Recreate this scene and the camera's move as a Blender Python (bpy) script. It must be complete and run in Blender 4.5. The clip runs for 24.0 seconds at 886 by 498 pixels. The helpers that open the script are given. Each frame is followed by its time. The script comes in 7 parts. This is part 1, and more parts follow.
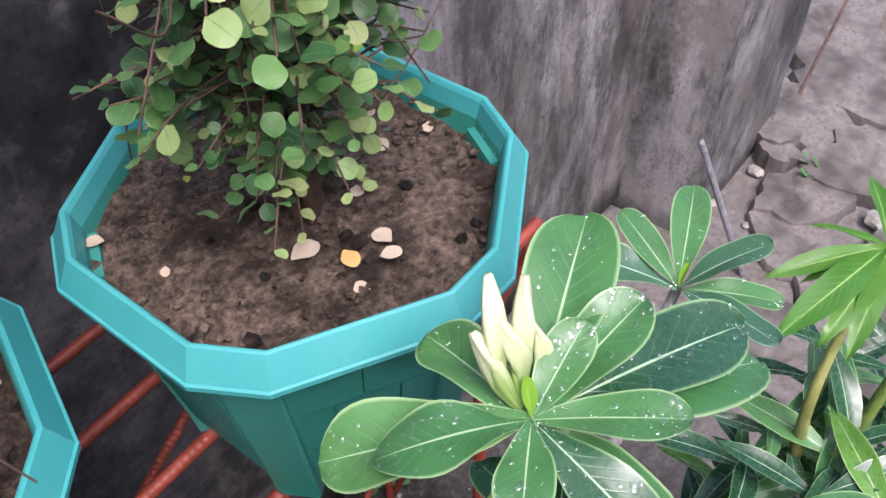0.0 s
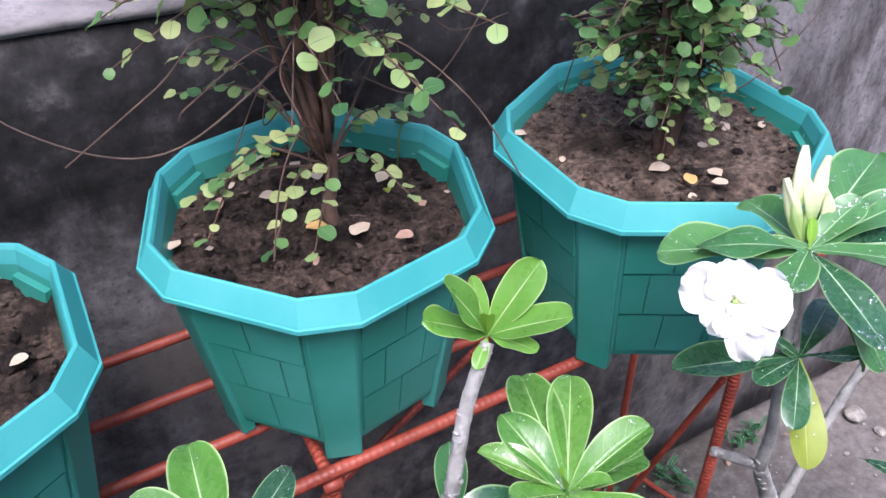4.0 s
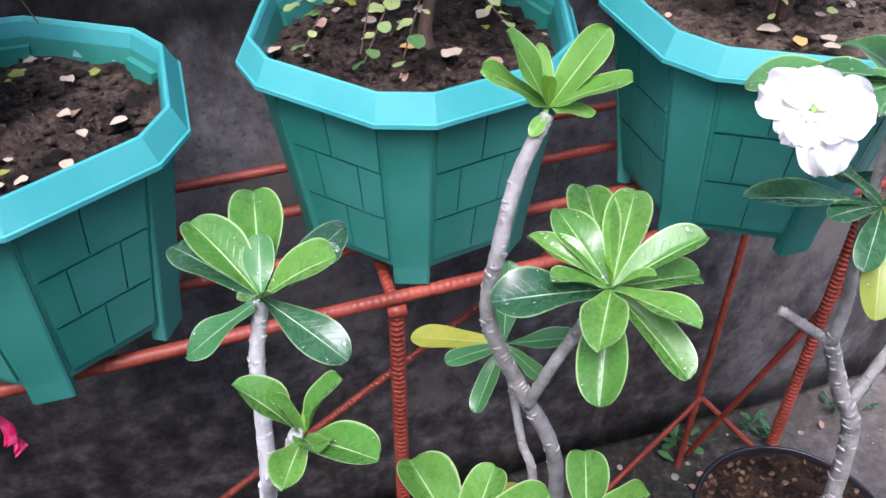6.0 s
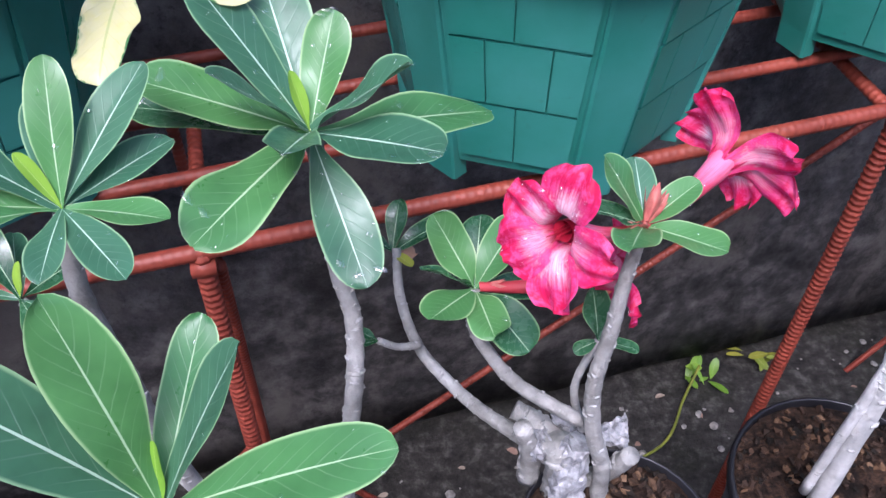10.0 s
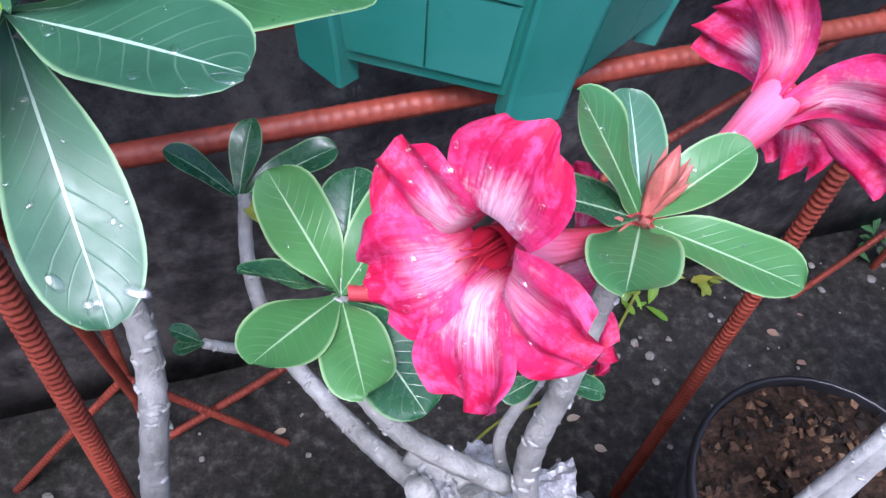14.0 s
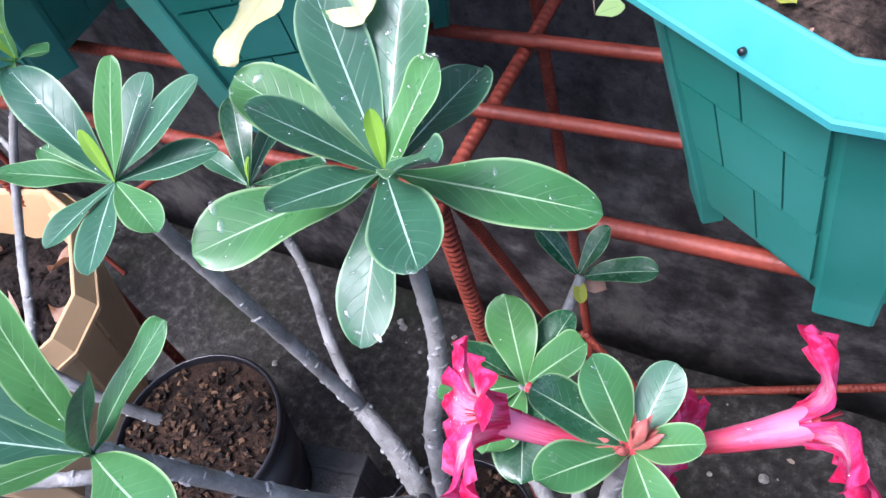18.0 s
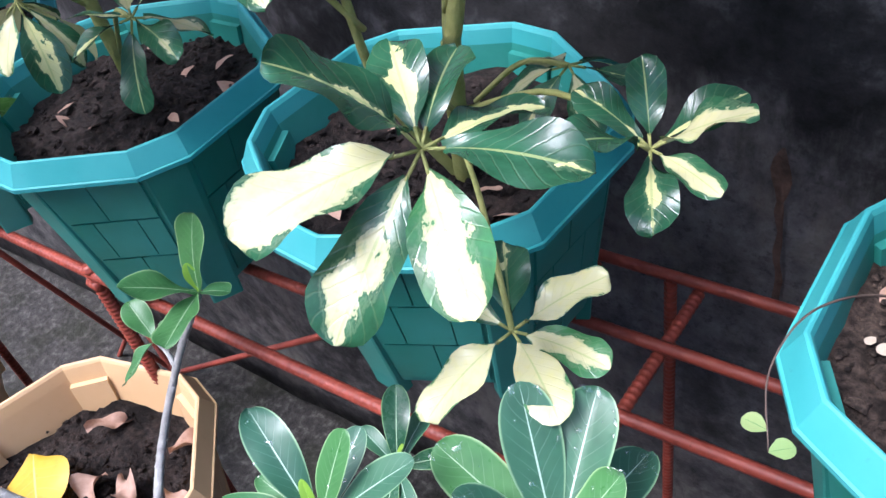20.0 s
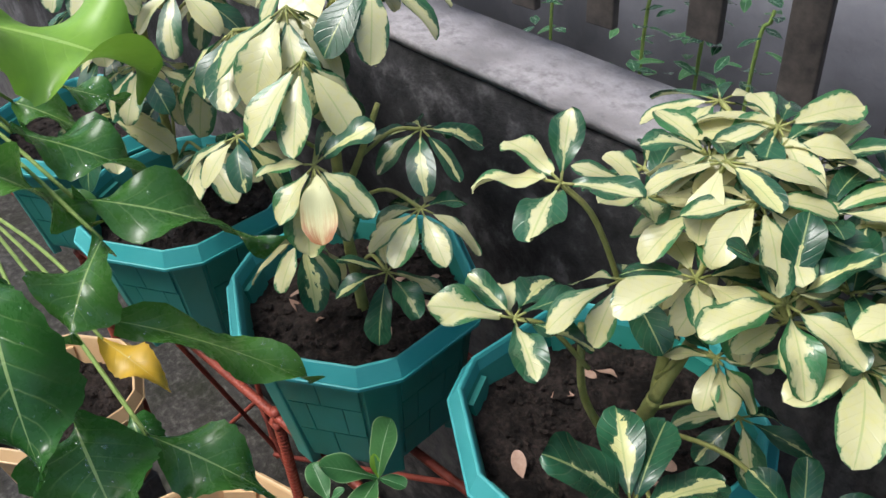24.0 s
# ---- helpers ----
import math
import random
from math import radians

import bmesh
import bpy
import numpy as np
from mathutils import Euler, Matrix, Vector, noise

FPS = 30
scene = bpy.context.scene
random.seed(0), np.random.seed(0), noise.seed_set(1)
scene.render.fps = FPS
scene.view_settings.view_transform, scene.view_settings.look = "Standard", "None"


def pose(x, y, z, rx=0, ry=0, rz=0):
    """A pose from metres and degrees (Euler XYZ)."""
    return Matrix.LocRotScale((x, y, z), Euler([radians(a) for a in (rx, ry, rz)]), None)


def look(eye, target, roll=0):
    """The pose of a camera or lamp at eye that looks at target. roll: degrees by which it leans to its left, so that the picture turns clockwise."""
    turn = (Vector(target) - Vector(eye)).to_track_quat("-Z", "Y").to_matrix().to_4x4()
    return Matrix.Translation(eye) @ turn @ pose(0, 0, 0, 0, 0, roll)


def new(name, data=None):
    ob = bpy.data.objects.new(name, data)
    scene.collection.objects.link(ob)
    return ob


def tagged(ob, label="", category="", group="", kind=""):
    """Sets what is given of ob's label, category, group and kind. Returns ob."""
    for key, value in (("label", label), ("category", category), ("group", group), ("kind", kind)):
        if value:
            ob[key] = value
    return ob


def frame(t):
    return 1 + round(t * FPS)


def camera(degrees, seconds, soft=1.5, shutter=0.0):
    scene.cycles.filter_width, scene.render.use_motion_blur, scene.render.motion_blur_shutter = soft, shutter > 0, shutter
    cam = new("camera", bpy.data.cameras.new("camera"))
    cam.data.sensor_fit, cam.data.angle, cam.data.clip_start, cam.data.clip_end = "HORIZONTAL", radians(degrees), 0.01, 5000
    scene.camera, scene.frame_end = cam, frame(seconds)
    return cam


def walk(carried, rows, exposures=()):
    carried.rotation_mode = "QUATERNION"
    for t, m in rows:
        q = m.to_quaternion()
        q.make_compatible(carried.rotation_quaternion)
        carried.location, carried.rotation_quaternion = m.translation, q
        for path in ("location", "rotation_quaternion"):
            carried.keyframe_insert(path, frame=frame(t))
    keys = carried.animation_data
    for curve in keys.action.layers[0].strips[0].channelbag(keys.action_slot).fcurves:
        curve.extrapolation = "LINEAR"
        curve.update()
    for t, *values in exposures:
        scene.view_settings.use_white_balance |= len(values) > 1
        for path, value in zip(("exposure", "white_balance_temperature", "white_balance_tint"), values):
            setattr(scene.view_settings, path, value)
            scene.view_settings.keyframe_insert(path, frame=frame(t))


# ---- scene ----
cam = camera(54.5, 24.0)
PATH = [
    (0, (-0.019, 0.096, 1.304), (0.977, 1.046, -0.148), -1.9),
    (0.5, (-0.044, 0.095, 1.345), (0.938, 1.096, -0.082), -1.1),
    (1, (-0.103, 0.081, 1.383), (0.848, 1.143, -0.02), -1.1),
    (1.5, (-0.155, 0.06, 1.396), (0.776, 1.18, 0.026), -1.1),
    (2, (-0.212, 0.023, 1.413), (0.699, 1.207, 0.084), -2.7),
    (2.5, (-0.251, -0.001, 1.404), (0.62, 1.241, 0.102), -2.7),
    (4.5, (-0.229, -0.113, 1.305), (0.319, 1.373, 0.084), -0.3),
    (5, (-0.227, -0.137, 1.286), (0.216, 1.374, 0.054), -1.1),
    (5.5, (-0.228, -0.156, 1.266), (0.146, 1.356, 0.012), -1.2),
    (6, (-0.226, -0.165, 1.247), (0.144, 1.331, -0.029), 0.5),
    (6.5, (-0.232, -0.169, 1.228), (0.128, 1.317, -0.061), 2.3),
    (7, (-0.267, -0.173, 1.213), (0.012, 1.32, -0.088), 2.8),
    (7.5, (-0.308, -0.164, 1.203), (-0.158, 1.33, -0.119), 1.4),
    (8, (-0.374, -0.159, 1.202), (-0.297, 1.338, -0.123), -0.5),
    (8.5, (-0.437, -0.147, 1.203), (-0.395, 1.335, -0.139), -1.6),
    (9, (-0.491, -0.129, 1.187), (-0.447, 1.314, -0.197), -2.3),
    (9.5, (-0.543, -0.109, 1.167), (-0.417, 1.294, -0.252), -2.0),
    (10, (-0.582, -0.087, 1.141), (-0.295, 1.273, -0.297), 0.8),
    (10.5, (-0.588, -0.051, 1.109), (-0.192, 1.254, -0.353), 2.8),
    (11, (-0.581, -0.014, 1.072), (-0.093, 1.226, -0.42), 4.2),
    (11.5, (-0.574, 0.015, 1.045), (-0.003, 1.192, -0.468), 7.2),
    (13.5, (-0.543, 0.043, 1.012), (-0.032, 1.146, -0.576), 10.7),
    (14, (-0.53, 0.045, 1.037), (-0.121, 1.167, -0.567), 8.7),
    (14.5, (-0.513, 0.053, 1.038), (-0.261, 1.193, -0.586), 6.5),
    (15, (-0.501, 0.054, 1.041), (-0.449, 1.182, -0.61), 3.1),
    (15.5, (-0.475, 0.048, 1.055), (-0.641, 1.152, -0.605), -2.2),
    (16, (-0.453, 0.047, 1.065), (-0.746, 1.122, -0.596), -5.3),
    (16.5, (-0.424, 0.058, 1.067), (-0.784, 1.106, -0.597), -6.7),
    (17, (-0.401, 0.058, 1.074), (-0.895, 1.053, -0.59), -9.6),
    (17.5, (-0.391, 0.057, 1.106), (-1.073, 0.988, -0.528), -15.2),
    (18, (-0.394, 0.048, 1.165), (-1.267, 0.906, -0.417), -20.2),
    (18.5, (-0.404, 0.054, 1.196), (-1.384, 0.872, -0.344), -21.0),
    (19, (-0.426, 0.057, 1.231), (-1.449, 0.921, -0.254), -17.9),
    (19.5, (-0.446, 0.059, 1.26), (-1.512, 0.997, -0.149), -15.4),
    (21.5, (-0.454, 0.115, 1.367), (-1.552, 1.198, 0.094), -8.3),
    (22, (-0.438, 0.11, 1.416), (-1.479, 1.264, 0.157), -6.7),
    (22.5, (-0.431, 0.112, 1.454), (-1.449, 1.283, 0.193), -4.9),
    (23, (-0.432, 0.094, 1.475), (-1.507, 1.225, 0.224), -4.4),
    (23.5, (-0.454, 0.061, 1.5), (-1.628, 1.091, 0.251), -4.9),
    (24, (-0.501, 0.021, 1.508), (-1.765, 0.969, 0.282), -4.9),
]
walk(cam, [(t, look(eye, target, roll)) for t, eye, target, roll in PATH], ((0, 0.36, 6250, 20), (1.5, 0.85, 6050, 22), (5, 0.5, 5900, 20), (8, 0.68, 5800, 22), (10, 0.56, 5650, 22), (11.5, 0.62, 5600, 16), (14, 0.62, 5450, 20), (16.5, 0.74, 5480, 20), (18.2, 0.85, 5600, 20), (19.5, 0.8, 5600, 18), (22, 0.45, 5900, 10), (24, 0.0, 6300, 6)))
SKY, SUN = 0.26, 2.6

# ---- light ----
world = bpy.data.worlds.new("sky")
scene.world = world
world.use_nodes = True
wn = world.node_tree.nodes
wsky = wn.new("ShaderNodeTexSky")
wsky.sky_type, wsky.sun_disc = "NISHITA", False
wsky.sun_elevation, wsky.sun_rotation = radians(58), radians(205)
wsky.air_density, wsky.dust_density, wsky.ozone_density = 1.0, 4.0, 1.0
wbg = wn["Background"]
wbg.inputs[1].default_value = SKY
world.node_tree.links.new(wsky.outputs[0], wbg.inputs[0])
sun = new("sun", bpy.data.lights.new("sun", "SUN"))
sun.data.energy, sun.data.angle, sun.data.color = SUN, radians(25), (1.0, 0.98, 0.98)
sun.matrix_world = look((-0.9, -2.2, 4.5), (0, 0, 0))


# ---- materials ----
def material(name, rough=0.6, spec=0.5):
    m = bpy.data.materials.new(name)
    m.use_nodes = True
    b = m.node_tree.nodes["Principled BSDF"]
    b.inputs["Roughness"].default_value = rough
    b.inputs["Specular IOR Level"].default_value = spec
    return m, m.node_tree.nodes, m.node_tree.links, b


def ramp(n, l, src, stops):
    r = n.new("ShaderNodeValToRGB")
    e = r.color_ramp.elements
    while len(e) < len(stops):
        e.new(0.5)
    for el, (p, c) in zip(e, stops):
        el.position, el.color = p, (*c, 1) if len(c) == 3 else c
    l.new(src, r.inputs[0])
    return r.outputs[0]


def grey(v):
    return (v, v, v)


def noise_tex(n, l, scale, detail=6, rough=0.6, coord=None, stretch=None):
    t = n.new("ShaderNodeTexNoise")
    t.inputs["Scale"].default_value, t.inputs["Detail"].default_value, t.inputs["Roughness"].default_value = scale, detail, rough
    c = coord or n.new("ShaderNodeTexCoord").outputs["Object"]
    if stretch:
        mp = n.new("ShaderNodeMapping")
        mp.inputs["Scale"].default_value = stretch
        l.new(c, mp.inputs[0])
        c = mp.outputs[0]
    l.new(c, t.inputs["Vector"])
    return t.outputs["Fac"]


def mix(n, l, a, b, fac, mode="MIX"):
    m = n.new("ShaderNodeMix")
    m.data_type, m.blend_type = "RGBA", mode
    for sock, v in ((m.inputs[0], fac), (m.inputs[6], a), (m.inputs[7], b)):
        if isinstance(v, (int, float)):
            sock.default_value = v
        elif isinstance(v, tuple):
            sock.default_value = (*v, 1)
        else:
            l.new(v, sock)
    return m.outputs[2]


def calc(n, l, op, a, b=0.0, c=0.0):
    m = n.new("ShaderNodeMath")
    m.operation = op
    for s, v in zip(m.inputs, (a, b, c)):
        if isinstance(v, (int, float)):
            s.default_value = v
        else:
            l.new(v, s)
    return m.outputs[0]


def bump(n, l, b, height, strength, dist=0.002):
    k = n.new("ShaderNodeBump")
    k.inputs["Strength"].default_value, k.inputs["Distance"].default_value = strength, dist
    l.new(height, k.inputs["Height"])
    l.new(k.outputs[0], b.inputs["Normal"])


def make_wall():
    """Old rendered wall: grey cement, black mould creeping down from the top and in runs."""
    m, n, l, b = material("mouldy_cement", 0.75, 0.22)
    geo = n.new("ShaderNodeNewGeometry")
    sep = n.new("ShaderNodeSeparateXYZ")
    l.new(geo.outputs["Position"], sep.inputs[0])
    pos = geo.outputs["Position"]
    fine = noise_tex(n, l, 26, 8, 0.65, pos)
    big = noise_tex(n, l, 2.6, 5, 0.6, pos)
    runs = noise_tex(n, l, 8, 8, 0.72, pos, (1, 1, 0.34))
    thin = noise_tex(n, l, 30, 6, 0.7, pos, (1, 1, 0.1))
    spots = noise_tex(n, l, 120, 6, 0.75, pos)
    h = calc(n, l, "ADD", sep.outputs["Z"], calc(n, l, "MULTIPLY", calc(n, l, "SUBTRACT", big, 0.5), 0.42))
    h = calc(n, l, "ADD", h, calc(n, l, "MULTIPLY", calc(n, l, "SUBTRACT", runs, 0.5), 0.45))
    h = calc(n, l, "SUBTRACT", h, calc(n, l, "MULTIPLY", calc(n, l, "MAXIMUM", calc(n, l, "SUBTRACT", sep.outputs["X"], 0.25), 0.0), 0.75))
    mould = ramp(n, l, h, [(0.76, grey(0.0)), (0.87, grey(1.0))])
    low = ramp(n, l, calc(n, l, "ADD", sep.outputs["Z"], calc(n, l, "MULTIPLY", calc(n, l, "SUBTRACT", runs, 0.5), 0.7)), [(0.30, grey(1.0)), (0.62, grey(0.0))])
    wet = calc(n, l, "MULTIPLY", low, ramp(n, l, sep.outputs["X"], [(0.25, grey(0.9)), (0.9, grey(0.25))]))
    base = ramp(n, l, fine, [(0.3, (0.045, 0.044, 0.046)), (0.5, (0.118, 0.115, 0.12)), (0.72, (0.22, 0.215, 0.22))])
    base = mix(n, l, base, ramp(n, l, runs, [(0.38, (0.05, 0.046, 0.045)), (0.47, (0.19, 0.18, 0.185)), (0.62, (0.44, 0.42, 0.43))]), ramp(n, l, sep.outputs["X"], [(0.35, grey(0.0)), (0.8, grey(0.85))]))
    base = mix(n, l, base, (0.06, 0.055, 0.055), ramp(n, l, thin, [(0.5, grey(0.0)), (0.68, grey(0.32))]))
    base = mix(n, l, base, (0.03, 0.03, 0.03), ramp(n, l, spots, [(0.52, grey(0.0)), (0.66, grey(0.7))]))
    blot = noise_tex(n, l, 4.5, 9, 0.72, pos, (1, 1, 0.55))
    base = mix(n, l, base, (0.045, 0.041, 0.040), ramp(n, l, blot, [(0.52, grey(0.0)), (0.60, grey(0.75))]))
    base = mix(n, l, base, (0.40, 0.385, 0.39), calc(n, l, "MULTIPLY", ramp(n, l, blot, [(0.34, grey(0.7)), (0.46, grey(0.0))]), ramp(n, l, sep.outputs["X"], [(0.3, grey(0.2)), (0.8, grey(1.0))])))
    dark = ramp(n, l, fine, [(0.36, (0.006, 0.006, 0.006)), (0.54, (0.022, 0.021, 0.022)), (0.70, (0.085, 0.080, 0.083))])
    col = mix(n, l, base, dark, calc(n, l, "MULTIPLY", mould, 0.93))
    col = mix(n, l, col, ramp(n, l, fine, [(0.34, (0.008, 0.007, 0.006)), (0.5, (0.043, 0.039, 0.035)), (0.70, (0.17, 0.154, 0.138))]), calc(n, l, "MULTIPLY", wet, 0.8))
    smear = noise_tex(n, l, 5.5, 8, 0.7, pos, (1, 1, 0.6))
    col = mix(n, l, col, (0.16, 0.147, 0.132), calc(n, l, "MULTIPLY", ramp(n, l, smear, [(0.53, grey(0.0)), (0.62, grey(0.75))]), calc(n, l, "SUBTRACT", 1.0, mould)))
    l.new(col, b.inputs["Base Color"])
    l.new(ramp(n, l, big, [(0.3, grey(0.5)), (0.7, grey(0.9))]), b.inputs["Roughness"])
    bump(n, l, b, calc(n, l, "ADD", fine, calc(n, l, "MULTIPLY", spots, 0.5)), 0.8, 0.005)
    return m


def make_cement(name, lo, hi, scale=18, wetness=0.0, moss=0.0):
    m, n, l, b = material(name, 0.8, 0.25)
    pos = n.new("ShaderNodeNewGeometry").outputs["Position"]
    fine = noise_tex(n, l, scale * 4, 8, 0.7, pos)
    mid = noise_tex(n, l, scale * 0.5, 6, 0.65, pos)
    big = noise_tex(n, l, 2.2, 4, 0.6, pos)
    a = ramp(n, l, fine, [(0.28, lo), (0.72, hi)])
    b2 = mix(n, l, a, tuple(0.45 * x for x in lo), ramp(n, l, mid, [(0.45, grey(0.0)), (0.62, grey(0.75))]))
    if moss:
        b2 = mix(n, l, b2, (0.035, 0.04, 0.018), ramp(n, l, big, [(0.5, grey(0.0)), (0.66, grey(moss))]))
    l.new(b2, b.inputs["Base Color"])
    l.new(ramp(n, l, big, [(0.35, grey(0.85 - wetness)), (0.65, grey(0.9))]), b.inputs["Roughness"])
    bump(n, l, b, calc(n, l, "ADD", fine, calc(n, l, "MULTIPLY", mid, 1.5)), 0.7, 0.004)
    return m


def make_ground():
    """Yard: dark damp concrete by the wall, paler dry broken concrete past the rack's end."""
    m, n, l, b = material("yard_concrete", 0.7, 0.25)
    pos = n.new("ShaderNodeNewGeometry").outputs["Position"]
    sep = n.new("ShaderNodeSeparateXYZ")
    l.new(pos, sep.inputs[0])
    fine = noise_tex(n, l, 55, 8, 0.7, pos)
    mid = noise_tex(n, l, 8, 6, 0.65, pos)
    big = noise_tex(n, l, 1.7, 5, 0.6, pos)
    damp = ramp(n, l, fine, [(0.33, (0.010, 0.009, 0.008)), (0.52, (0.040, 0.036, 0.031)), (0.72, (0.13, 0.122, 0.108))])
    dry = ramp(n, l, fine, [(0.25, (0.085, 0.074, 0.066)), (0.75, (0.25, 0.228, 0.215))])
    dry = mix(n, l, dry, (0.12, 0.10, 0.09), ramp(n, l, mid, [(0.5, grey(0.0)), (0.68, grey(0.7))]))
    damp = mix(n, l, damp, (0.02, 0.022, 0.012), ramp(n, l, mid, [(0.5, grey(0.0)), (0.68, grey(0.7))]))
    x = calc(n, l, "ADD", sep.outputs["X"], calc(n, l, "MULTIPLY", calc(n, l, "SUBTRACT", big, 0.5), 0.8))
    l.new(mix(n, l, damp, dry, ramp(n, l, x, [(0.45, grey(0.0)), (0.85, grey(1.0))])), b.inputs["Base Color"])
    l.new(ramp(n, l, mid, [(0.3, grey(0.45)), (0.6, grey(0.85))]), b.inputs["Roughness"])
    bump(n, l, b, calc(n, l, "ADD", fine, calc(n, l, "MULTIPLY", mid, 2.0)), 0.8, 0.005)
    return m


def make_plastic(name, col, faded, rough=0.42, dirt=0.35):
    m, n, l, b = material(name, rough)
    o = n.new("ShaderNodeTexCoord").outputs["Object"]
    big = noise_tex(n, l, 9, 5, 0.6, o)
    fine = noise_tex(n, l, 110, 6, 0.7, o)
    c = mix(n, l, col, faded, ramp(n, l, big, [(0.35, grey(0.0)), (0.7, grey(0.8))]))
    c = mix(n, l, c, tuple(0.45 * v + 0.02 for v in col), ramp(n, l, fine, [(0.62, grey(0.0)), (0.78, grey(dirt))]))
    l.new(c, b.inputs["Base Color"])
    l.new(ramp(n, l, big, [(0.3, grey(rough - 0.08)), (0.7, grey(rough + 0.18))]), b.inputs["Roughness"])
    bump(n, l, b, fine, 0.12, 0.0008)
    return m


def make_paint():
    """Rust-red primer brushed over ribbed steel bar."""
    m, n, l, b = material("red_oxide_paint", 0.5)
    pos = n.new("ShaderNodeNewGeometry").outputs["Position"]
    big = noise_tex(n, l, 22, 5, 0.6, pos)
    fine = noise_tex(n, l, 160, 6, 0.7, pos)
    c = ramp(n, l, big, [(0.3, (0.17, 0.028, 0.016)), (0.65, (0.32, 0.062, 0.036))])
    c = mix(n, l, c, (0.09, 0.03, 0.02), ramp(n, l, fine, [(0.6, grey(0.0)), (0.75, grey(0.7))]))
    l.new(c, b.inputs["Base Color"])
    bump(n, l, b, fine, 0.3, 0.001)
    return m


def make_soil(name, lo, hi, scale=60):
    m, n, l, b = material(name, 0.9, 0.2)
    pos = n.new("ShaderNodeNewGeometry").outputs["Position"]
    fine = noise_tex(n, l, scale * 3, 8, 0.7, pos)
    mid = noise_tex(n, l, scale * 0.4, 6, 0.65, pos)
    c = ramp(n, l, fine, [(0.36, tuple(0.6 * v for v in lo)), (0.5, tuple(0.5 * (p + q) for p, q in zip(lo, hi))), (0.66, tuple(1.35 * v for v in hi))])
    c = mix(n, l, c, tuple(0.35 * v for v in lo), ramp(n, l, mid, [(0.44, grey(0.0)), (0.62, grey(0.9))]))
    l.new(c, b.inputs["Base Color"])
    l.new(ramp(n, l, mid, [(0.35, grey(0.55)), (0.6, grey(0.95))]), b.inputs["Roughness"])
    bump(n, l, b, calc(n, l, "ADD", fine, mid), 0.9, 0.004)
    return m


def make_leaf(name, col, young, vein=(0.5, 0.62, 0.38), edge=None, rough=0.32, rib=0.026, veins=9.0, side=0.14, thin=0.25):
    """A leaf by its own map: u across (rib at the middle), v from stalk to tip."""
    m, n, l, b = material(name, rough)
    uv = n.new("ShaderNodeUVMap").outputs[0]
    sep = n.new("ShaderNodeSeparateXYZ")
    l.new(uv, sep.inputs[0])
    a = calc(n, l, "ABSOLUTE", calc(n, l, "SUBTRACT", sep.outputs["X"], 0.5))
    rnd = calc(n, l, "FRACT", calc(n, l, "ADD", n.new("ShaderNodeObjectInfo").outputs["Random"], n.new("ShaderNodeNewGeometry").outputs["Random Per Island"]))
    o = n.new("ShaderNodeTexCoord").outputs["Object"]
    grain = noise_tex(n, l, 130, 5, 0.65, o)
    blotch = noise_tex(n, l, 26, 4, 0.6, o)
    c = mix(n, l, col, young, calc(n, l, "MULTIPLY", rnd, 0.8))
    c = mix(n, l, c, tuple(0.55 * v for v in col), ramp(n, l, blotch, [(0.45, grey(0.0)), (0.7, grey(0.55))]))
    wob = calc(n, l, "MULTIPLY", calc(n, l, "SUBTRACT", blotch, 0.5), 0.06)
    ph = calc(n, l, "FRACT", calc(n, l, "MULTIPLY", calc(n, l, "SUBTRACT", calc(n, l, "ADD", sep.outputs["Y"], wob), calc(n, l, "MULTIPLY", a, 0.45)), veins))
    dv = calc(n, l, "ABSOLUTE", calc(n, l, "SUBTRACT", ph, 0.5))
    sidev = calc(n, l, "MULTIPLY", ramp(n, l, dv, [(0.0, grey(side)), (0.07, grey(0.0))]), ramp(n, l, a, [(0.1, grey(1.0)), (0.42, grey(0.15))]))
    c = mix(n, l, c, vein, calc(n, l, "MULTIPLY", sidev, ramp(n, l, blotch, [(0.3, grey(0.25)), (0.65, grey(1.0))])))
    w = calc(n, l, "MULTIPLY", calc(n, l, "SUBTRACT", 1.15, sep.outputs["Y"]), rib)
    ribv = calc(n, l, "LESS_THAN", a, w)
    c = mix(n, l, c, vein, calc(n, l, "MULTIPLY", ribv, 0.9))
    if edge:
        c = mix(n, l, c, edge, ramp(n, l, a, [(0.45, grey(0.0)), (0.485, grey(0.8))]))
    l.new(c, b.inputs["Base Color"])
    l.new(ramp(n, l, grain, [(0.3, grey(rough - 0.08)), (0.7, grey(rough + 0.14))]), b.inputs["Roughness"])
    bump(n, l, b, calc(n, l, "ADD", calc(n, l, "MULTIPLY", grain, 0.3), calc(n, l, "SUBTRACT", 0.0, sidev)), 0.35, 0.0012)
    return thin_through(m, n, l, b, c, thin)


def thin_through(m, n, l, b, c, thin):
    if thin:
        tr = n.new("ShaderNodeBsdfTranslucent")
        l.new(c, tr.inputs[0])
        mx = n.new("ShaderNodeMixShader")
        mx.inputs[0].default_value = thin
        l.new(b.outputs[0], mx.inputs[1])
        l.new(tr.outputs[0], mx.inputs[2])
        l.new(mx.outputs[0], n["Material Output"].inputs[0])
    return m


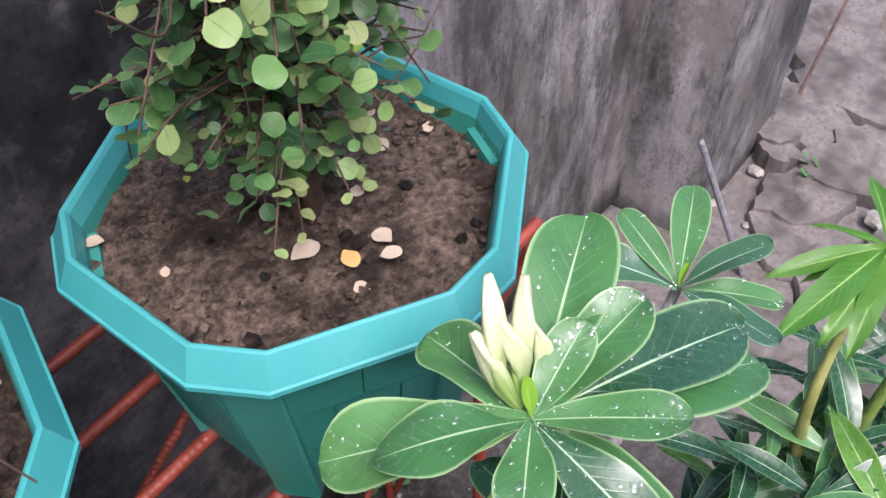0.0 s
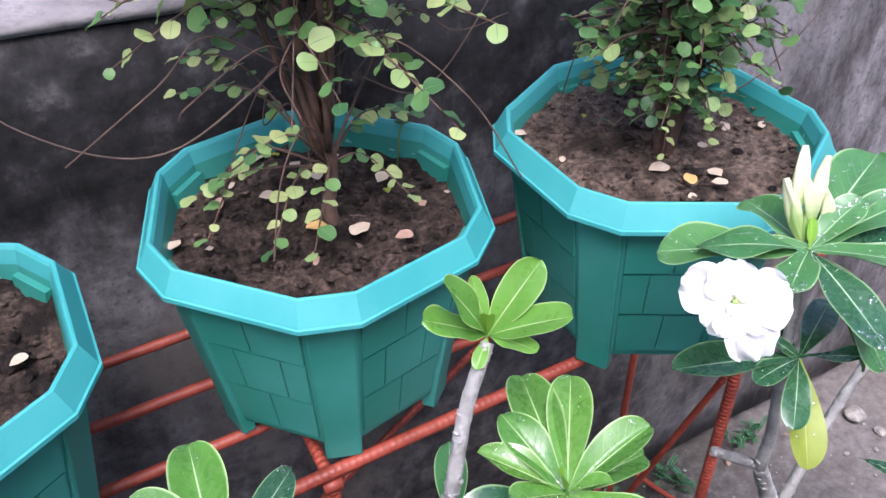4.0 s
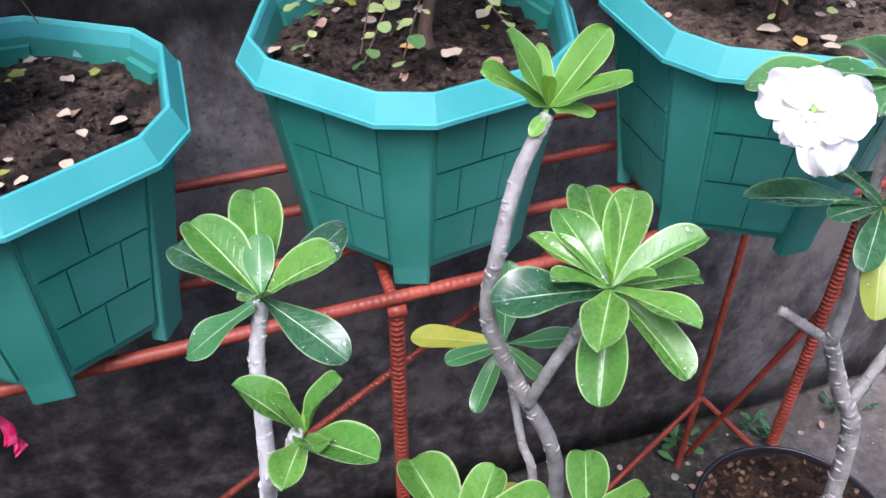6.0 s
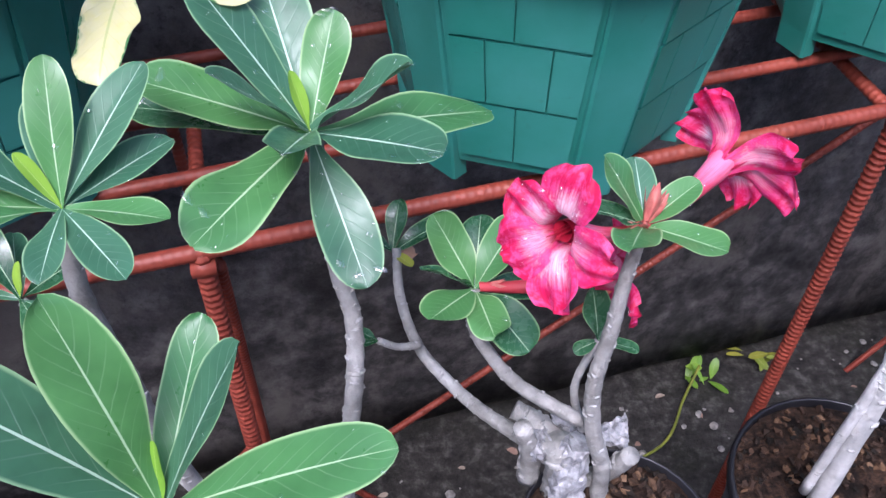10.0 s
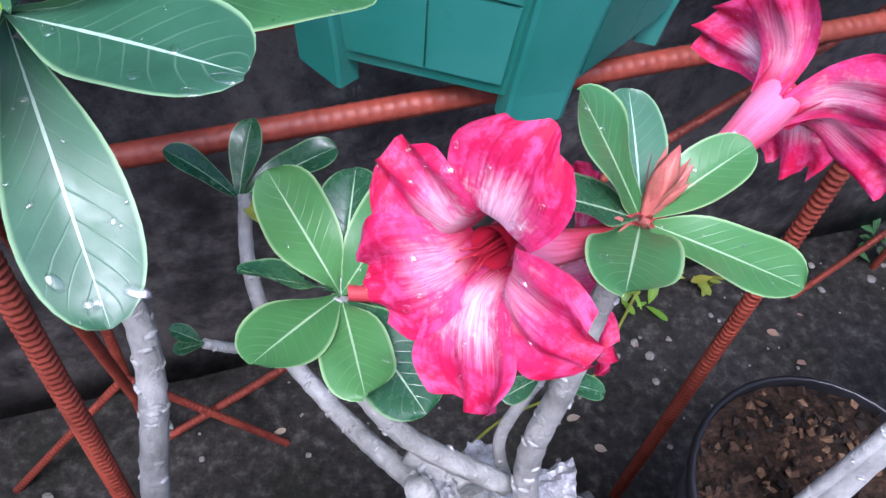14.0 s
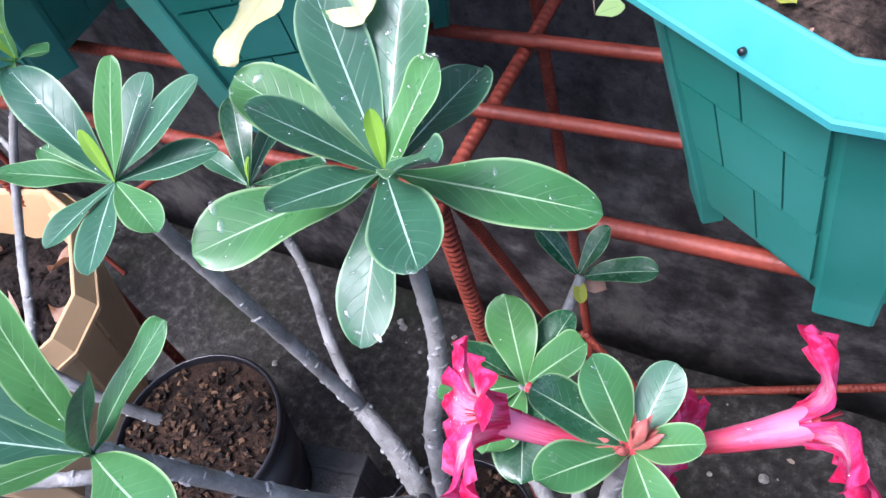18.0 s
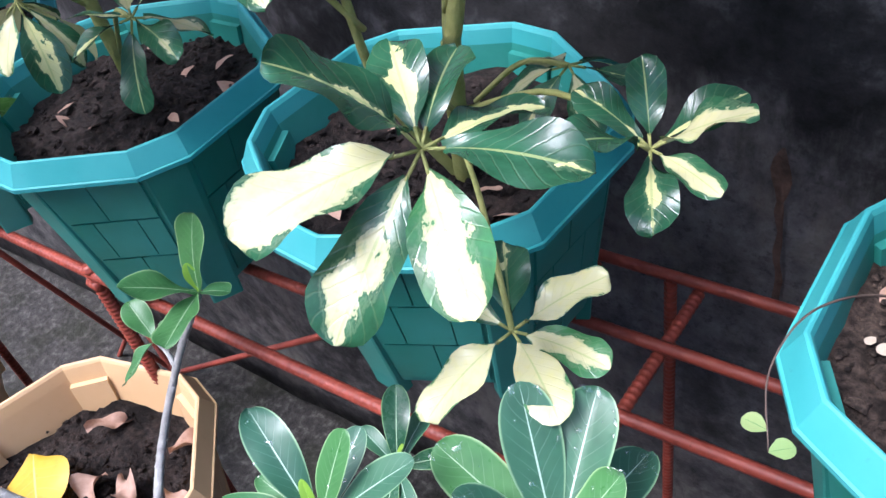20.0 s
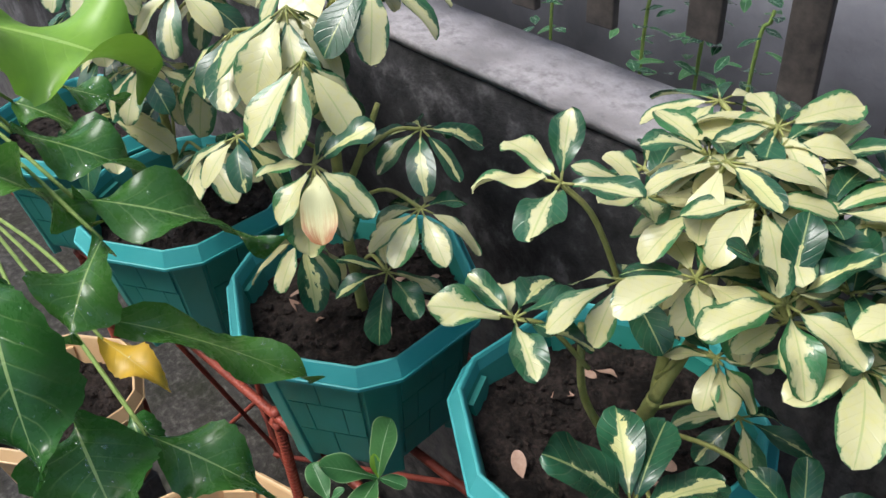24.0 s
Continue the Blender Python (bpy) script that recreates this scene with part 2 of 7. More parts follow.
def make_variegated(name, cream, green, amount):
    """Cream leaflets with ragged dark green margins, amount of green."""
    m, n, l, b = material(name, 0.27, 0.6)
    uv = n.new("ShaderNodeUVMap").outputs[0]
    sep = n.new("ShaderNodeSeparateXYZ")
    l.new(uv, sep.inputs[0])
    a = calc(n, l, "ABSOLUTE", calc(n, l, "SUBTRACT", sep.outputs["X"], 0.5))
    info = n.new("ShaderNodeObjectInfo")
    o = n.new("ShaderNodeTexCoord").outputs["Object"]
    off = n.new("ShaderNodeVectorMath")
    off.operation = "ADD"
    comb = n.new("ShaderNodeCombineXYZ")
    l.new(calc(n, l, "MULTIPLY", info.outputs["Random"], 40.0), comb.inputs[0])
    l.new(o, off.inputs[0])
    l.new(comb.outputs[0], off.inputs[1])
    rag = noise_tex(n, l, 55, 5, 0.62, off.outputs[0], (1, 0.5, 1))
    g2 = noise_tex(n, l, 140, 4, 0.6, o)
    lim = calc(n, l, "ADD", a, calc(n, l, "MULTIPLY", calc(n, l, "SUBTRACT", rag, 0.5), 1.15))
    lim = calc(n, l, "ADD", lim, calc(n, l, "MULTIPLY", calc(n, l, "SUBTRACT", info.outputs["Random"], 0.5), 0.40))
    fac = ramp(n, l, lim, [(0.5 - amount, grey(0.0)), (0.515 - amount, grey(1.0))])
    yel = mix(n, l, cream, (0.62, 0.58, 0.16), ramp(n, l, g2, [(0.45, grey(0.0)), (0.75, grey(0.4))]))
    grn = mix(n, l, green, tuple(2.2 * v for v in green), ramp(n, l, rag, [(0.4, grey(0.0)), (0.7, grey(0.7))]))
    c = mix(n, l, yel, grn, fac)
    band = ramp(n, l, lim, [(0.44 - amount, grey(0.0)), (0.50 - amount, grey(0.55)), (0.515 - amount, grey(0.0)), (0.56 - amount, grey(0.35)), (0.62 - amount, grey(0.0))])
    c = mix(n, l, c, (0.19, 0.29, 0.15), band)
    ph = calc(n, l, "FRACT", calc(n, l, "MULTIPLY", calc(n, l, "SUBTRACT", calc(n, l, "ADD", sep.outputs["Y"], calc(n, l, "MULTIPLY", calc(n, l, "SUBTRACT", rag, 0.5), 0.10)), calc(n, l, "MULTIPLY", a, 0.5)), 8.0))
    dv = calc(n, l, "ABSOLUTE", calc(n, l, "SUBTRACT", ph, 0.5))
    vein = ramp(n, l, dv, [(0.0, grey(1.0)), (0.10, grey(0.0))])
    c = mix(n, l, c, (0.36, 0.42, 0.18), calc(n, l, "MULTIPLY", vein, 0.07))
    c = mix(n, l, c, (0.36, 0.44, 0.17), calc(n, l, "MULTIPLY", calc(n, l, "LESS_THAN", a, 0.022), 0.6))
    l.new(c, b.inputs["Base Color"])
    bump(n, l, b, calc(n, l, "SUBTRACT", calc(n, l, "MULTIPLY", g2, 0.4), calc(n, l, "MULTIPLY", vein, 0.5)), 0.25, 0.0015)
    return thin_through(m, n, l, b, c, 0.18)


def make_petal(name, rim, mid, heart, bias=0.0):
    """Petals: heart colour low on the blade, streaked out to the rim colour."""
    m, n, l, b = material(name, 0.5)
    uv = n.new("ShaderNodeUVMap").outputs[0]
    sep = n.new("ShaderNodeSeparateXYZ")
    l.new(uv, sep.inputs[0])
    a = calc(n, l, "ABSOLUTE", calc(n, l, "SUBTRACT", sep.outputs["X"], 0.5))
    streak = noise_tex(n, l, 26, 5, 0.6, uv, (1.0, 0.09, 1))
    cloud = noise_tex(n, l, 5, 4, 0.6, uv)
    v = calc(n, l, "ADD", sep.outputs["Y"], calc(n, l, "MULTIPLY", calc(n, l, "SUBTRACT", streak, 0.5), 0.75))
    v = calc(n, l, "ADD", v, calc(n, l, "ADD", calc(n, l, "MULTIPLY", a, 0.55), calc(n, l, "MULTIPLY", calc(n, l, "SUBTRACT", cloud, 0.5), 0.35)))
    v = calc(n, l, "ADD", v, bias)
    c = ramp(n, l, v, [(0.30, heart), (0.55, mid), (0.82, rim)])
    l.new(c, b.inputs["Base Color"])
    bump(n, l, b, streak, 0.3, 0.001)
    return thin_through(m, n, l, b, c, 0.22)


def make_pink():
    """Deep pink petals: red foot, pale streaked middle on some petals, magenta rim."""
    m, n, l, b = material("pink_petal", 0.45, 0.3)
    uv = n.new("ShaderNodeUVMap").outputs[0]
    sep = n.new("ShaderNodeSeparateXYZ")
    l.new(uv, sep.inputs[0])
    rnd = n.new("ShaderNodeObjectInfo").outputs["Random"]
    a = calc(n, l, "ABSOLUTE", calc(n, l, "SUBTRACT", sep.outputs["X"], 0.5))
    off = n.new("ShaderNodeVectorMath")
    off.operation = "ADD"
    comb = n.new("ShaderNodeCombineXYZ")
    l.new(calc(n, l, "MULTIPLY", rnd, 30.0), comb.inputs[0])
    l.new(uv, off.inputs[0])
    l.new(comb.outputs[0], off.inputs[1])
    streak = noise_tex(n, l, 30, 6, 0.65, off.outputs[0], (1.0, 0.08, 1))
    cloud = noise_tex(n, l, 6, 5, 0.65, off.outputs[0])
    v = calc(n, l, "ADD", sep.outputs["Y"], calc(n, l, "MULTIPLY", calc(n, l, "SUBTRACT", streak, 0.5), 0.35))
    pale = ramp(n, l, v, [(0.05, grey(0.0)), (0.16, grey(1.0)), (0.44, grey(0.9)), (0.68, grey(0.0))])
    pale = calc(n, l, "MULTIPLY", pale, ramp(n, l, calc(n, l, "ADD", a, calc(n, l, "MULTIPLY", calc(n, l, "SUBTRACT", cloud, 0.5), 1.3)), [(0.14, grey(1.0)), (0.36, grey(0.0))]))
    pale = calc(n, l, "MULTIPLY", pale, ramp(n, l, rnd, [(0.2, grey(0.45)), (0.55, grey(1.0))]))
    c = ramp(n, l, v, [(0.08, (0.56, 0.02, 0.08)), (0.3, (0.74, 0.035, 0.17)), (0.62, (0.74, 0.022, 0.14)), (0.9, (0.62, 0.010, 0.075))])
    c = mix(n, l, c, (0.80, 0.10, 0.30), ramp(n, l, cloud, [(0.46, grey(0.0)), (0.60, grey(0.85))]))
    c = mix(n, l, c, (0.46, 0.004, 0.04), ramp(n, l, streak, [(0.50, grey(0.0)), (0.66, grey(0.5))]))
    c = mix(n, l, c, (0.92, 0.72, 0.82), calc(n, l, "MULTIPLY", pale, ramp(n, l, streak, [(0.36, grey(1.0)), (0.62, grey(0.35))])))
    l.new(c, b.inputs["Base Color"])
    bump(n, l, b, streak, 0.4, 0.001)
    return thin_through(m, n, l, b, c, 0.32)


def make_bark(name, lo, hi, scar=None, scale=50):
    m, n, l, b = material(name, 0.6)
    o = n.new("ShaderNodeTexCoord").outputs["Object"]
    fine = noise_tex(n, l, scale * 3, 6, 0.7, o)
    mid = noise_tex(n, l, scale, 5, 0.6, o)
    c = ramp(n, l, mid, [(0.3, lo), (0.7, hi)])
    if scar:
        c = mix(n, l, c, scar, ramp(n, l, fine, [(0.6, grey(0.0)), (0.72, grey(0.8))]))
    l.new(c, b.inputs["Base Color"])
    bump(n, l, b, calc(n, l, "ADD", fine, mid), 0.8, 0.003)
    return m


def make_plain(name, lo, hi, rough=0.6, scale=40):
    m, n, l, b = material(name, rough)
    o = n.new("ShaderNodeTexCoord").outputs["Object"]
    t = noise_tex(n, l, scale, 6, 0.65, o)
    l.new(ramp(n, l, t, [(0.3, lo), (0.7, hi)]), b.inputs["Base Color"])
    bump(n, l, b, t, 0.25, 0.002)
    return m


def make_husk():
    """Bark and coir chips, each its own tone from near black to tan."""
    m, n, l, b = material("husk_chip", 0.85, 0.25)
    t = noise_tex(n, l, 300, 5, 0.7)
    rnd2 = calc(n, l, "ADD", calc(n, l, "MULTIPLY", n.new("ShaderNodeObjectInfo").outputs["Random"], 0.7), calc(n, l, "MULTIPLY", t, 0.3))
    l.new(ramp(n, l, rnd2, [(0.2, (0.008, 0.006, 0.004)), (0.55, (0.040, 0.022, 0.014)), (0.78, (0.10, 0.055, 0.028)), (0.95, (0.22, 0.14, 0.085))]), b.inputs["Base Color"])
    bump(n, l, b, t, 0.5, 0.001)
    return m


M = {
    "wall": make_wall(),
    "coping": make_cement("coping_cement", (0.15, 0.14, 0.145), (0.40, 0.375, 0.385), 16, 0.1),
    "ground": make_ground(),
    "rubble": make_cement("broken_concrete", (0.10, 0.088, 0.08), (0.27, 0.245, 0.228), 20),
    "neighbour": make_cement("far_render", (0.34, 0.34, 0.38), (0.42, 0.42, 0.46), 3),
    "picket": make_plain("rusted_dark_steel", (0.018, 0.016, 0.016), (0.09, 0.075, 0.065), 0.6, 45),
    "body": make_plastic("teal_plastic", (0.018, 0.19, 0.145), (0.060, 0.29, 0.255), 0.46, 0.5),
    # rim colour: lighter and bluer than the body's teal
    "rim": make_plastic("lighter_turquoise_plastic", (0.036, 0.30, 0.295), (0.080, 0.385, 0.385), 0.48, 0.45),
    "crust": make_plain("flaked_lime_crust", (0.16, 0.42, 0.40), (0.42, 0.60, 0.57), 0.8, 90),
    "beige": make_plastic("beige_plastic", (0.62, 0.40, 0.20), (0.72, 0.50, 0.28), 0.4, 0.2),
    "black": make_plastic("black_pot_plastic", (0.008, 0.008, 0.010), (0.02, 0.02, 0.024), 0.35, 0.2),
    "paint": make_paint(),
    "soil": make_soil("brown_garden_soil", (0.055, 0.040, 0.031), (0.17, 0.122, 0.092)),
    "soil_dark": make_soil("dark_potting_soil", (0.008, 0.006, 0.005), (0.038, 0.026, 0.021)),
    "soil_mid": make_soil("damp_brown_soil", (0.02, 0.014, 0.011), (0.095, 0.066, 0.050)),
    "husk": make_soil("coir_and_husk", (0.008, 0.005, 0.004), (0.06, 0.032, 0.018), 90),
    "adenium": make_leaf("glossy_green_leaf", (0.048, 0.170, 0.055), (0.092, 0.245, 0.070), (0.40, 0.56, 0.34), (0.34, 0.50, 0.24), 0.34, veins=11.0, side=0.22, thin=0.16),
    "adenium_dark": make_leaf("dark_glossy_leaf", (0.018, 0.072, 0.034), (0.04, 0.125, 0.052), (0.4, 0.55, 0.36), (0.22, 0.36, 0.16), 0.24, veins=11.0, side=0.17, thin=0.1),
    "adenium_blue": make_leaf("blue_green_leaf", (0.025, 0.096, 0.054), (0.058, 0.158, 0.080), (0.42, 0.58, 0.45), (0.26, 0.42, 0.22), 0.37, veins=10.0, side=0.20, thin=0.08),
    "lime": make_leaf("lime_green_leaf", (0.065, 0.205, 0.032), (0.15, 0.33, 0.055), (0.48, 0.62, 0.32), (0.4, 0.55, 0.24), 0.26, veins=11.0, side=0.25, thin=0.2),
    "bright": make_leaf("bright_green_leaf", (0.11, 0.29, 0.045), (0.20, 0.42, 0.07), (0.5, 0.64, 0.3), (0.45, 0.6, 0.25), 0.3, veins=9.0, side=0.12, thin=0.3),
    "young": make_leaf("young_leaf", (0.20, 0.40, 0.04), (0.33, 0.52, 0.06), (0.42, 0.6, 0.15), None, 0.35),
    "yellowing": make_leaf("yellowing_leaf", (0.26, 0.34, 0.05), (0.44, 0.40, 0.05), (0.5, 0.5, 0.2), None, 0.4),
    "yellow": make_leaf("fallen_yellow_leaf", (0.72, 0.42, 0.03), (0.78, 0.5, 0.05), (0.8, 0.6, 0.2), None, 0.4, 0.02, 7, 0.3),
    "mango": make_leaf("broad_wavy_leaf", (0.035, 0.13, 0.025), (0.10, 0.24, 0.04), (0.36, 0.50, 0.18), None, 0.24, 0.018, 8, 0.42, 0.35),
    "ribbed": make_leaf("ribbed_lime_leaf", (0.06, 0.20, 0.022), (0.14, 0.31, 0.04), (0.34, 0.54, 0.13), None, 0.38, 0.03, 13, 0.5),
    "round": make_leaf("small_round_leaf", (0.030, 0.110, 0.042), (0.16, 0.33, 0.11), (0.2, 0.34, 0.17), (0.22, 0.36, 0.18), 0.42, 0.015, 5, 0.08, 0.3),
    "round_fresh": make_leaf("fresh_round_leaf", (0.034, 0.115, 0.042), (0.18, 0.35, 0.10), (0.18, 0.32, 0.12), (0.20, 0.33, 0.13), 0.42, 0.015, 5, 0.10, 0.3),
    "round_pale": make_leaf("pale_round_leaf", (0.22, 0.36, 0.12), (0.48, 0.52, 0.22), (0.14, 0.28, 0.09), None, 0.5, 0.03, 5, 0.3, 0.3),
    "cream": make_variegated("cream_leaflet", (0.58, 0.56, 0.30), (0.030, 0.110, 0.036), 0.06),
    "brown_tip": make_petal("browned_leaflet", (0.40, 0.17, 0.07), (0.62, 0.55, 0.28), (0.66, 0.65, 0.36), -0.28),
    "margin": make_variegated("margined_leaflet", (0.58, 0.56, 0.31), (0.018, 0.070, 0.030), 0.19),
    "deep": make_variegated("deep_green_leaflet", (0.6, 0.60, 0.28), (0.016, 0.064, 0.030), 0.54),
    "pink": make_pink(),
    "throat": make_petal("red_throat", (0.50, 0.015, 0.05), (0.42, 0.01, 0.04), (0.36, 0.01, 0.03), 0.0),
    "tube": make_petal("pink_tube", (0.78, 0.20, 0.34), (0.66, 0.07, 0.15), (0.54, 0.05, 0.065), -0.2),
    "white": make_petal("white_petal", (0.86, 0.86, 0.83), (0.86, 0.87, 0.84), (0.8, 0.82, 0.6)),
    "bud": make_petal("cream_bud", (0.72, 0.73, 0.47), (0.54, 0.64, 0.31), (0.32, 0.48, 0.14)),
    "calyx": make_plain("red_calyx", (0.40, 0.07, 0.07), (0.58, 0.21, 0.17), 0.5, 160),
    "stem": make_bark("silver_grey_stem", (0.16, 0.155, 0.142), (0.44, 0.43, 0.405), (0.58, 0.57, 0.545)),
    "stem_white": make_bark("pale_stem", (0.38, 0.38, 0.37), (0.66, 0.655, 0.64), (0.3, 0.28, 0.26)),
    "green_stem": make_bark("green_shoot", (0.16, 0.26, 0.05), (0.3, 0.4, 0.1)),
    "scheff_stem": make_bark("olive_stem", (0.2, 0.22, 0.05), (0.36, 0.36, 0.12)),
    "bark": make_bark("brown_twig_bark", (0.035, 0.020, 0.014), (0.15, 0.085, 0.06)),
    "root": make_bark("root_bark", (0.06, 0.038, 0.028), (0.15, 0.10, 0.075)),
    "fallen_gold": make_plain("fallen_golden_leaf", (0.44, 0.25, 0.07), (0.60, 0.40, 0.16), 0.65, 60),
    "dry": make_plain("dry_brown_leaf", (0.25, 0.14, 0.09), (0.45, 0.3, 0.23), 0.75, 60),
    "petal_dry": make_plain("fallen_petal", (0.36, 0.28, 0.20), (0.55, 0.46, 0.36), 0.75, 60),
    "stone": make_plain("pebble", (0.14, 0.13, 0.115), (0.46, 0.43, 0.38), 0.8, 60),
    "chip": make_husk(),
    "block": make_cement("hollow_block_cement", (0.06, 0.058, 0.056), (0.13, 0.125, 0.12), 20),
    "rodm": make_plain("bare_rebar", (0.12, 0.12, 0.14), (0.28, 0.28, 0.3), 0.5, 80),
    "film": make_plain("wrinkled_clear_film", (0.10, 0.10, 0.105), (0.40, 0.40, 0.41), 0.28, 200),
    "scar": make_plain("pale_leaf_scar", (0.26, 0.255, 0.245), (0.44, 0.43, 0.415), 0.7, 200),
}
water, wn2, wl2, wb2 = material("water", 0.02)
wclear, wgloss, wmix = wn2.new("ShaderNodeBsdfTransparent"), wn2.new("ShaderNodeBsdfGlossy"), wn2.new("ShaderNodeMixShader")
wgloss.inputs["Roughness"].default_value = 0.06
wmix.inputs[0].default_value = 0.10
wl2.new(wclear.outputs[0], wmix.inputs[1])
wl2.new(wgloss.outputs[0], wmix.inputs[2])
wl2.new(wmix.outputs[0], wn2["Material Output"].inputs[0])
M["water"] = water


# ---- builders ----
def thing(name, label, category, group="", at=(0, 0, 0), kind=""):
    ob = new(name)
    ob.empty_display_size = 0.02
    ob.location = at
    return tagged(ob, label, category, group, kind)


def mesh_from(bm, mat, smooth=True, name="mesh"):
    me = bpy.data.meshes.new(name)
    bm.to_mesh(me)
    bm.free()
    me.materials.append(mat)
    if smooth:
        me.shade_smooth()
    return me


def part(name, bm, mat, parent=None, label="", smooth=True, m=None):
    ob = new(name, bm if isinstance(bm, bpy.types.Mesh) else mesh_from(bm, mat, smooth, name))
    if parent:
        ob.parent = parent
    if m is not None:
        ob.matrix_basis = m
    return tagged(ob, label)


def solo(name, bm, mat, label, category, group="", kind="", smooth=True, m=None):
    ob = part(name, bm, mat, None, "", smooth, m)
    return tagged(ob, label, category, group, kind)


def box(bm, x0, x1, y0, y1, z0, z1, bevel=0.0):
    r = bmesh.ops.create_cube(bm, size=1, matrix=Matrix.Translation(((x0 + x1) / 2, (y0 + y1) / 2, (z0 + z1) / 2)) @ Matrix.Diagonal((x1 - x0, y1 - y0, z1 - z0, 1)))
    if bevel:
        es = list({e for v in r["verts"] for e in v.link_edges})
        bmesh.ops.bevel(bm, geom=es, offset=bevel, segments=2, affect="EDGES", profile=0.6)
    return bm


def tube(bm, pts, radii, seg=8, cap=True, uv=False):
    """A round tube along points; radii: one or one for each point."""
    pts = [Vector(p) for p in pts]
    if not isinstance(radii, (list, tuple)):
        radii = [radii] * len(pts)
    rings, up = [], Vector((0.31, 0.22, 0.93))
    for i, p in enumerate(pts):
        d = (pts[min(i + 1, len(pts) - 1)] - pts[max(i - 1, 0)]).normalized()
        a = d.cross(up)
        if a.length < 1e-3:
            a = d.cross(Vector((1, 0, 0)))
        a.normalize()
        up = a.cross(d).normalized()
        rings.append([bm.verts.new(p + radii[i] * (math.cos(k * math.tau / seg) * a + math.sin(k * math.tau / seg) * up)) for k in range(seg)])
    for r, s in zip(rings, rings[1:]):
        for k in range(seg):
            bm.faces.new((r[k], r[(k + 1) % seg], s[(k + 1) % seg], s[k]))
    if cap:
        bm.faces.new(rings[0][::-1])
        bm.faces.new(rings[-1])
    return bm


def curve_pts(pts, n=10):
    """Catmull-Rom through points, n steps a span."""
    P = [Vector(p) for p in pts]
    P = [2 * P[0] - P[1]] + P + [2 * P[-1] - P[-2]]
    out = []
    for i in range(1, len(P) - 2):
        a, b, c, d = P[i - 1:i + 3]
        for k in range(n):
            t = k / n
            out.append(0.5 * (2 * b + (c - a) * t + (2 * a - 5 * b + 4 * c - d) * t * t + (3 * b - a - 3 * c + d) * t ** 3))
    out.append(P[-2])
    return out


def rebar(a, b, r=0.0055, ridge=1.05):
    """A ribbed reinforcing bar from a to b."""
    a, b = Vector(a), Vector(b)
    n = max(1, int((b - a).length / 0.0062))
    pts, radii = [], []
    for i in range(n):
        for u, k in ((0.0, 0.96), (0.5, 0.96), (0.62, ridge), (0.86, ridge)):
            pts.append(a.lerp(b, (i + u) / n))
            radii.append(r * k)
    return tube(bmesh.new(), pts, radii, 8)


def leaf_mesh(mat, length, width, fold=0.15, curl=0.3, wave=0.0, tip=0.35, peak=0.62, nu=5, nv=9, seed=0, twist=0.0, serr=0.0, oval=False):
    """A leaf along +y with its face up, stalk at the origin; curl bends it down, peak is where it is widest."""
    bm = bmesh.new()
    lay = bm.loops.layers.uv.new("UVMap")
    grid, uvs = [], {}
    ph = seed * 1.7
    for j in range(nv + 1):
        v = 1 - (1 - j / nv) ** 1.45
        if oval:
            w = math.sqrt(max(0.0, 1 - abs(2 * v - 1.04) ** 2.2))
        elif v < peak:
            w = 0.07 + 0.93 * math.sin(v / peak * math.pi / 2) ** 1.25
        else:
            s = (v - peak) / (1 - peak)
            w = math.sqrt(max(0.0, 1 - s ** 2.3)) if tip < 0.5 else max(0.0, 1 - s ** 1.7)
        w = max(width / 2 * w, width * 0.03)
        ang = -curl * v * v * 1.2
        y = length * (v - 0.12 * curl * curl * v ** 3)
        z = -length * curl * 0.5 * v * v
        row = []
        for i in range(nu):
            u = 2 * i / (nu - 1) - 1
            lift = fold * abs(u) * w + wave * width * math.sin(v * 9 + ph + (2.2 if u < 0 else 0)) * abs(u) ** 1.5
            ww = w * (1 + (serr * math.sin(v * 75) if abs(u) == 1 else 0))
            tw = twist * v
            x = u * ww
            p = Vector((x * math.cos(tw), y - lift * math.sin(ang), z + lift * math.cos(ang) + x * math.sin(tw)))
            vert = bm.verts.new(p)
            uvs[vert] = ((u + 1) / 2, v)
            row.append(vert)
        grid.append(row)
    for r, s in zip(grid, grid[1:]):
        for i in range(nu - 1):
            f = bm.faces.new((r[i], r[i + 1], s[i + 1], s[i]))
            for lp in f.loops:
                lp[lay].uv = uvs[lp.vert]
    return mesh_from(bm, mat, True, "leaf")


def aim(origin, az, el, roll=0.0):
    """A pose whose +y points along azimuth az and elevation el (degrees), face up."""
    return Matrix.Translation(origin) @ Matrix.Rotation(radians(az - 90), 4, "Z") @ Matrix.Rotation(radians(el), 4, "X") @ Matrix.Rotation(radians(roll), 4, "Y")


def jitter(r, s):
    return r.uniform(-s, s)


# ---- the setting ----
SLOPE = math.atan(0.08)  # the wall and the rack run a little askew to the x axis


def along(x, off=0.0, z=0.0):
    """A point on the wall's foot line at x, off metres in front of it (minus: behind)."""
    return Vector((x, 0.652 + 0.08 * x - off, z))


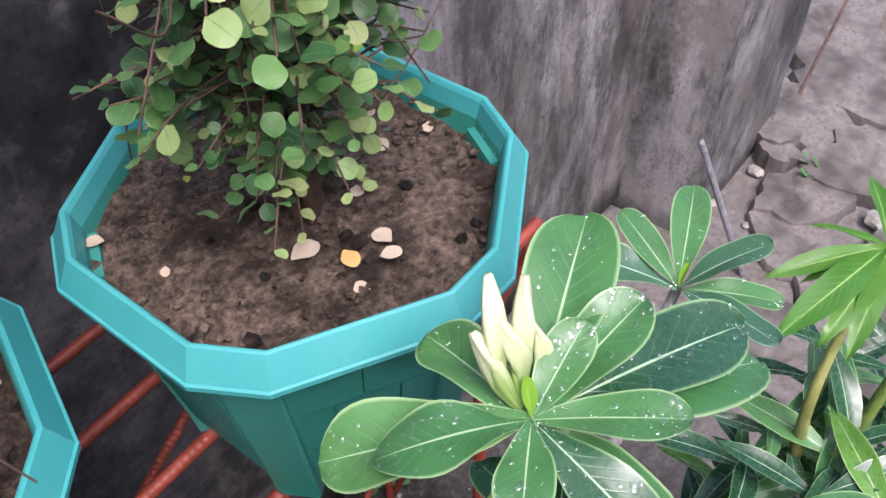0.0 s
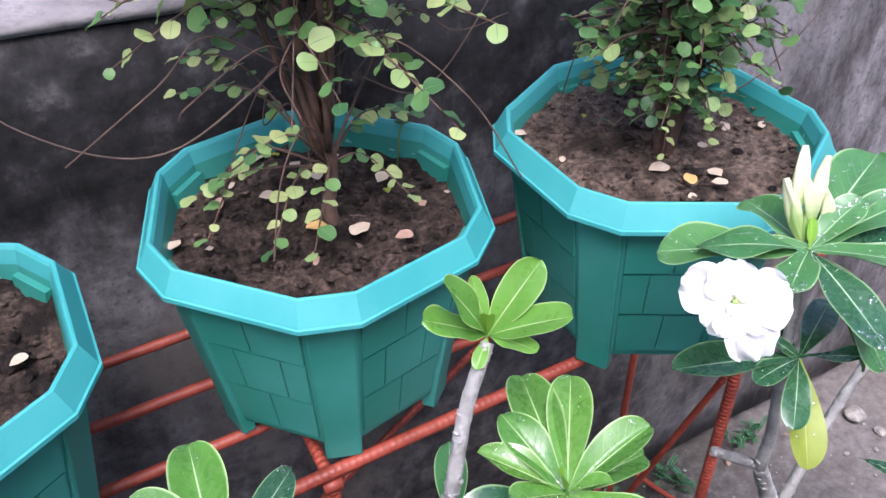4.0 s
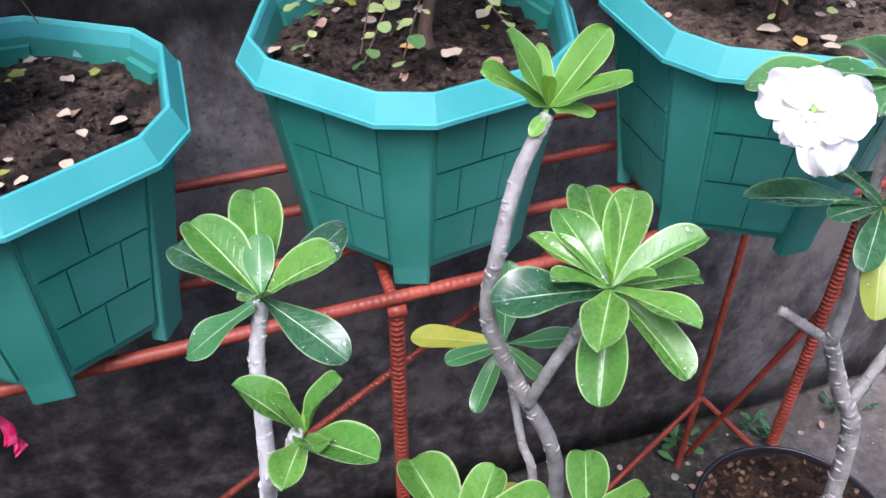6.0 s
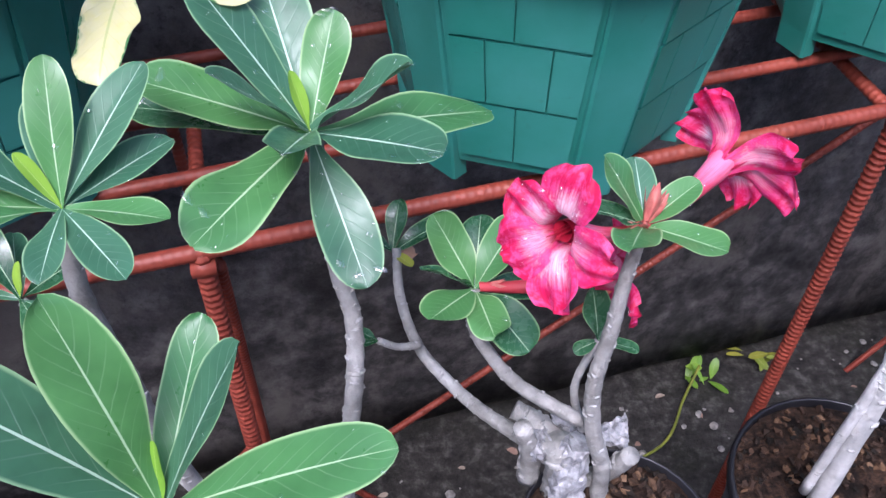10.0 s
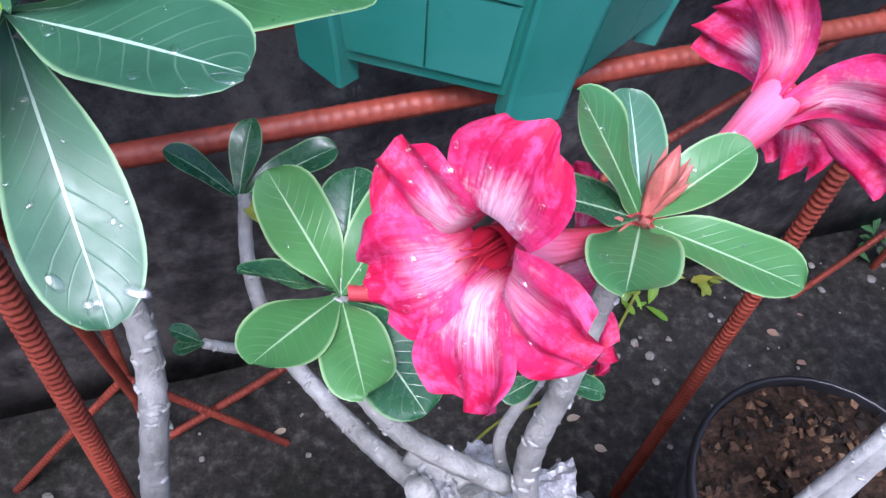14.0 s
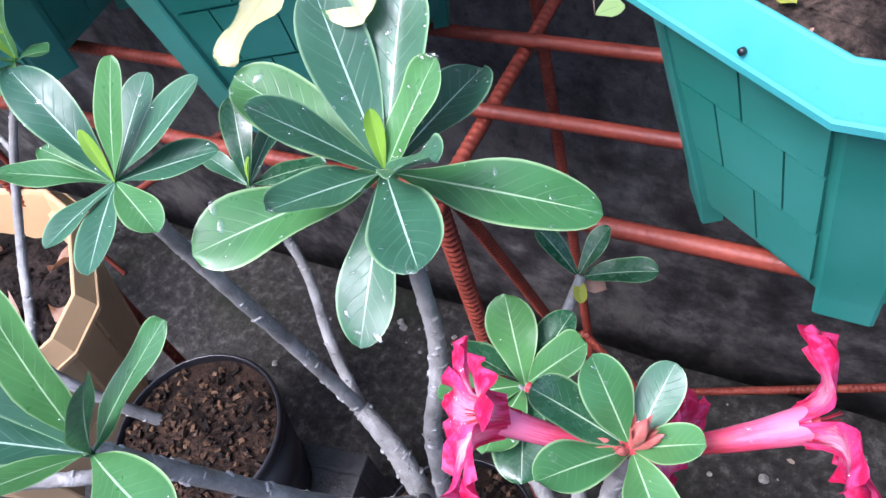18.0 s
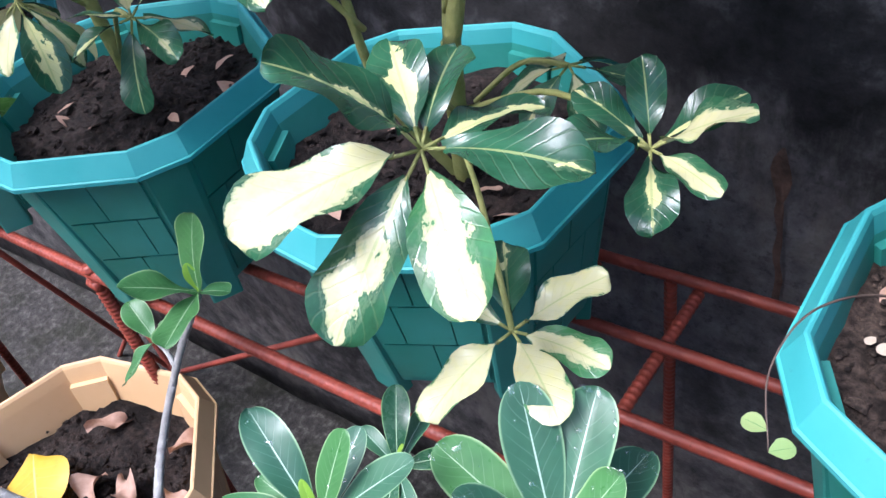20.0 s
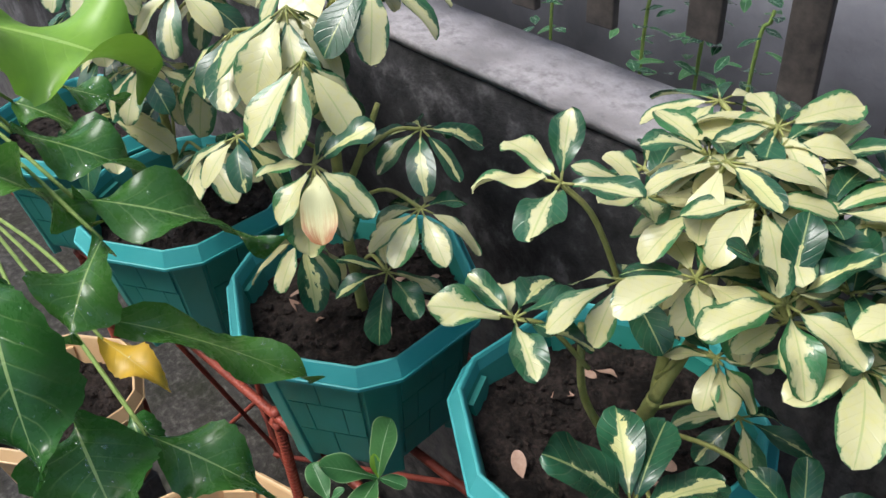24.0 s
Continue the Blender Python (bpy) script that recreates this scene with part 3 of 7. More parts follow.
WALL = Matrix.Translation((0, 0.652, 0)) @ Matrix.Rotation(SLOPE, 4, "Z")
bm = bmesh.new()
bmesh.ops.create_grid(bm, x_segments=90, y_segments=90, size=1.0)
for v in bm.verts:
    v.co.x, v.co.y = math.copysign(abs(v.co.x) ** 2.2, v.co.x) * 60, math.copysign(abs(v.co.y) ** 2.2, v.co.y) * 60 + 0.3
    if v.co.length < 8:
        v.co.z = 0.012 * noise.noise(v.co * 2.5) + 0.006 * noise.noise(v.co * 9)
solo("ground", bm, M["ground"], "damp grey concrete yard, broken and dry past the rack", "ground", kind="structure")


def rough_box(bm, x0, x1, y0, y1, z0, z1, cuts, amp, slope=0.0, whole=False):
    """A box in even cells with an uneven surface; slope lifts its top towards -x."""
    nx, ny, nz = [max(1, int((b - a) / cuts)) for a, b in ((x0, x1), (y0, y1), (z0, z1))]
    bmesh.ops.create_cube(bm, size=1, matrix=Matrix.Translation((0.5, 0.5, 0.5)))
    for ax, n in ((0, nx), (1, ny), (2, nz)):
        for k in range(1, n):
            co, no = [0, 0, 0], [0, 0, 0]
            co[ax], no[ax] = k / n, 1
            bmesh.ops.bisect_plane(bm, geom=bm.verts[:] + bm.edges[:] + bm.faces[:], plane_co=co, plane_no=no)
    for v in bm.verts:
        p = Vector((x0 + v.co.x * (x1 - x0), y0 + v.co.y * (y1 - y0), z0 + v.co.z * (z1 - z0)))
        p.z -= slope * p.x * (1 if whole else v.co.z)
        v.co = p + Vector((amp * noise.noise(p * 7), amp * noise.noise(p * 7 + Vector((5, 1, 2))), amp * 0.6 * noise.noise(p * 9 + Vector((1, 8, 3)))))
    return bm


solo("wall_back", rough_box(bmesh.new(), -4.0, 1.28, 0.0, 0.095, 0.034, 1.036, 0.09, 0.006, 0.045), M["wall"], "low cement garden wall blackened by mould", "wall", kind="structure", m=WALL)
solo("wall_footing", rough_box(bmesh.new(), -4.0, 1.26, 0.024, 0.1, -0.05, 0.034, 0.12, 0.006), M["block"], "dark footing under the low wall", "footing", kind="structure", m=WALL)
solo("wall_coping", rough_box(bmesh.new(), -4.0, 1.28, -0.003, 0.098, 1.0385, 1.05, 0.04, 0.003, 0.045, True), M["coping"], "worn grey cement coping on the low wall", "coping", kind="structure", m=WALL)
solo("wall_pillar", rough_box(bmesh.new(), 1.22, 1.66, -0.16, 0.3, -0.05, 1.6, 0.1, 0.008), M["wall"], "streaked grey cement pillar at the wall's end", "pillar", kind="structure", m=WALL)
solo("wall_neighbour", rough_box(bmesh.new(), -7, 2.4, 1.7, 1.85, -0.05, 3.2, 0.8, 0.01), M["neighbour"], "plain grey rendered wall behind the fence", "wall", kind="structure", m=WALL)

# unseen wall added behind the camera; it blocks low sky and deepens shade
solo("wall_sky_block", rough_box(bmesh.new(), -7, 3.4, -3.3, -3.1, -0.05, 3.0, 0.8, 0.01), M["neighbour"], "unseen plain grey wall added behind the camera to block low sky light", "wall", kind="structure", m=WALL)

fence = thing("fence", "dark rusted steel pickets standing on the coping", "fence")
rnd = random.Random(5)
for i in range(24):
    x = -0.826 - 0.105 * (i - 7)
    short = 0.03 + 0.04 * (i * 0.61 % 1)
    bm = box(bmesh.new(), x - 0.0165, x + 0.0165, 0.066, 0.076, 1.051 - 0.045 * x + short, 1.8, 0.002)
    box(bm, x - 0.017, x - 0.011, 0.076, 0.098, 1.052 - 0.045 * x + short, 1.8, 0.002)
    part("picket", bm, M["picket"], fence, m=WALL @ pose(0, 0, 0, 0, jitter(rnd, 0.6), 0))
part("rail", box(bmesh.new(), -4, 1.0, 0.066, 0.086, 1.75, 1.79, 0.003), M["picket"], fence, m=WALL)

# the rack
RACK_Z = 0.750


def rack_pt(x, row, z=RACK_Z):
    return Vector((x, 0.370 + 0.085 * x + (0.0, 0.075, 0.148, 0.223)[row], z + 0.02 * (x + 0.4)))


rack = thing("plant_rack", "welded ribbed steel bar rack painted rust red", "plant rack")
for row in range(4):
    part("shelf_bar", rebar(rack_pt(-2.05, row), rack_pt(0.43, row), 0.0062 if row == 0 else 0.0055, 1.0), M["paint"], rack)
FRONT, BACK = (-1.72, -1.19, -0.655, -0.137, 0.345), (-1.74, -0.69, 0.395)
for x in FRONT:
    part("cross_bar", rebar(rack_pt(x, 0, RACK_Z - 0.011), rack_pt(x - 0.01, 3, RACK_Z - 0.011)), M["paint"], rack)
    f = rack_pt(x, 0)
    part("leg", rebar((f.x, f.y, RACK_Z - 0.004), (f.x, f.y, 0.0), 0.0068, 1.09), M["paint"], rack)
    part("weld", tube(bmesh.new(), [f + Vector((-0.008, -0.003, -0.012)), f + Vector((0.008, -0.003, -0.012))], [0.0062, 0.0062], 8), M["paint"], rack)
for x in BACK:
    b = rack_pt(x, 3)
    part("leg", rebar((b.x, b.y, RACK_Z - 0.004), (b.x, b.y, 0.0)), M["paint"], rack)
    f = rack_pt(x + 0.03, 0)
    part("side_brace", rebar((f.x + 0.012, f.y + 0.012, RACK_Z - 0.03), (b.x + 0.012, b.y, 0.03), 0.005), M["paint"], rack)
    for s in (-1, 1):
        part("foot_brace", rebar((b.x, b.y - 0.008, 0.19), (b.x + 0.16 * s, b.y - 0.03, 0.0), 0.0048), M["paint"], rack)
for xa, xb in zip(BACK, BACK[1:]):
    a, b = rack_pt(xb - 0.06, 3), rack_pt(xa + 0.015, 3)
    part("brace", rebar((a.x, a.y - 0.012, RACK_Z - 0.008), (b.x, b.y - 0.012, 0.03), 0.005), M["paint"], rack)

# ---- hexagonal pots ----
HALF = radians(8.6)


def twelve(r, z, grow=0.0):
    """Corners of a hexagon with cut corners; short sides centred on -y and every 60 degrees on."""
    out = []
    for k in range(6):
        for s in (-1, 1):
            a = radians(-90 + 60 * k) + s * HALF
            out.append(Vector((r * math.cos(a), r * math.sin(a), z)))
    return out


def ring_strip(bm, loops, close=False):
    vs = [[bm.verts.new(p) for p in lp] for lp in loops]
    n = len(vs[0])
    for a, b in zip(vs, vs[1:]):
        for i in range(n):
            bm.faces.new((a[i], a[(i + 1) % n], b[(i + 1) % n], b[i]))
    return vs


POT_H, POT_R = 0.187, 0.142


def hex_pot(name, label, at, turn, rim_mat, body_mat, soil_mat, seed, soil_drop=0.03, scale=1.0, lump=1.0):
    """A plastic planter: hollow tapered body, rolled rim, shingled panels, six corner posts that end in feet."""
    r = random.Random(seed)
    pot = thing(name, label, "planter", "hexagonal planters" if rim_mat is M["rim"] else "beige planters", at)
    pot.rotation_euler.z = radians(turn)
    pot.scale = (scale,) * 3
    h = POT_H
    base, top = 0.0995, 0.1278
    bm = bmesh.new()
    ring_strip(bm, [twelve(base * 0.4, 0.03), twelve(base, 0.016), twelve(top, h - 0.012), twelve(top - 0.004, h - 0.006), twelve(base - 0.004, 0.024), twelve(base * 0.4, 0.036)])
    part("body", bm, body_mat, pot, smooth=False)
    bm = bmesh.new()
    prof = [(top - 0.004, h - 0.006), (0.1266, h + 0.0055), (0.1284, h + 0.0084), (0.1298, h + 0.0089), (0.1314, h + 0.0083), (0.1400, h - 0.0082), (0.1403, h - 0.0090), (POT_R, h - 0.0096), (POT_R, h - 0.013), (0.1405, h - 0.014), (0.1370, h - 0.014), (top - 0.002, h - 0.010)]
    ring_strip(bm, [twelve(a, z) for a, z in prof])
    part("rim", bm, rim_mat, pot, "lighter turquoise rim" if rim_mat is M["rim"] else "", smooth=False)
    # corner posts
    for k in range(6):
        bm = bmesh.new()
        a0 = radians(-90 + 60 * k)
        c, s = Vector((math.cos(a0), math.sin(a0), 0)), Vector((-math.sin(a0), math.cos(a0), 0))
        lo, hi, wlo, whi = base * math.cos(HALF) + 0.003, top * math.cos(HALF) + 0.0016, 0.0145, 0.0186
        pts = []
        for t, z in ((0.0, 0.0), (0.05, 0.0), (0.12, 0.02), (1.0, h - 0.012)):
            rr, ww = lo + (hi - lo) * t, wlo + (whi - wlo) * t
            ring = [c * (rr - 0.012) - s * ww, c * (rr - 0.001) - s * ww, c * rr - s * (ww - 0.002), c * rr + s * (ww - 0.002), c * (rr - 0.001) + s * ww, c * (rr - 0.012) + s * ww]
            pts.append([p + Vector((0, 0, z)) for p in ring])
        vs = ring_strip(bm, pts[::1] if pts[0][0].z != pts[1][0].z else pts[1:])
        bm.faces.new(vs[0][::-1])
        bm.faces.new(vs[-1])
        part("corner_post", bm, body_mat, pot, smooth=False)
    # shingle tiles, three courses on each panel
    ap = math.cos(radians(30) - HALF)
    shared = {}
    for k in range(6):
        a0 = radians(-60 + 60 * k)
        mk = Matrix.Rotation(a0 + math.pi / 2, 4, "Z")
        for row, cuts in enumerate(((0, 0.47, 1), (0, 0.26, 0.74, 1), (0, 0.5, 1))):
            for i, (u0, u1) in enumerate(zip(cuts, cuts[1:])):
                if (row, i) not in shared:
                    bm = bmesh.new()
                    z1, z0 = h - 0.018 - row * 0.049, h - 0.018 - (row + 1) * 0.049 + 0.0030
                    ring = []
                    for z, out in ((z1, 0.0016), (z0, 0.0026)):
                        q = (z - 0.016) / (h - 0.028)
                        rr = base + (top - base) * q
                        half = rr * math.sin(radians(30) - HALF) - 0.0022
                        y = -(rr * ap)
                        for u, du in ((u0, 0.0006), (u1, -0.0006)):
                            x = (2 * u - 1) * half + du
                            ring.append(((x, y + 0.001, z), (x, y - out, z)))
                    vv = [[bm.verts.new(p) for p in pr] for pr in ring]
                    (a, a2), (b, b2), (c2, c3), (d2, d3) = vv
                    for f in ((a2, c3, d3, b2), (c3, c2, d2, d3), (a, c2, c3, a2), (b2, d3, d2, b), (a, a2, b2, b)):
                        bm.faces.new(f)
                    bmesh.ops.recalc_face_normals(bm, faces=bm.faces[:])
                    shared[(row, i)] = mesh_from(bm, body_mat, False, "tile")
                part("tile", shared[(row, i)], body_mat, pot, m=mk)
    # soil
    bm = bmesh.new()
    zs = h - soil_drop
    rr = base + (top - base) * (zs - 0.016) / (h - 0.028) - 0.0045
    outer = twelve(rr, zs)
    n = 26
    rings = []
    for j in range(n, 0, -1):
        ring = []
        for k in range(12):
            for s in range(7):
                p = outer[k].lerp(outer[(k + 1) % 12], s / 7) * (j / n)
                p.z = zs
                q = p * 22 + Vector((seed * 3.1, 0, 0))
                p.z += 0.006 * noise.noise(q) + 0.004 * noise.noise(q * 3.1) + lump * (0.0048 * noise.noise(q * 7) + 0.0042 * abs(noise.noise(q * 17))) + 0.010 * (1 - j / n) ** 2
                ring.append(p)
        rings.append(ring)
    vs = ring_strip(bm, rings)
    bm.faces.new(vs[-1])
    part("soil", bm, soil_mat, pot, "crumbly brown soil")
    # pale flaking crust where soil once stood against the wall
    if rim_mat is M["rim"]:
        for k in (0, 2, 5, 6, 8, 10):
            bm = bmesh.new()
            rows = []
            for j in range(25):
                p = outer[k].lerp(outer[(k + 1) % 12], j / 24) * 1.004
                lift = max(0.0, 0.004 + 0.010 * noise.noise(Vector((j * 0.35, k * 3.0, seed))) + 0.005 * noise.noise(Vector((j * 1.4, k, seed + 4))))
                rows.append((bm.verts.new(p + Vector((0, 0, -0.004))), bm.verts.new(p * 1.0 + Vector((0, 0, lift)))))
            for a, b in zip(rows, rows[1:]):
                bm.faces.new((a[0], b[0], b[1], a[1]))
            part("lime_crust", bm, M["crust"], pot, "pale flaking crust inside the rim", smooth=False)
    # clods on the soil: the larger ones singly, the crumbs as one
    crumbs = bmesh.new()
    for i in range(60 + int(420 * lump)):
        big = i < 60
        bm = bmesh.new() if big else crumbs
        tone = M["soil_dark"] if i % 2 else soil_mat
        a, d = r.uniform(0, math.tau), rr * 0.93 * math.sqrt(r.random())
        at0 = Matrix.Translation((d * math.cos(a), d * math.sin(a), zs + 0.003 + 0.01 * (1 - d / rr) ** 2))
        size = 0.0014 + ((0.0062 if lump < 1 else 0.0085) * r.random() ** 2.5 if big else 0.0026 * r.random() ** 2)
        nv = bmesh.ops.create_icosphere(bm, subdivisions=1, radius=size, matrix=Matrix() if big else at0)["verts"]
        for v in nv:
            o = Vector((0, 0, 0)) if big else at0.translation
            w = v.co - o
            w *= 1 + 0.8 * noise.noise(w * 420 + Vector((i, 0, 0)))
            w.z *= 0.55
            w.x *= 0.7 + 0.6 * (i * 0.37 % 1)
            v.co = o + w
        if big:
            part("clod", bm, tone, pot, smooth=False, m=at0)
    tagged(part("soil_crumb", crumbs, soil_mat, pot, smooth=False), kind="stuff")
    return pot


TEAL = "teal plastic hexagonal planter with shingle pattern, on the red rack"
POTS = (  # centre, turn of the front corner
    ((0.200, 0.4235), 4.5), ((-0.097, 0.462), -14.2), ((-0.408, 0.406), 3.5), ((-0.816, 0.418), -0.9), ((-1.116, 0.361), 4.8), ((-1.42, 0.315), 2.0), ((-1.73, 0.29), 0.0))
pots = []
for i, ((x, y), turn) in enumerate(POTS):
    pots.append(hex_pot("planter", TEAL, (x, y, RACK_Z + 0.008 + 0.02 * (x + 0.4)), turn, M["rim"], M["body"], M["soil"] if i == 0 else M["soil_mid"] if i < 3 else M["soil_dark"], i + 1, 0.017 if i == 0 else 0.024 if i < 3 else 0.03, 1.022 if i == 0 else 1.0, 0.85 if i == 0 else 1.0))


# ---- plants ----
def droplets(leaf, count, r, lo=0.0005, hi=0.0022):
    """Rain beads lying on a leaf, one joined mesh."""
    me = leaf.data
    bm = bmesh.new()
    for _ in range(int(count * 1.4)):
        p = me.polygons[r.randrange(len(me.polygons))]
        n = p.normal if p.normal.z > 0 else -p.normal
        size = lo + (hi - lo) * r.random() ** 2.5
        q = n.to_track_quat("Z", "Y").to_matrix().to_4x4()
        vs = [me.vertices[k].co for k in p.vertices]
        c = vs[0].lerp(vs[1], r.random()).lerp(vs[3].lerp(vs[2], r.random()), r.random())
        bmesh.ops.create_icosphere(bm, subdivisions=2, radius=size, matrix=Matrix.Translation(c + n * 0.0002) @ q @ Matrix.Diagonal((1.0, r.uniform(0.8, 1.5), 0.42, 1)))
    if count >= 6:
        n0 = len(me.polygons)
        for _ in range(2):
            p = me.polygons[r.randrange(int(n0 * 0.7), int(n0 * 0.93))]
            n = p.normal if p.normal.z > 0 else -p.normal
            bmesh.ops.create_icosphere(bm, subdivisions=2, radius=r.uniform(0.0016, 0.0026), matrix=Matrix.Translation(p.center + n * 0.0002) @ n.to_track_quat("Z", "Y").to_matrix().to_4x4() @ Matrix.Diagonal((0.8, 1.5, 0.22, 1)))
    tagged(part("rain_bead", bm, M["water"], leaf), kind="stuff")


def rosette(plant, hub, leaves, mat, ratio=0.36, seed=0, curl=0.25, drops=0, young="young", peak=0.66):
    """Leaves round a shoot tip; each: azimuth, elevation and reach of its tip and, at will, y (young), Y (yellowing), d (dark), then its width ratio and its roll."""
    r = random.Random(seed)
    hub = Vector(hub)
    for i, (az, el, length, *more) in enumerate(leaves):
        t = next((v for v in more if isinstance(v, str)), "")
        nums = [v for v in more if not isinstance(v, str)]
        m = M[young] if t == "y" else M["yellowing"] if t == "Y" else M["adenium_dark"] if t == "d" else M[mat if isinstance(mat, str) else mat[i % len(mat)]]
        c = curl * r.uniform(0.5, 1.5) * (0.3 if t == "y" else 1)
        w = length * (nums[0] if nums else ratio * r.uniform(0.9, 1.12)) * (0.75 if t == "y" else 1)
        roll = nums[1] if len(nums) > 1 else jitter(r, 10)
        dy, dz = 1 - 0.12 * c * c, 0.5 * c
        full = length / math.hypot(dy, dz)
        fold = r.uniform(0.35, 0.75) if m in (M["lime"], M["young"]) else r.uniform(0.10, 0.30)
        me = leaf_mesh(m, full, w, fold, c, r.uniform(0.03, 0.10), 0.3, peak, 9, 15, r.random() * 6, jitter(r, 0.2))
        ob = part("leaf", me, m, plant, m=aim(hub, az, el + math.degrees(math.atan2(dz, dy)), roll))
        if drops and t != "y":
            droplets(ob, r.randint(drops // 2, drops), r)


def branch(plant, pts, r0, r1, mat="stem", seed=0, name="branch", knobs=True, n=9):
    """A tapering fleshy branch with raised leaf scars."""
    r = random.Random(seed)
    P = curve_pts(pts, n)
    k = len(P) - 1
    radii = [0.66 * (r0 + (r1 - r0) * i / k) * (1 + 0.05 * math.sin(i * 2.3 + seed)) for i in range(k + 1)]
    bm = tube(bmesh.new(), P, radii, 10)
    body = len(bm.faces)
    if knobs:
        length = sum((a - b).length for a, b in zip(P, P[1:]))
        for j in range(int(length / 0.0046)):
            i = r.randrange(1, k)
            d = (P[i + 1] - P[i - 1]).normalized()
            a = d.orthogonal().normalized()
            a.rotate(Matrix.Rotation(r.uniform(0, math.tau), 3, d))
            c = P[i].lerp(P[i + 1], r.random()) + a * radii[i] * 0.93
            bmesh.ops.create_icosphere(bm, subdivisions=1, radius=radii[i] * r.uniform(0.28, 0.52), matrix=Matrix.Translation(c) @ Matrix((a.cross(d), d, a)).transposed().to_4x4() @ Matrix.Diagonal((1.35, 0.55, 0.5, 1)))
    for k, f in enumerate(bm.faces):
        f.material_index = 1 if k >= body and (k - body) // 20 % 2 else 0
    ob = part(name, bm, M[mat], plant)
    ob.data.materials.append(M["scar"])
    return ob


def round_pot(name, label, at, radius, height, soil="husk", seed=0):
    """A thin black nursery pot with a rolled rim and its mix; at: the rim's centre."""
    r = random.Random(seed)
    x, y, z = at
    pot = thing(name, label, "flower pot", "black nursery pots", (x, y, z - height))
    def ring(rr, zz, n=36):
        return [Vector((rr * math.cos(k * math.tau / n), rr * math.sin(k * math.tau / n), zz)) for k in range(n)]
    bm = bmesh.new()
    lo = radius * 0.74
    vs = ring_strip(bm, [ring(lo * 0.5, 0.002), ring(lo, 0.0), ring(radius * 0.97, height - 0.012), ring(radius * 0.955, height - 0.013), ring(lo - 0.002, 0.004), ring(lo * 0.5, 0.004)])
    part("body", bm, M["black"], pot)
    bm = bmesh.new()
    ring_strip(bm, [ring(radius * 0.955, height - 0.016), ring(radius * 0.957, height - 0.001), ring(radius * 0.975, height), ring(radius, height - 0.002), ring(radius * 1.005, height - 0.008), ring(radius * 0.985, height - 0.013), ring(radius * 0.955, height - 0.016)])
    part("rim", bm, M["black"], pot)
    bm = bmesh.new()
    zs = height - 0.009
    rings = []
    for j in range(12, 0, -1):
        rg = ring(radius * 0.95 * j / 12, zs)
        for p in rg:
            p.z += 0.004 * noise.noise(p * 40 + Vector((seed, 0, 0))) + 0.003 * noise.noise(p * 130) + 0.016 * (1 - (j / 12) ** 2)
        rings.append(rg)
    vs = ring_strip(bm, rings)
    bm.faces.new(vs[-1])
    part("potting_mix", bm, M[soil], pot, "rough bark and coir mix")
    shapes = []
    for k in range(5):
        bm = bmesh.new()
        box(bm, -0.003, 0.003, -0.0013, 0.0013, -0.0006, 0.0006)
        for v in bm.verts:
            v.co += Vector((jitter(r, 0.0015), jitter(r, 0.0008), jitter(r, 0.0004)))
        shapes.append(mesh_from(bm, M["chip"], False, "chip"))
    for i in range(300):
        a, d = r.uniform(0, math.tau), radius * 0.92 * math.sqrt(r.random())
        part("chip", shapes[i % 5], M["chip"], pot, m=Matrix.Translation((d * math.cos(a), d * math.sin(a), zs + 0.0025 + 0.016 * (1 - (d / (radius * 0.95)) ** 2))) @ pose(0, 0, 0, jitter(r, 30), jitter(r, 30), r.uniform(0, 360)) @ Matrix.Diagonal((r.uniform(0.4, 1.0), r.uniform(0.7, 1.6), r.uniform(1.5, 3.6), 1)))
    return pot


def block_stack(x, y, top, turn=5):
    """Hollow cement blocks, one on another, that lift a pot to its height."""
    levels = max(1, round(top / 0.19))
    h = top / levels
    for k in range(levels):
        ob = thing("hollow_block", "grey hollow cement block under a flower pot", "cement block", "hollow blocks", (x, y, k * h))
        ob.rotation_euler.z = radians(turn + 7 * k)
        bm = bmesh.new()
        z0, z1 = (0.0 if k else -0.012), h - 0.002
        for x0, x1, y0, y1 in ((-0.1, 0.1, -0.06, -0.036), (-0.1, 0.1, 0.036, 0.06), (-0.1, -0.074, -0.037, 0.037), (0.074, 0.1, -0.037, 0.037), (-0.013, 0.013, -0.037, 0.037)):
            box(bm, x0, x1, y0, y1, z0, z1, 0.003)
        box(bm, -0.098, 0.098, -0.058, 0.058, z1 - 0.014, z1 - 0.004)
        part("shell", bm, M["block"], ob, smooth=False)


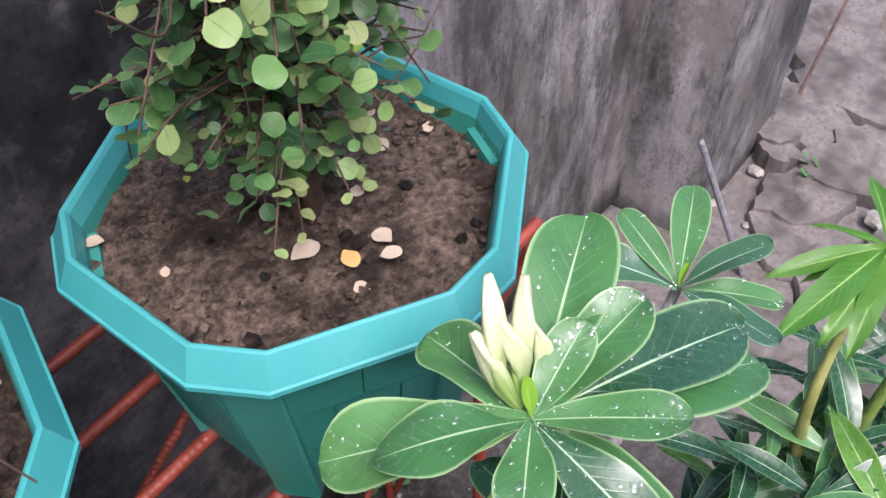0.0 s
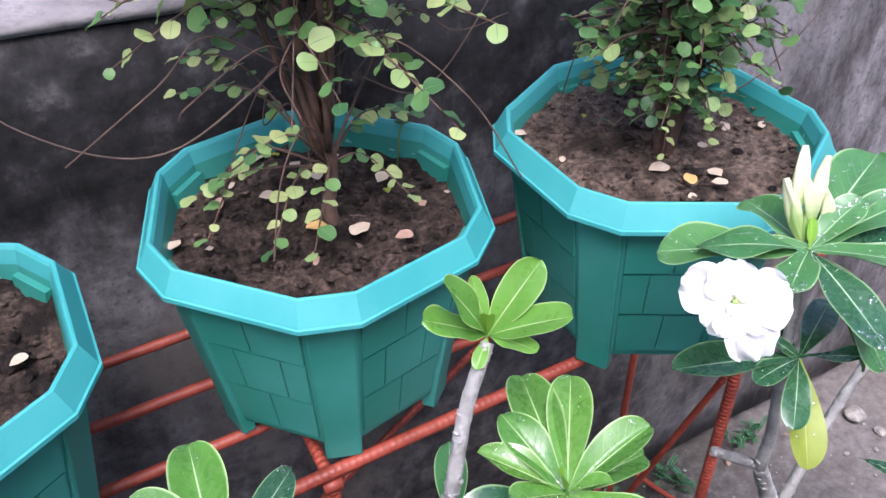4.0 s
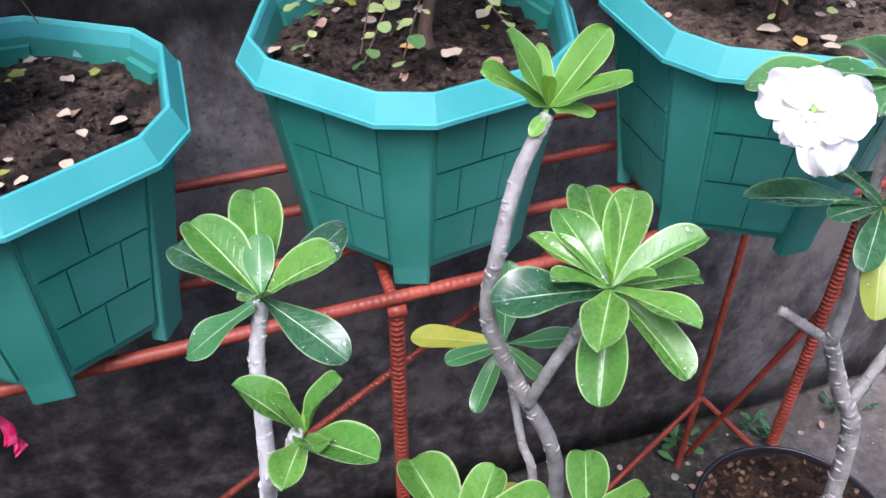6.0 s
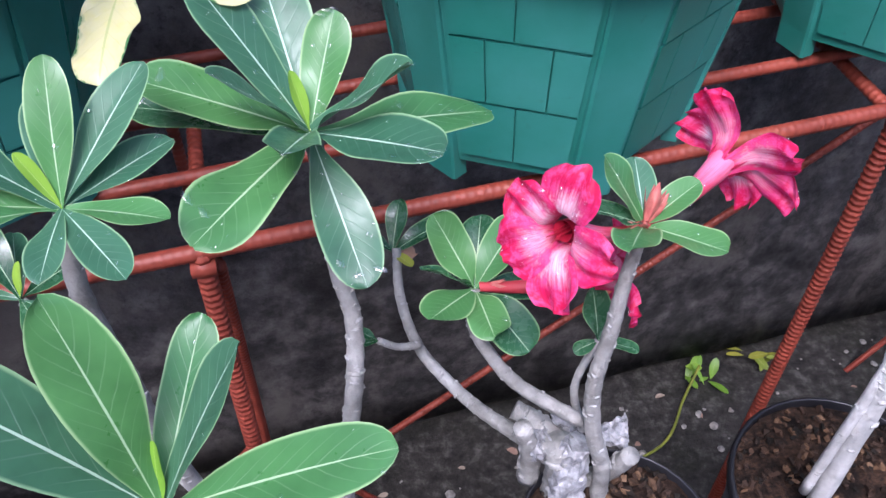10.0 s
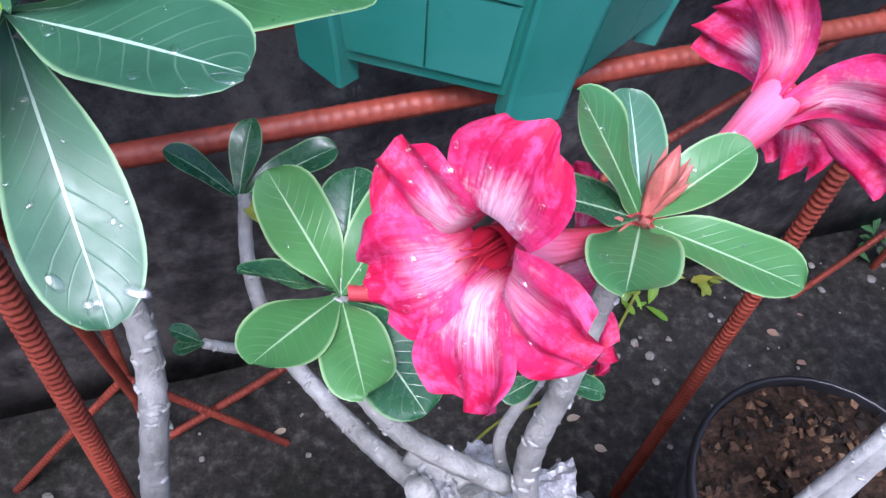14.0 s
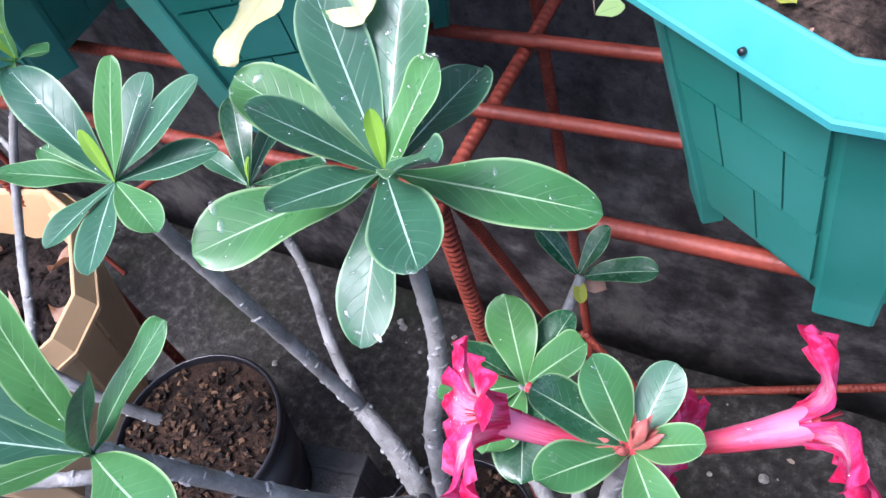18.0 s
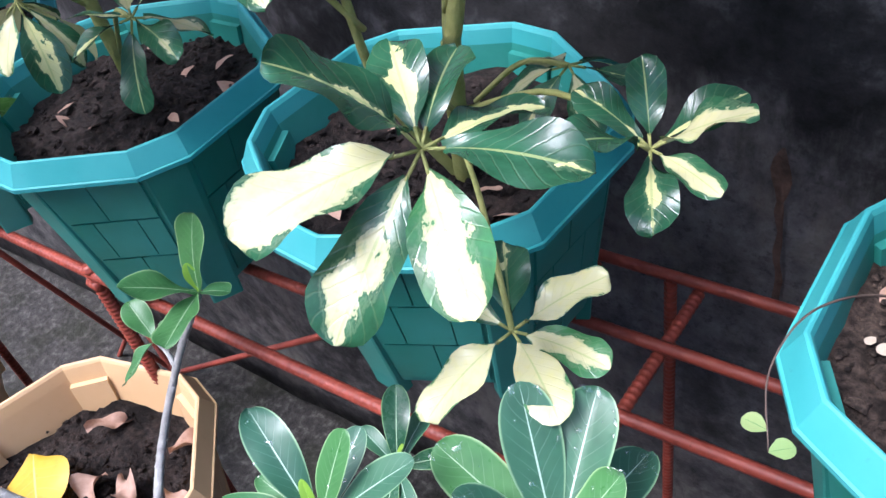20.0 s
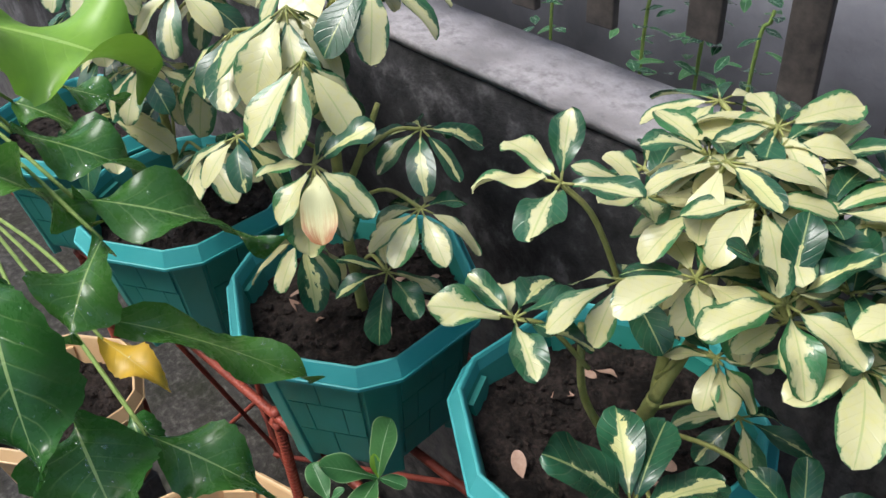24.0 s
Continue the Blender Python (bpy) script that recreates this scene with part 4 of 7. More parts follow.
def flower(plant, foot, throat, radius, petals, seed, face=None, tube_r=0.0062, wide=0.84):
    """A trumpet flower: tube from foot to throat, five ruffled petals; petals: turn about the axis, tilt back, size."""
    r = random.Random(seed)
    foot, throat = Vector(foot), Vector(throat)
    ax = (throat - foot).normalized()
    bm = bmesh.new()
    lay = bm.loops.layers.uv.new("UVMap")
    n, k = 14, 12
    sag = Vector((0, 0, -0.004))
    rings, uvs = [], {}
    q = ax.to_track_quat("Z", "Y").to_matrix()
    for j in range(n + 1):
        t = j / n
        c = foot.lerp(throat - ax * 0.005, t) + sag * math.sin(math.pi * t)
        rr = (0.0024 + (tube_r - 0.0024) * t ** 1.3) * (1 + 0.06 * noise.noise(Vector((t * 5, seed, 0))))
        row = []
        for i in range(k):
            v = bm.verts.new(c + q @ Vector((math.cos(i * math.tau / k) * rr, math.sin(i * math.tau / k) * rr, 0)))
            uvs[v] = (i / k, t)
            row.append(v)
        rings.append(row)
    for a, b in zip(rings, rings[1:]):
        for i in range(k):
            f = bm.faces.new((a[i], a[(i + 1) % k], b[(i + 1) % k], b[i]))
            for lp in f.loops:
                lp[lay].uv = uvs[lp.vert]
    fl = part("flower", bm, M["tube"], plant, "deep pink trumpet flower with a white throat")
    frame_m = Matrix.Translation(throat - ax * 0.001) @ (Vector(face).normalized() if face else ax).to_track_quat("Z", "Y").to_matrix().to_4x4()
    for i, (turn, tilt, size) in enumerate(petals):
        me = petal_mesh(M["pink"], radius * size, radius * wide * (0.96 + 0.16 * r.random()), seed * 7 + i, tube_r * 0.6, 0.11, 0.16)
        pm = frame_m @ Matrix.Rotation(radians(turn), 4, "Z") @ Matrix.Rotation(radians(tilt), 4, "X")
        part("petal", me, M["pink"], fl, m=pm)
        for size in (0.0022, 0.0014, 0.0011, 0.0009, 0.0008)[i % 2:]:
            f = me.polygons[r.randrange(len(me.polygons) // 4, len(me.polygons))]
            bm = bmesh.new()
            bmesh.ops.create_icosphere(bm, subdivisions=2, radius=size)
            part("droplet", bm, M["water"], fl, m=pm @ Matrix.Translation(f.center + f.normal * 0.0003) @ f.normal.to_track_quat("Z", "Y").to_matrix().to_4x4() @ Matrix.Diagonal((1, r.uniform(0.8, 1.3), 0.5, 1)))
    bm = bmesh.new()
    lay = bm.loops.layers.uv.new("UVMap")
    ring_strip(bm, [[frame_m @ Vector((math.cos(q * math.tau / 20) * rr, math.sin(q * math.tau / 20) * rr, zz)) for q in range(20)] for rr, zz in ((0.0012, -0.012), (tube_r * 0.5, -0.008), (tube_r * 0.7, -0.004), (tube_r * 0.85, -0.001))])
    for f in bm.faces:
        for lp in f.loops:
            lp[lay].uv = (0.5, 0.5)
    part("throat", bm, M["throat"], fl, "deep red flower throat")
    for i in range(5):
        a = i * math.tau / 5
        bm = bmesh.new()
        d = Vector((math.cos(a) * 0.0016, math.sin(a) * 0.0016, 0))
        tube(bm, [frame_m @ (d + Vector((0, 0, -0.006))), frame_m @ (d * 0.8 + Vector((0, 0, 0.002))), frame_m @ (d * 1.6 + Vector((0, 0, 0.0065)))], [0.0004, 0.00035, 0.0002], 6)
        part("stamen", bm, M["throat"], fl)
    for i in range(5):
        a = i * math.tau / 5
        m0 = Matrix.Translation(foot + ax * 0.002) @ q.to_4x4() @ Matrix.Rotation(a, 4, "Z") @ Matrix.Rotation(radians(70), 4, "X")
        part("sepal", leaf_mesh(M["calyx"], 0.011, 0.0032, 0.2, -0.2, 0, 0.9, 0.35, 3, 5), M["calyx"], fl, "red pointed sepal", m=m0)
    bead = fl.data
    for i in range(9):
        j, kk = r.randrange(4, n), r.randrange(k)
        p = bead.polygons[j * k + kk - k]
        bm = bmesh.new()
        bmesh.ops.create_icosphere(bm, subdivisions=2, radius=r.uniform(0.0008, 0.0019))
        part("droplet", bm, M["water"], fl, m=Matrix.Translation(p.center + p.normal * 0.0003) @ p.normal.to_track_quat("Z", "Y").to_matrix().to_4x4() @ Matrix.Diagonal((1, 1, 0.6, 1)))
    return fl


def spread(face, radius, tips):
    """Turn, tilt and size of each petal from where its tip reaches, seen from the throat."""
    q = Vector(face).normalized().to_track_quat("Z", "Y").inverted()
    out = []
    for tip in tips:
        w = q @ Vector(tip)
        out.append((math.degrees(math.atan2(-w.x, w.y)), math.degrees(math.asin(w.z / w.length)) + 3, w.length / radius))
    return out


def petal_mesh(mat, length, width, seed, start=0.0, frill=0.05, cup=0.25):
    """A broad petal along +y with a ruffled, slightly notched edge; the throat side starts at `start`."""
    bm = bmesh.new()
    lay = bm.loops.layers.uv.new("UVMap")
    nu, nv = 15, 12
    grid, uvs = [], {}
    for j in range(nv + 1):
        v = j / nv
        row = []
        for i in range(nu):
            u = 2 * i / (nu - 1) - 1
            shape = (0.44 + 0.56 * math.sin(min(v / 0.72, 1) * math.pi / 2) ** 1.15) * (1 if v < 0.72 else math.cos((v - 0.72) / 0.28 * 1.05) ** 0.6)
            x = u * width / 2 * shape
            y = start * 0.9 + (length - start) * (v - 0.10 * u * u * v)
            y += length * v * (0.05 * noise.noise(Vector((u * 3.1, v * 2, seed * 5.3))) + 0.035 * noise.noise(Vector((u * 9, 1.0, seed * 2.3))))
            x *= 1 + 0.09 * v * noise.noise(Vector((v * 4.0, u * 1.5, seed * 1.7)))
            dip = -0.008 * max(0.0, 1 - v / 0.26) ** 1.6 if start > 0.0025 else 0.0
            z = dip + length * (cup * 0.5 * math.sin(v * 2.4) - 0.22 * v * v + 0.10 * u * u * v)
            z += length * frill * v * v * (math.sin(u * 7 + seed * 1.9) * 0.8 + 1.6 * noise.noise(Vector((u * 2.2, v * 2.7, seed * 3.7))))
            vert = bm.verts.new((x, y, z))
            uvs[vert] = ((u + 1) / 2, v)
            row.append(vert)
        grid.append(row)
    for a, b in zip(grid, grid[1:]):
        for i in range(nu - 1):
            f = bm.faces.new((a[i], a[i + 1], b[i + 1], b[i]))
            for lp in f.loops:
                lp[lay].uv = uvs[lp.vert]
    return mesh_from(bm, mat, True, "petal")


ROSE = "potted desert roses"

# white-flowered desert rose at the rack's end
roseA = thing("desert_rose_plant", "desert rose with a double white flower, cream buds and wet leaves", "potted plant", ROSE, (0, 0, 0))
branch(roseA, [(0.245, 0.202, 0.49), (0.22, 0.2, 0.662), (0.183, 0.198, 0.738), (0.156, 0.196, 0.796)], 0.013, 0.0085, seed=1, name="stem")
branch(roseA, [(0.156, 0.196, 0.796), (0.153, 0.194, 0.836), (0.145, 0.192, 0.873), (0.139, 0.195, 0.93), (0.138, 0.2, 1.005)], 0.0075, 0.0045, seed=2)
branch(roseA, [(0.161, 0.2, 0.79), (0.134, 0.2, 0.812), (0.106, 0.2, 0.835)], 0.0065, 0.0055, seed=3)
branch(roseA, [(0.2, 0.2, 0.70), (0.25, 0.215, 0.80), (0.30, 0.225, 0.87), (0.322, 0.227, 0.909)], 0.0075, 0.005, seed=4)
rosette(roseA, (0.138, 0.2, 1.008), [(24, 13, 0.100, 0.40), (-5, 17, 0.070, 0.42), (-27, -10, 0.115, 0.36), (-57, 13, 0.062, 0.38), (-22, -3, 0.110, "d", 0.34), (135, -16, 0.092, 0.44), (143, -8, 0.065, 0.50), (84, -4, 0.064, 0.48), (5, 32, 0.045, 0.46), (-148, -2, 0.044, 0.55), (-43, -58, 0.10, 0.34), (-75, -40, 0.085, 0.38), (-95, -14, 0.075, "d", 0.4), (60, 62, 0.020, "y")], "adenium", 0.4, 11, 0.3, 48)
rosette(roseA, (0.313, 0.223, 0.918), [(25, 7, 0.082, 0.3), (-48, 40, 0.060, 0.36), (72, 14, 0.06), (-101, 14, 0.07), (-60, 0, 0.06), (108, 2, 0.07), (0, 70, 0.018, "y")], ("adenium", "adenium_blue"), 0.34, 12, 0.3, 14)
rosette(roseA, (0.135, 0.18, 0.935), [(164, 2, 0.085), (-169, 6, 0.045), (78, -15, 0.06), (-60, 30, 0.05), (-131, -20, 0.05), (-112, -45, 0.07, "Y"), (142, 25, 0.06), (28, 4, 0.06)], "adenium_dark", 0.38, 13, 0.3, 5)
for i, (tip, w, turns) in enumerate((((0.150, 0.234, 1.060), 0.0052, 2.0), ((0.163, 0.226, 1.054), 0.0042, 2.6), ((0.134, 0.228, 1.044), 0.0048, 1.6), ((0.143, 0.222, 1.048), 0.0044, 3.0), ((0.157, 0.217, 1.038), 0.0034, 2.2))):
    # a furled bud: lobed and twisted, bellied past the middle
    a, b = Vector((0.140, 0.206, 1.004)), Vector(tip)
    P = curve_pts([a, a.lerp(b, 0.35) + Vector((0.004 * (i - 2), 0, -0.001)), a.lerp(b, 0.7) + Vector((0.003 * (i - 2), -0.002, 0)), b], 6)
    bm = bmesh.new()
    lay = bm.loops.layers.uv.new("UVMap")
    ax = (b - a).normalized().to_track_quat("Z", "Y").to_matrix()
    rings = []
    for k, p in enumerate(P):
        t = k / (len(P) - 1)
        rr = 0.0015 + 0.78 * w * math.sin(t ** 1.5 * math.pi) * (1 - 0.25 * t)
        rings.append([p + ax @ Vector((math.cos(q * math.tau / 15), math.sin(q * math.tau / 15), 0)) * rr * (1 + 0.30 * math.cos(q * math.tau / 5 + turns * t * 3)) for q in range(15)])
    vs = ring_strip(bm, rings)
    bm.faces.new(vs[-1])
    for f in bm.faces:
        for lp in f.loops:
            lp[lay].uv = (0.5, min(1, (lp.vert.co - a).length / (b - a).length))
    part("bud", bm, M["bud"], roseA, "furled creamy flower bud")
wf = part("white_flower", tube(bmesh.new(), [(0.138, 0.2, 1.005), (0.103, 0.19, 1.004), (0.074, 0.184, 1.008)], [0.002, 0.003, 0.007], 8), M["bud"], roseA, "broad ruffled white flower")
face = Vector((-0.47, -0.60, 0.64)).normalized()
fm = Matrix.Translation((0.0605, 0.1765, 1.013)) @ face.to_track_quat("Z", "Y").to_matrix().to_4x4()
rr = random.Random(77)
for i in range(11):
    # five broad outer petals, four smaller ones over them, two round the eye
    turn, tilt, size, wide = ((12, 10, 0.024, 1.15), (74, -6, 0.031, 1.0), (150, 4, 0.022, 1.0), (212, -6, 0.036, 0.85), (285, 6, 0.031, 1.1), (40, 14, 0.020, 1.1), (180, 12, 0.021, 1.0), (250, 10, 0.024, 1.0), (318, 16, 0.020, 1.1), (330, 40, 0.010, 1.1), (170, 42, 0.010, 1.1))[i]
    part("petal", petal_mesh(M["white"], size, size * wide, 40 + i, 0.002, 0.22, 0.30), M["white"], wf, m=fm @ Matrix.Translation((0, 0, 0.0012 * (i > 4) + 0.001 * (i > 8))) @ Matrix.Rotation(radians(turn), 4, "Z") @ Matrix.Rotation(radians(tilt), 4, "X"))
bm = bmesh.new()
bmesh.ops.create_icosphere(bm, subdivisions=2, radius=0.0017)
part("eye", bm, M["bud"], wf, "small cream eye", m=fm @ Matrix.Translation((0, 0, 0.0035)) @ Matrix.Diagonal((1, 1, 0.6, 1)))
round_pot("flower_pot", "black plastic nursery pot with the white desert rose", (0.225, 0.215, 0.505), 0.098, 0.16, "husk", 3)
block_stack(0.225, 0.215, 0.342)

# tall single-stemmed desert rose
roseB = thing("desert_rose_plant", "tall thin desert rose with bright young leaves and knobbly grey stems", "potted plant", ROSE)
branch(roseB, [(-0.045, 0.19, 0.56), (-0.051, 0.19, 0.719), (-0.083, 0.188, 0.811), (-0.103, 0.185, 0.861), (-0.113, 0.182, 0.9), (-0.11, 0.18, 0.941), (-0.098, 0.19, 0.985), (-0.078, 0.206, 1.012)], 0.0092, 0.0060, "stem", seed=5, name="stem")
branch(roseB, [(-0.08, 0.187, 0.80), (-0.071, 0.17, 0.86), (-0.05, 0.16, 0.92)], 0.0062, 0.0055, seed=6)
branch(roseB, [(-0.06, 0.2, 0.57), (-0.064, 0.2, 0.695), (-0.071, 0.213, 0.729), (-0.08, 0.235, 0.80)], 0.006, 0.0045, seed=7)
rosette(roseB, (-0.077, 0.208, 1.015), [(-174, 60, 0.053, 0.42, -40), (-12, 57, 0.052, 0.42, 40), (-54, 35, 0.055, 0.42, 20), (-169, 37, 0.050, 0.42, -25), (-71, 20, 0.036, 0.36), (100, 62, 0.034, 0.3), (-120, 66, 0.026, "y", 0.4), (-135, -25, 0.02, 0.4)], "bright", 0.3, 14, 0.2, 0)
rosette(roseB, (-0.048, 0.16, 0.922), [(81, 6, 0.085, 0.36), (59, 12, 0.078, 0.36), (7, 21, 0.062, 0.40), (12, -13, 0.068, 0.36), (-58, 8, 0.056, 0.42), (-60, -27, 0.064, 0.42), (109, 23, 0.058, 0.44), (139, 18, 0.056, 0.40), (-177, 24, 0.042, 0.50), (177, 1, 0.070, "d", 0.44), (-120, 5, 0.055, 0.46), (-115, -34, 0.066, 0.42), (-40, 40, 0.03, 0.4), (167, 72, 0.024, "y")], "lime", 0.42, 15, 0.2, 10)
rosette(roseB, (-0.081, 0.240, 0.805), [(165, 4, 0.066, "Y"), (-161, 11, 0.05), (-135, -41, 0.052), (71, 54, 0.06), (-19, 13, 0.06), (-50, -22, 0.038)], "adenium", 0.36, 16, 0.2, 2)
round_pot("flower_pot", "black plastic nursery pot with the tall desert rose", (-0.05, 0.165, 0.6), 0.08, 0.15, "husk", 4)
block_stack(-0.05, 0.165, 0.449)
seedling = thing("young_desert_rose", "young desert rose with broad pale-ribbed leaves", "potted plant", ROSE)
branch(seedling, [(-0.10, 0.12, 0.59), (-0.13, 0.105, 0.70), (-0.143, 0.1, 0.79)], 0.006, 0.0045, seed=8, name="stem")
branch(seedling, [(-0.11, 0.115, 0.64), (-0.07, 0.115, 0.71), (-0.057, 0.115, 0.765)], 0.005, 0.004, seed=9)
rosette(seedling, (-0.146, 0.1, 0.785), [(103, 0, 0.075, 0.46), (123, -17, 0.056, 0.46), (57, 9, 0.060, 0.46), (-10, 49, 0.072, 0.46), (-39, 40, 0.062, 0.46), (-77, 75, 0.028, "y")], "lime", 0.44, 17, 0.2, 4)
rosette(seedling, (-0.06, 0.115, 0.755), [(70, 3, 0.060, 0.5), (-25, 58, 0.060, 0.42), (-149, 44, 0.03, 0.5), (-57, 49, 0.055, 0.42), (-110, 20, 0.05)], "lime", 0.44, 18, 0.2, 3)

# pale forked desert rose
roseC = thing("desert_rose_plant", "forked desert rose with chalky white stems and two leaf tufts", "potted plant", ROSE)
branch(roseC, [(-0.262, 0.145, 0.53), (-0.264, 0.15, 0.715), (-0.262, 0.157, 0.75), (-0.253, 0.165, 0.80), (-0.25, 0.172, 0.842), (-0.247, 0.179, 0.894), (-0.239, 0.184, 0.932)], 0.0105, 0.0062, "stem_white", 10, "stem")
branch(roseC, [(-0.254, 0.162, 0.79), (-0.25, 0.143, 0.832), (-0.238, 0.125, 0.871), (-0.231, 0.113, 0.906)], 0.0065, 0.0055, "stem_white", 11)
branch(roseC, [(-0.275, 0.15, 0.60), (-0.272, 0.15, 0.70), (-0.262, 0.157, 0.77)], 0.0055, 0.005, "stem_white", 12)
rosette(roseC, (-0.239, 0.184, 0.934), [(87, 13, 0.076, 0.40), (36, 4, 0.068, "d", 0.30, 45), (-24, 39, 0.056, 0.50), (-45, -18, 0.058, "d", 0.42), (-161, -24, 0.050, 0.46), (137, 10, 0.062, "d", 0.42), (124, 19, 0.062, 0.46), (85, 34, 0.036, 0.5), (-100, 40, 0.034, 0.5), (20, 14, 0.05, "d", 0.4)], ("lime", "adenium", "lime"), 0.44, 19, 0.2, 10)
rosette(roseC, (-0.228, 0.114, 0.9), [(159, 48, 0.047, 0.44), (-2, 62, 0.046, 0.40), (-51, 24, 0.055, 0.44), (-112, 10, 0.036, 0.5), (-78, 36, 0.035, 0.5), (163, 66, 0.032, 0.4), (40, 60, 0.026, "y")], "lime", 0.44, 20, 0.25, 5)
round_pot("flower_pot", "black plastic nursery pot with the pale forked desert rose", (-0.225, 0.16, 0.565), 0.083, 0.15, "husk", 5)
block_stack(-0.225, 0.16, 0.414)

# pink-flowered desert rose
roseD = thing("desert_rose_plant", "desert rose with three pink flowers and a film-wrapped grey trunk", "potted plant", ROSE)
branch(roseD, [(-0.445, 0.128, 0.66), (-0.446, 0.13, 0.72), (-0.455, 0.133, 0.757), (-0.459, 0.136, 0.795), (-0.455, 0.139, 0.835), (-0.452, 0.143, 0.862), (-0.446, 0.149, 0.888)], 0.0080, 0.0044, seed=21, name="stem")
branch(roseD, [(-0.46, 0.14, 0.758), (-0.491, 0.151, 0.782), (-0.505, 0.162, 0.798), (-0.512, 0.172, 0.812), (-0.5095, 0.18, 0.828)], 0.006, 0.0042, seed=22)
branch(roseD, [(-0.462, 0.14, 0.708), (-0.482, 0.16, 0.716), (-0.498, 0.184, 0.71), (-0.513, 0.208, 0.709), (-0.529, 0.232, 0.72), (-0.536, 0.256, 0.741), (-0.534, 0.28, 0.759)], 0.0075, 0.0042, seed=23)
branch(roseD, [(-0.530, 0.222, 0.735), (-0.544, 0.218, 0.742), (-0.555, 0.215, 0.754)], 0.0036, 0.003, seed=24)
branch(roseD, [(-0.455, 0.145, 0.74), (-0.462, 0.15, 0.775), (-0.452, 0.155, 0.805)], 0.0035, 0.003, seed=25)
for i, (p, q, ra) in enumerate((((-0.465, 0.14, 0.66), (-0.468, 0.142, 0.735), 0.017), ((-0.48, 0.15, 0.69), (-0.488, 0.148, 0.748), 0.010), ((-0.45, 0.14, 0.69), (-0.432, 0.128, 0.735), 0.010))):
    branch(roseD, [p, Vector(p).lerp(Vector(q), 0.5) + Vector((0.003, 0, 0)), q], ra, ra * 0.75, seed=30 + i, name="trunk_lobe", n=6)
def film_wrap(a, b, radius, seed, flare=0.0):
    """A crumpled sleeve of clear film wound round a graft, loose at its far end when flared."""
    a, b = Vector(a), Vector(b)
    q = (b - a).normalized().to_track_quat("Z", "Y").to_matrix()
    rings = []
    for j in range(19):
        t = j / 18
        ring = []
        for k in range(30):
            u = k * math.tau / 30
            d = Vector((math.cos(u), math.sin(u), 0))
            rr = radius * (1 + flare * t * t) * (1 + 0.10 * math.sin(t * 21 + 2.2 * math.sin(u + seed)) + 0.35 * noise.noise(d * 2.6 + Vector((seed, t * 2.5, 0))) + 0.16 * noise.noise(d * 6 + Vector((seed, t * 10, 4))))
            ring.append(a.lerp(b, t) + q @ (d * rr) + q @ Vector((0, 0, radius * 0.3 * noise.noise(d * 3 + Vector((t * 6, seed, 9))))))
        rings.append(ring)
    bm = bmesh.new()
    vs = ring_strip(bm, rings)
    if not flare:
        bm.faces.new(vs[0][::-1])
        bm.faces.new(vs[-1])
    part("film_wrap", bm, M["film"], roseD, "crumpled clear film wound on a graft", smooth=False)


branch(roseD, [(-0.462, 0.15, 0.722), (-0.475, 0.16, 0.731), (-0.4865, 0.168, 0.735)], 0.0088, 0.0085, seed=36, name="cut_stub", n=5)
film_wrap((-0.470, 0.150, 0.727), (-0.482, 0.150, 0.724), 0.0085, 1)
film_wrap((-0.459, 0.141, 0.736), (-0.466, 0.128, 0.700), 0.0088, 2)
film_wrap((-0.461, 0.160, 0.735), (-0.456, 0.160, 0.712), 0.0062, 3)
film_wrap((-0.448, 0.148, 0.728), (-0.428, 0.145, 0.729), 0.0052, 4, 0.75)
D1 = (-0.446, 0.149, 0.889)
rosette(roseD, D1, [(144, 54, 0.037, 0.46), (81, 23, 0.032, 0.48), (10, 36, 0.029, 0.50), (-50, 12, 0.037, 0.48), (-125, 27, 0.038, 0.52), (179, 27, 0.039, "d", 0.48)], ("adenium", "adenium_blue", "adenium", "adenium", "adenium"), 0.50, 31, 0.15, 4, peak=0.66)
rosette(roseD, (-0.5096, 0.180, 0.828), [(126, 48, 0.042, 0.52), (74, 27, 0.038, "d", 0.52), (31, 45, 0.041, 0.52), (-137, 19, 0.039, 0.60), (-89, 12, 0.038, 0.55), (-67, -5, 0.043, "d", 0.58), (-174, 40, 0.036, "d", 0.42, 35), (0, -15, 0.035, "d", 0.5)], ("adenium", "adenium_blue", "adenium", "adenium"), 0.52, 32, 0.15, 2, peak=0.66)
rosette(roseD, (-0.5365, 0.281, 0.755), [(165, 46, 0.038, 0.34), (71, 36, 0.034, 0.42), (16, 15, 0.046, 0.38), (-60, 10, 0.02, "Y")], "adenium_dark", 0.42, 33, 0.3)
part("dead_bract", leaf_mesh(M["dry"], 0.016, 0.010, 0.4, 0.9, 0.2, 0.9, 0.5, 5, 8, 3), M["dry"], roseD, "curled brown dead bract", m=aim((-0.536, 0.280, 0.752), 5, 10, 20))
rosette(roseD, (-0.452, 0.155, 0.805), [(100, 64, 0.030), (-20, -10, 0.021), (-160, 0, 0.015), (30, 20, 0.014)], "adenium_dark", 0.5, 34, 0.15)
rosette(roseD, (-0.555, 0.215, 0.754), [(160, 30, 0.014), (200, 20, 0.012)], "adenium_dark", 0.5, 35, 0.15)
flower(roseD, D1, (-0.490, 0.133, 0.909), 0.0305, spread((-0.80, -0.55, 0.28), 0.0325, ((-0.019, 0.0165, 0.0125), (0.004, 0.001, 0.032), (0.009, -0.030, 0.0055), (-0.0075, -0.024, -0.023), (-0.0245, 0.004, -0.013))), 3, (-0.80, -0.55, 0.28), 0.0052, 0.76)
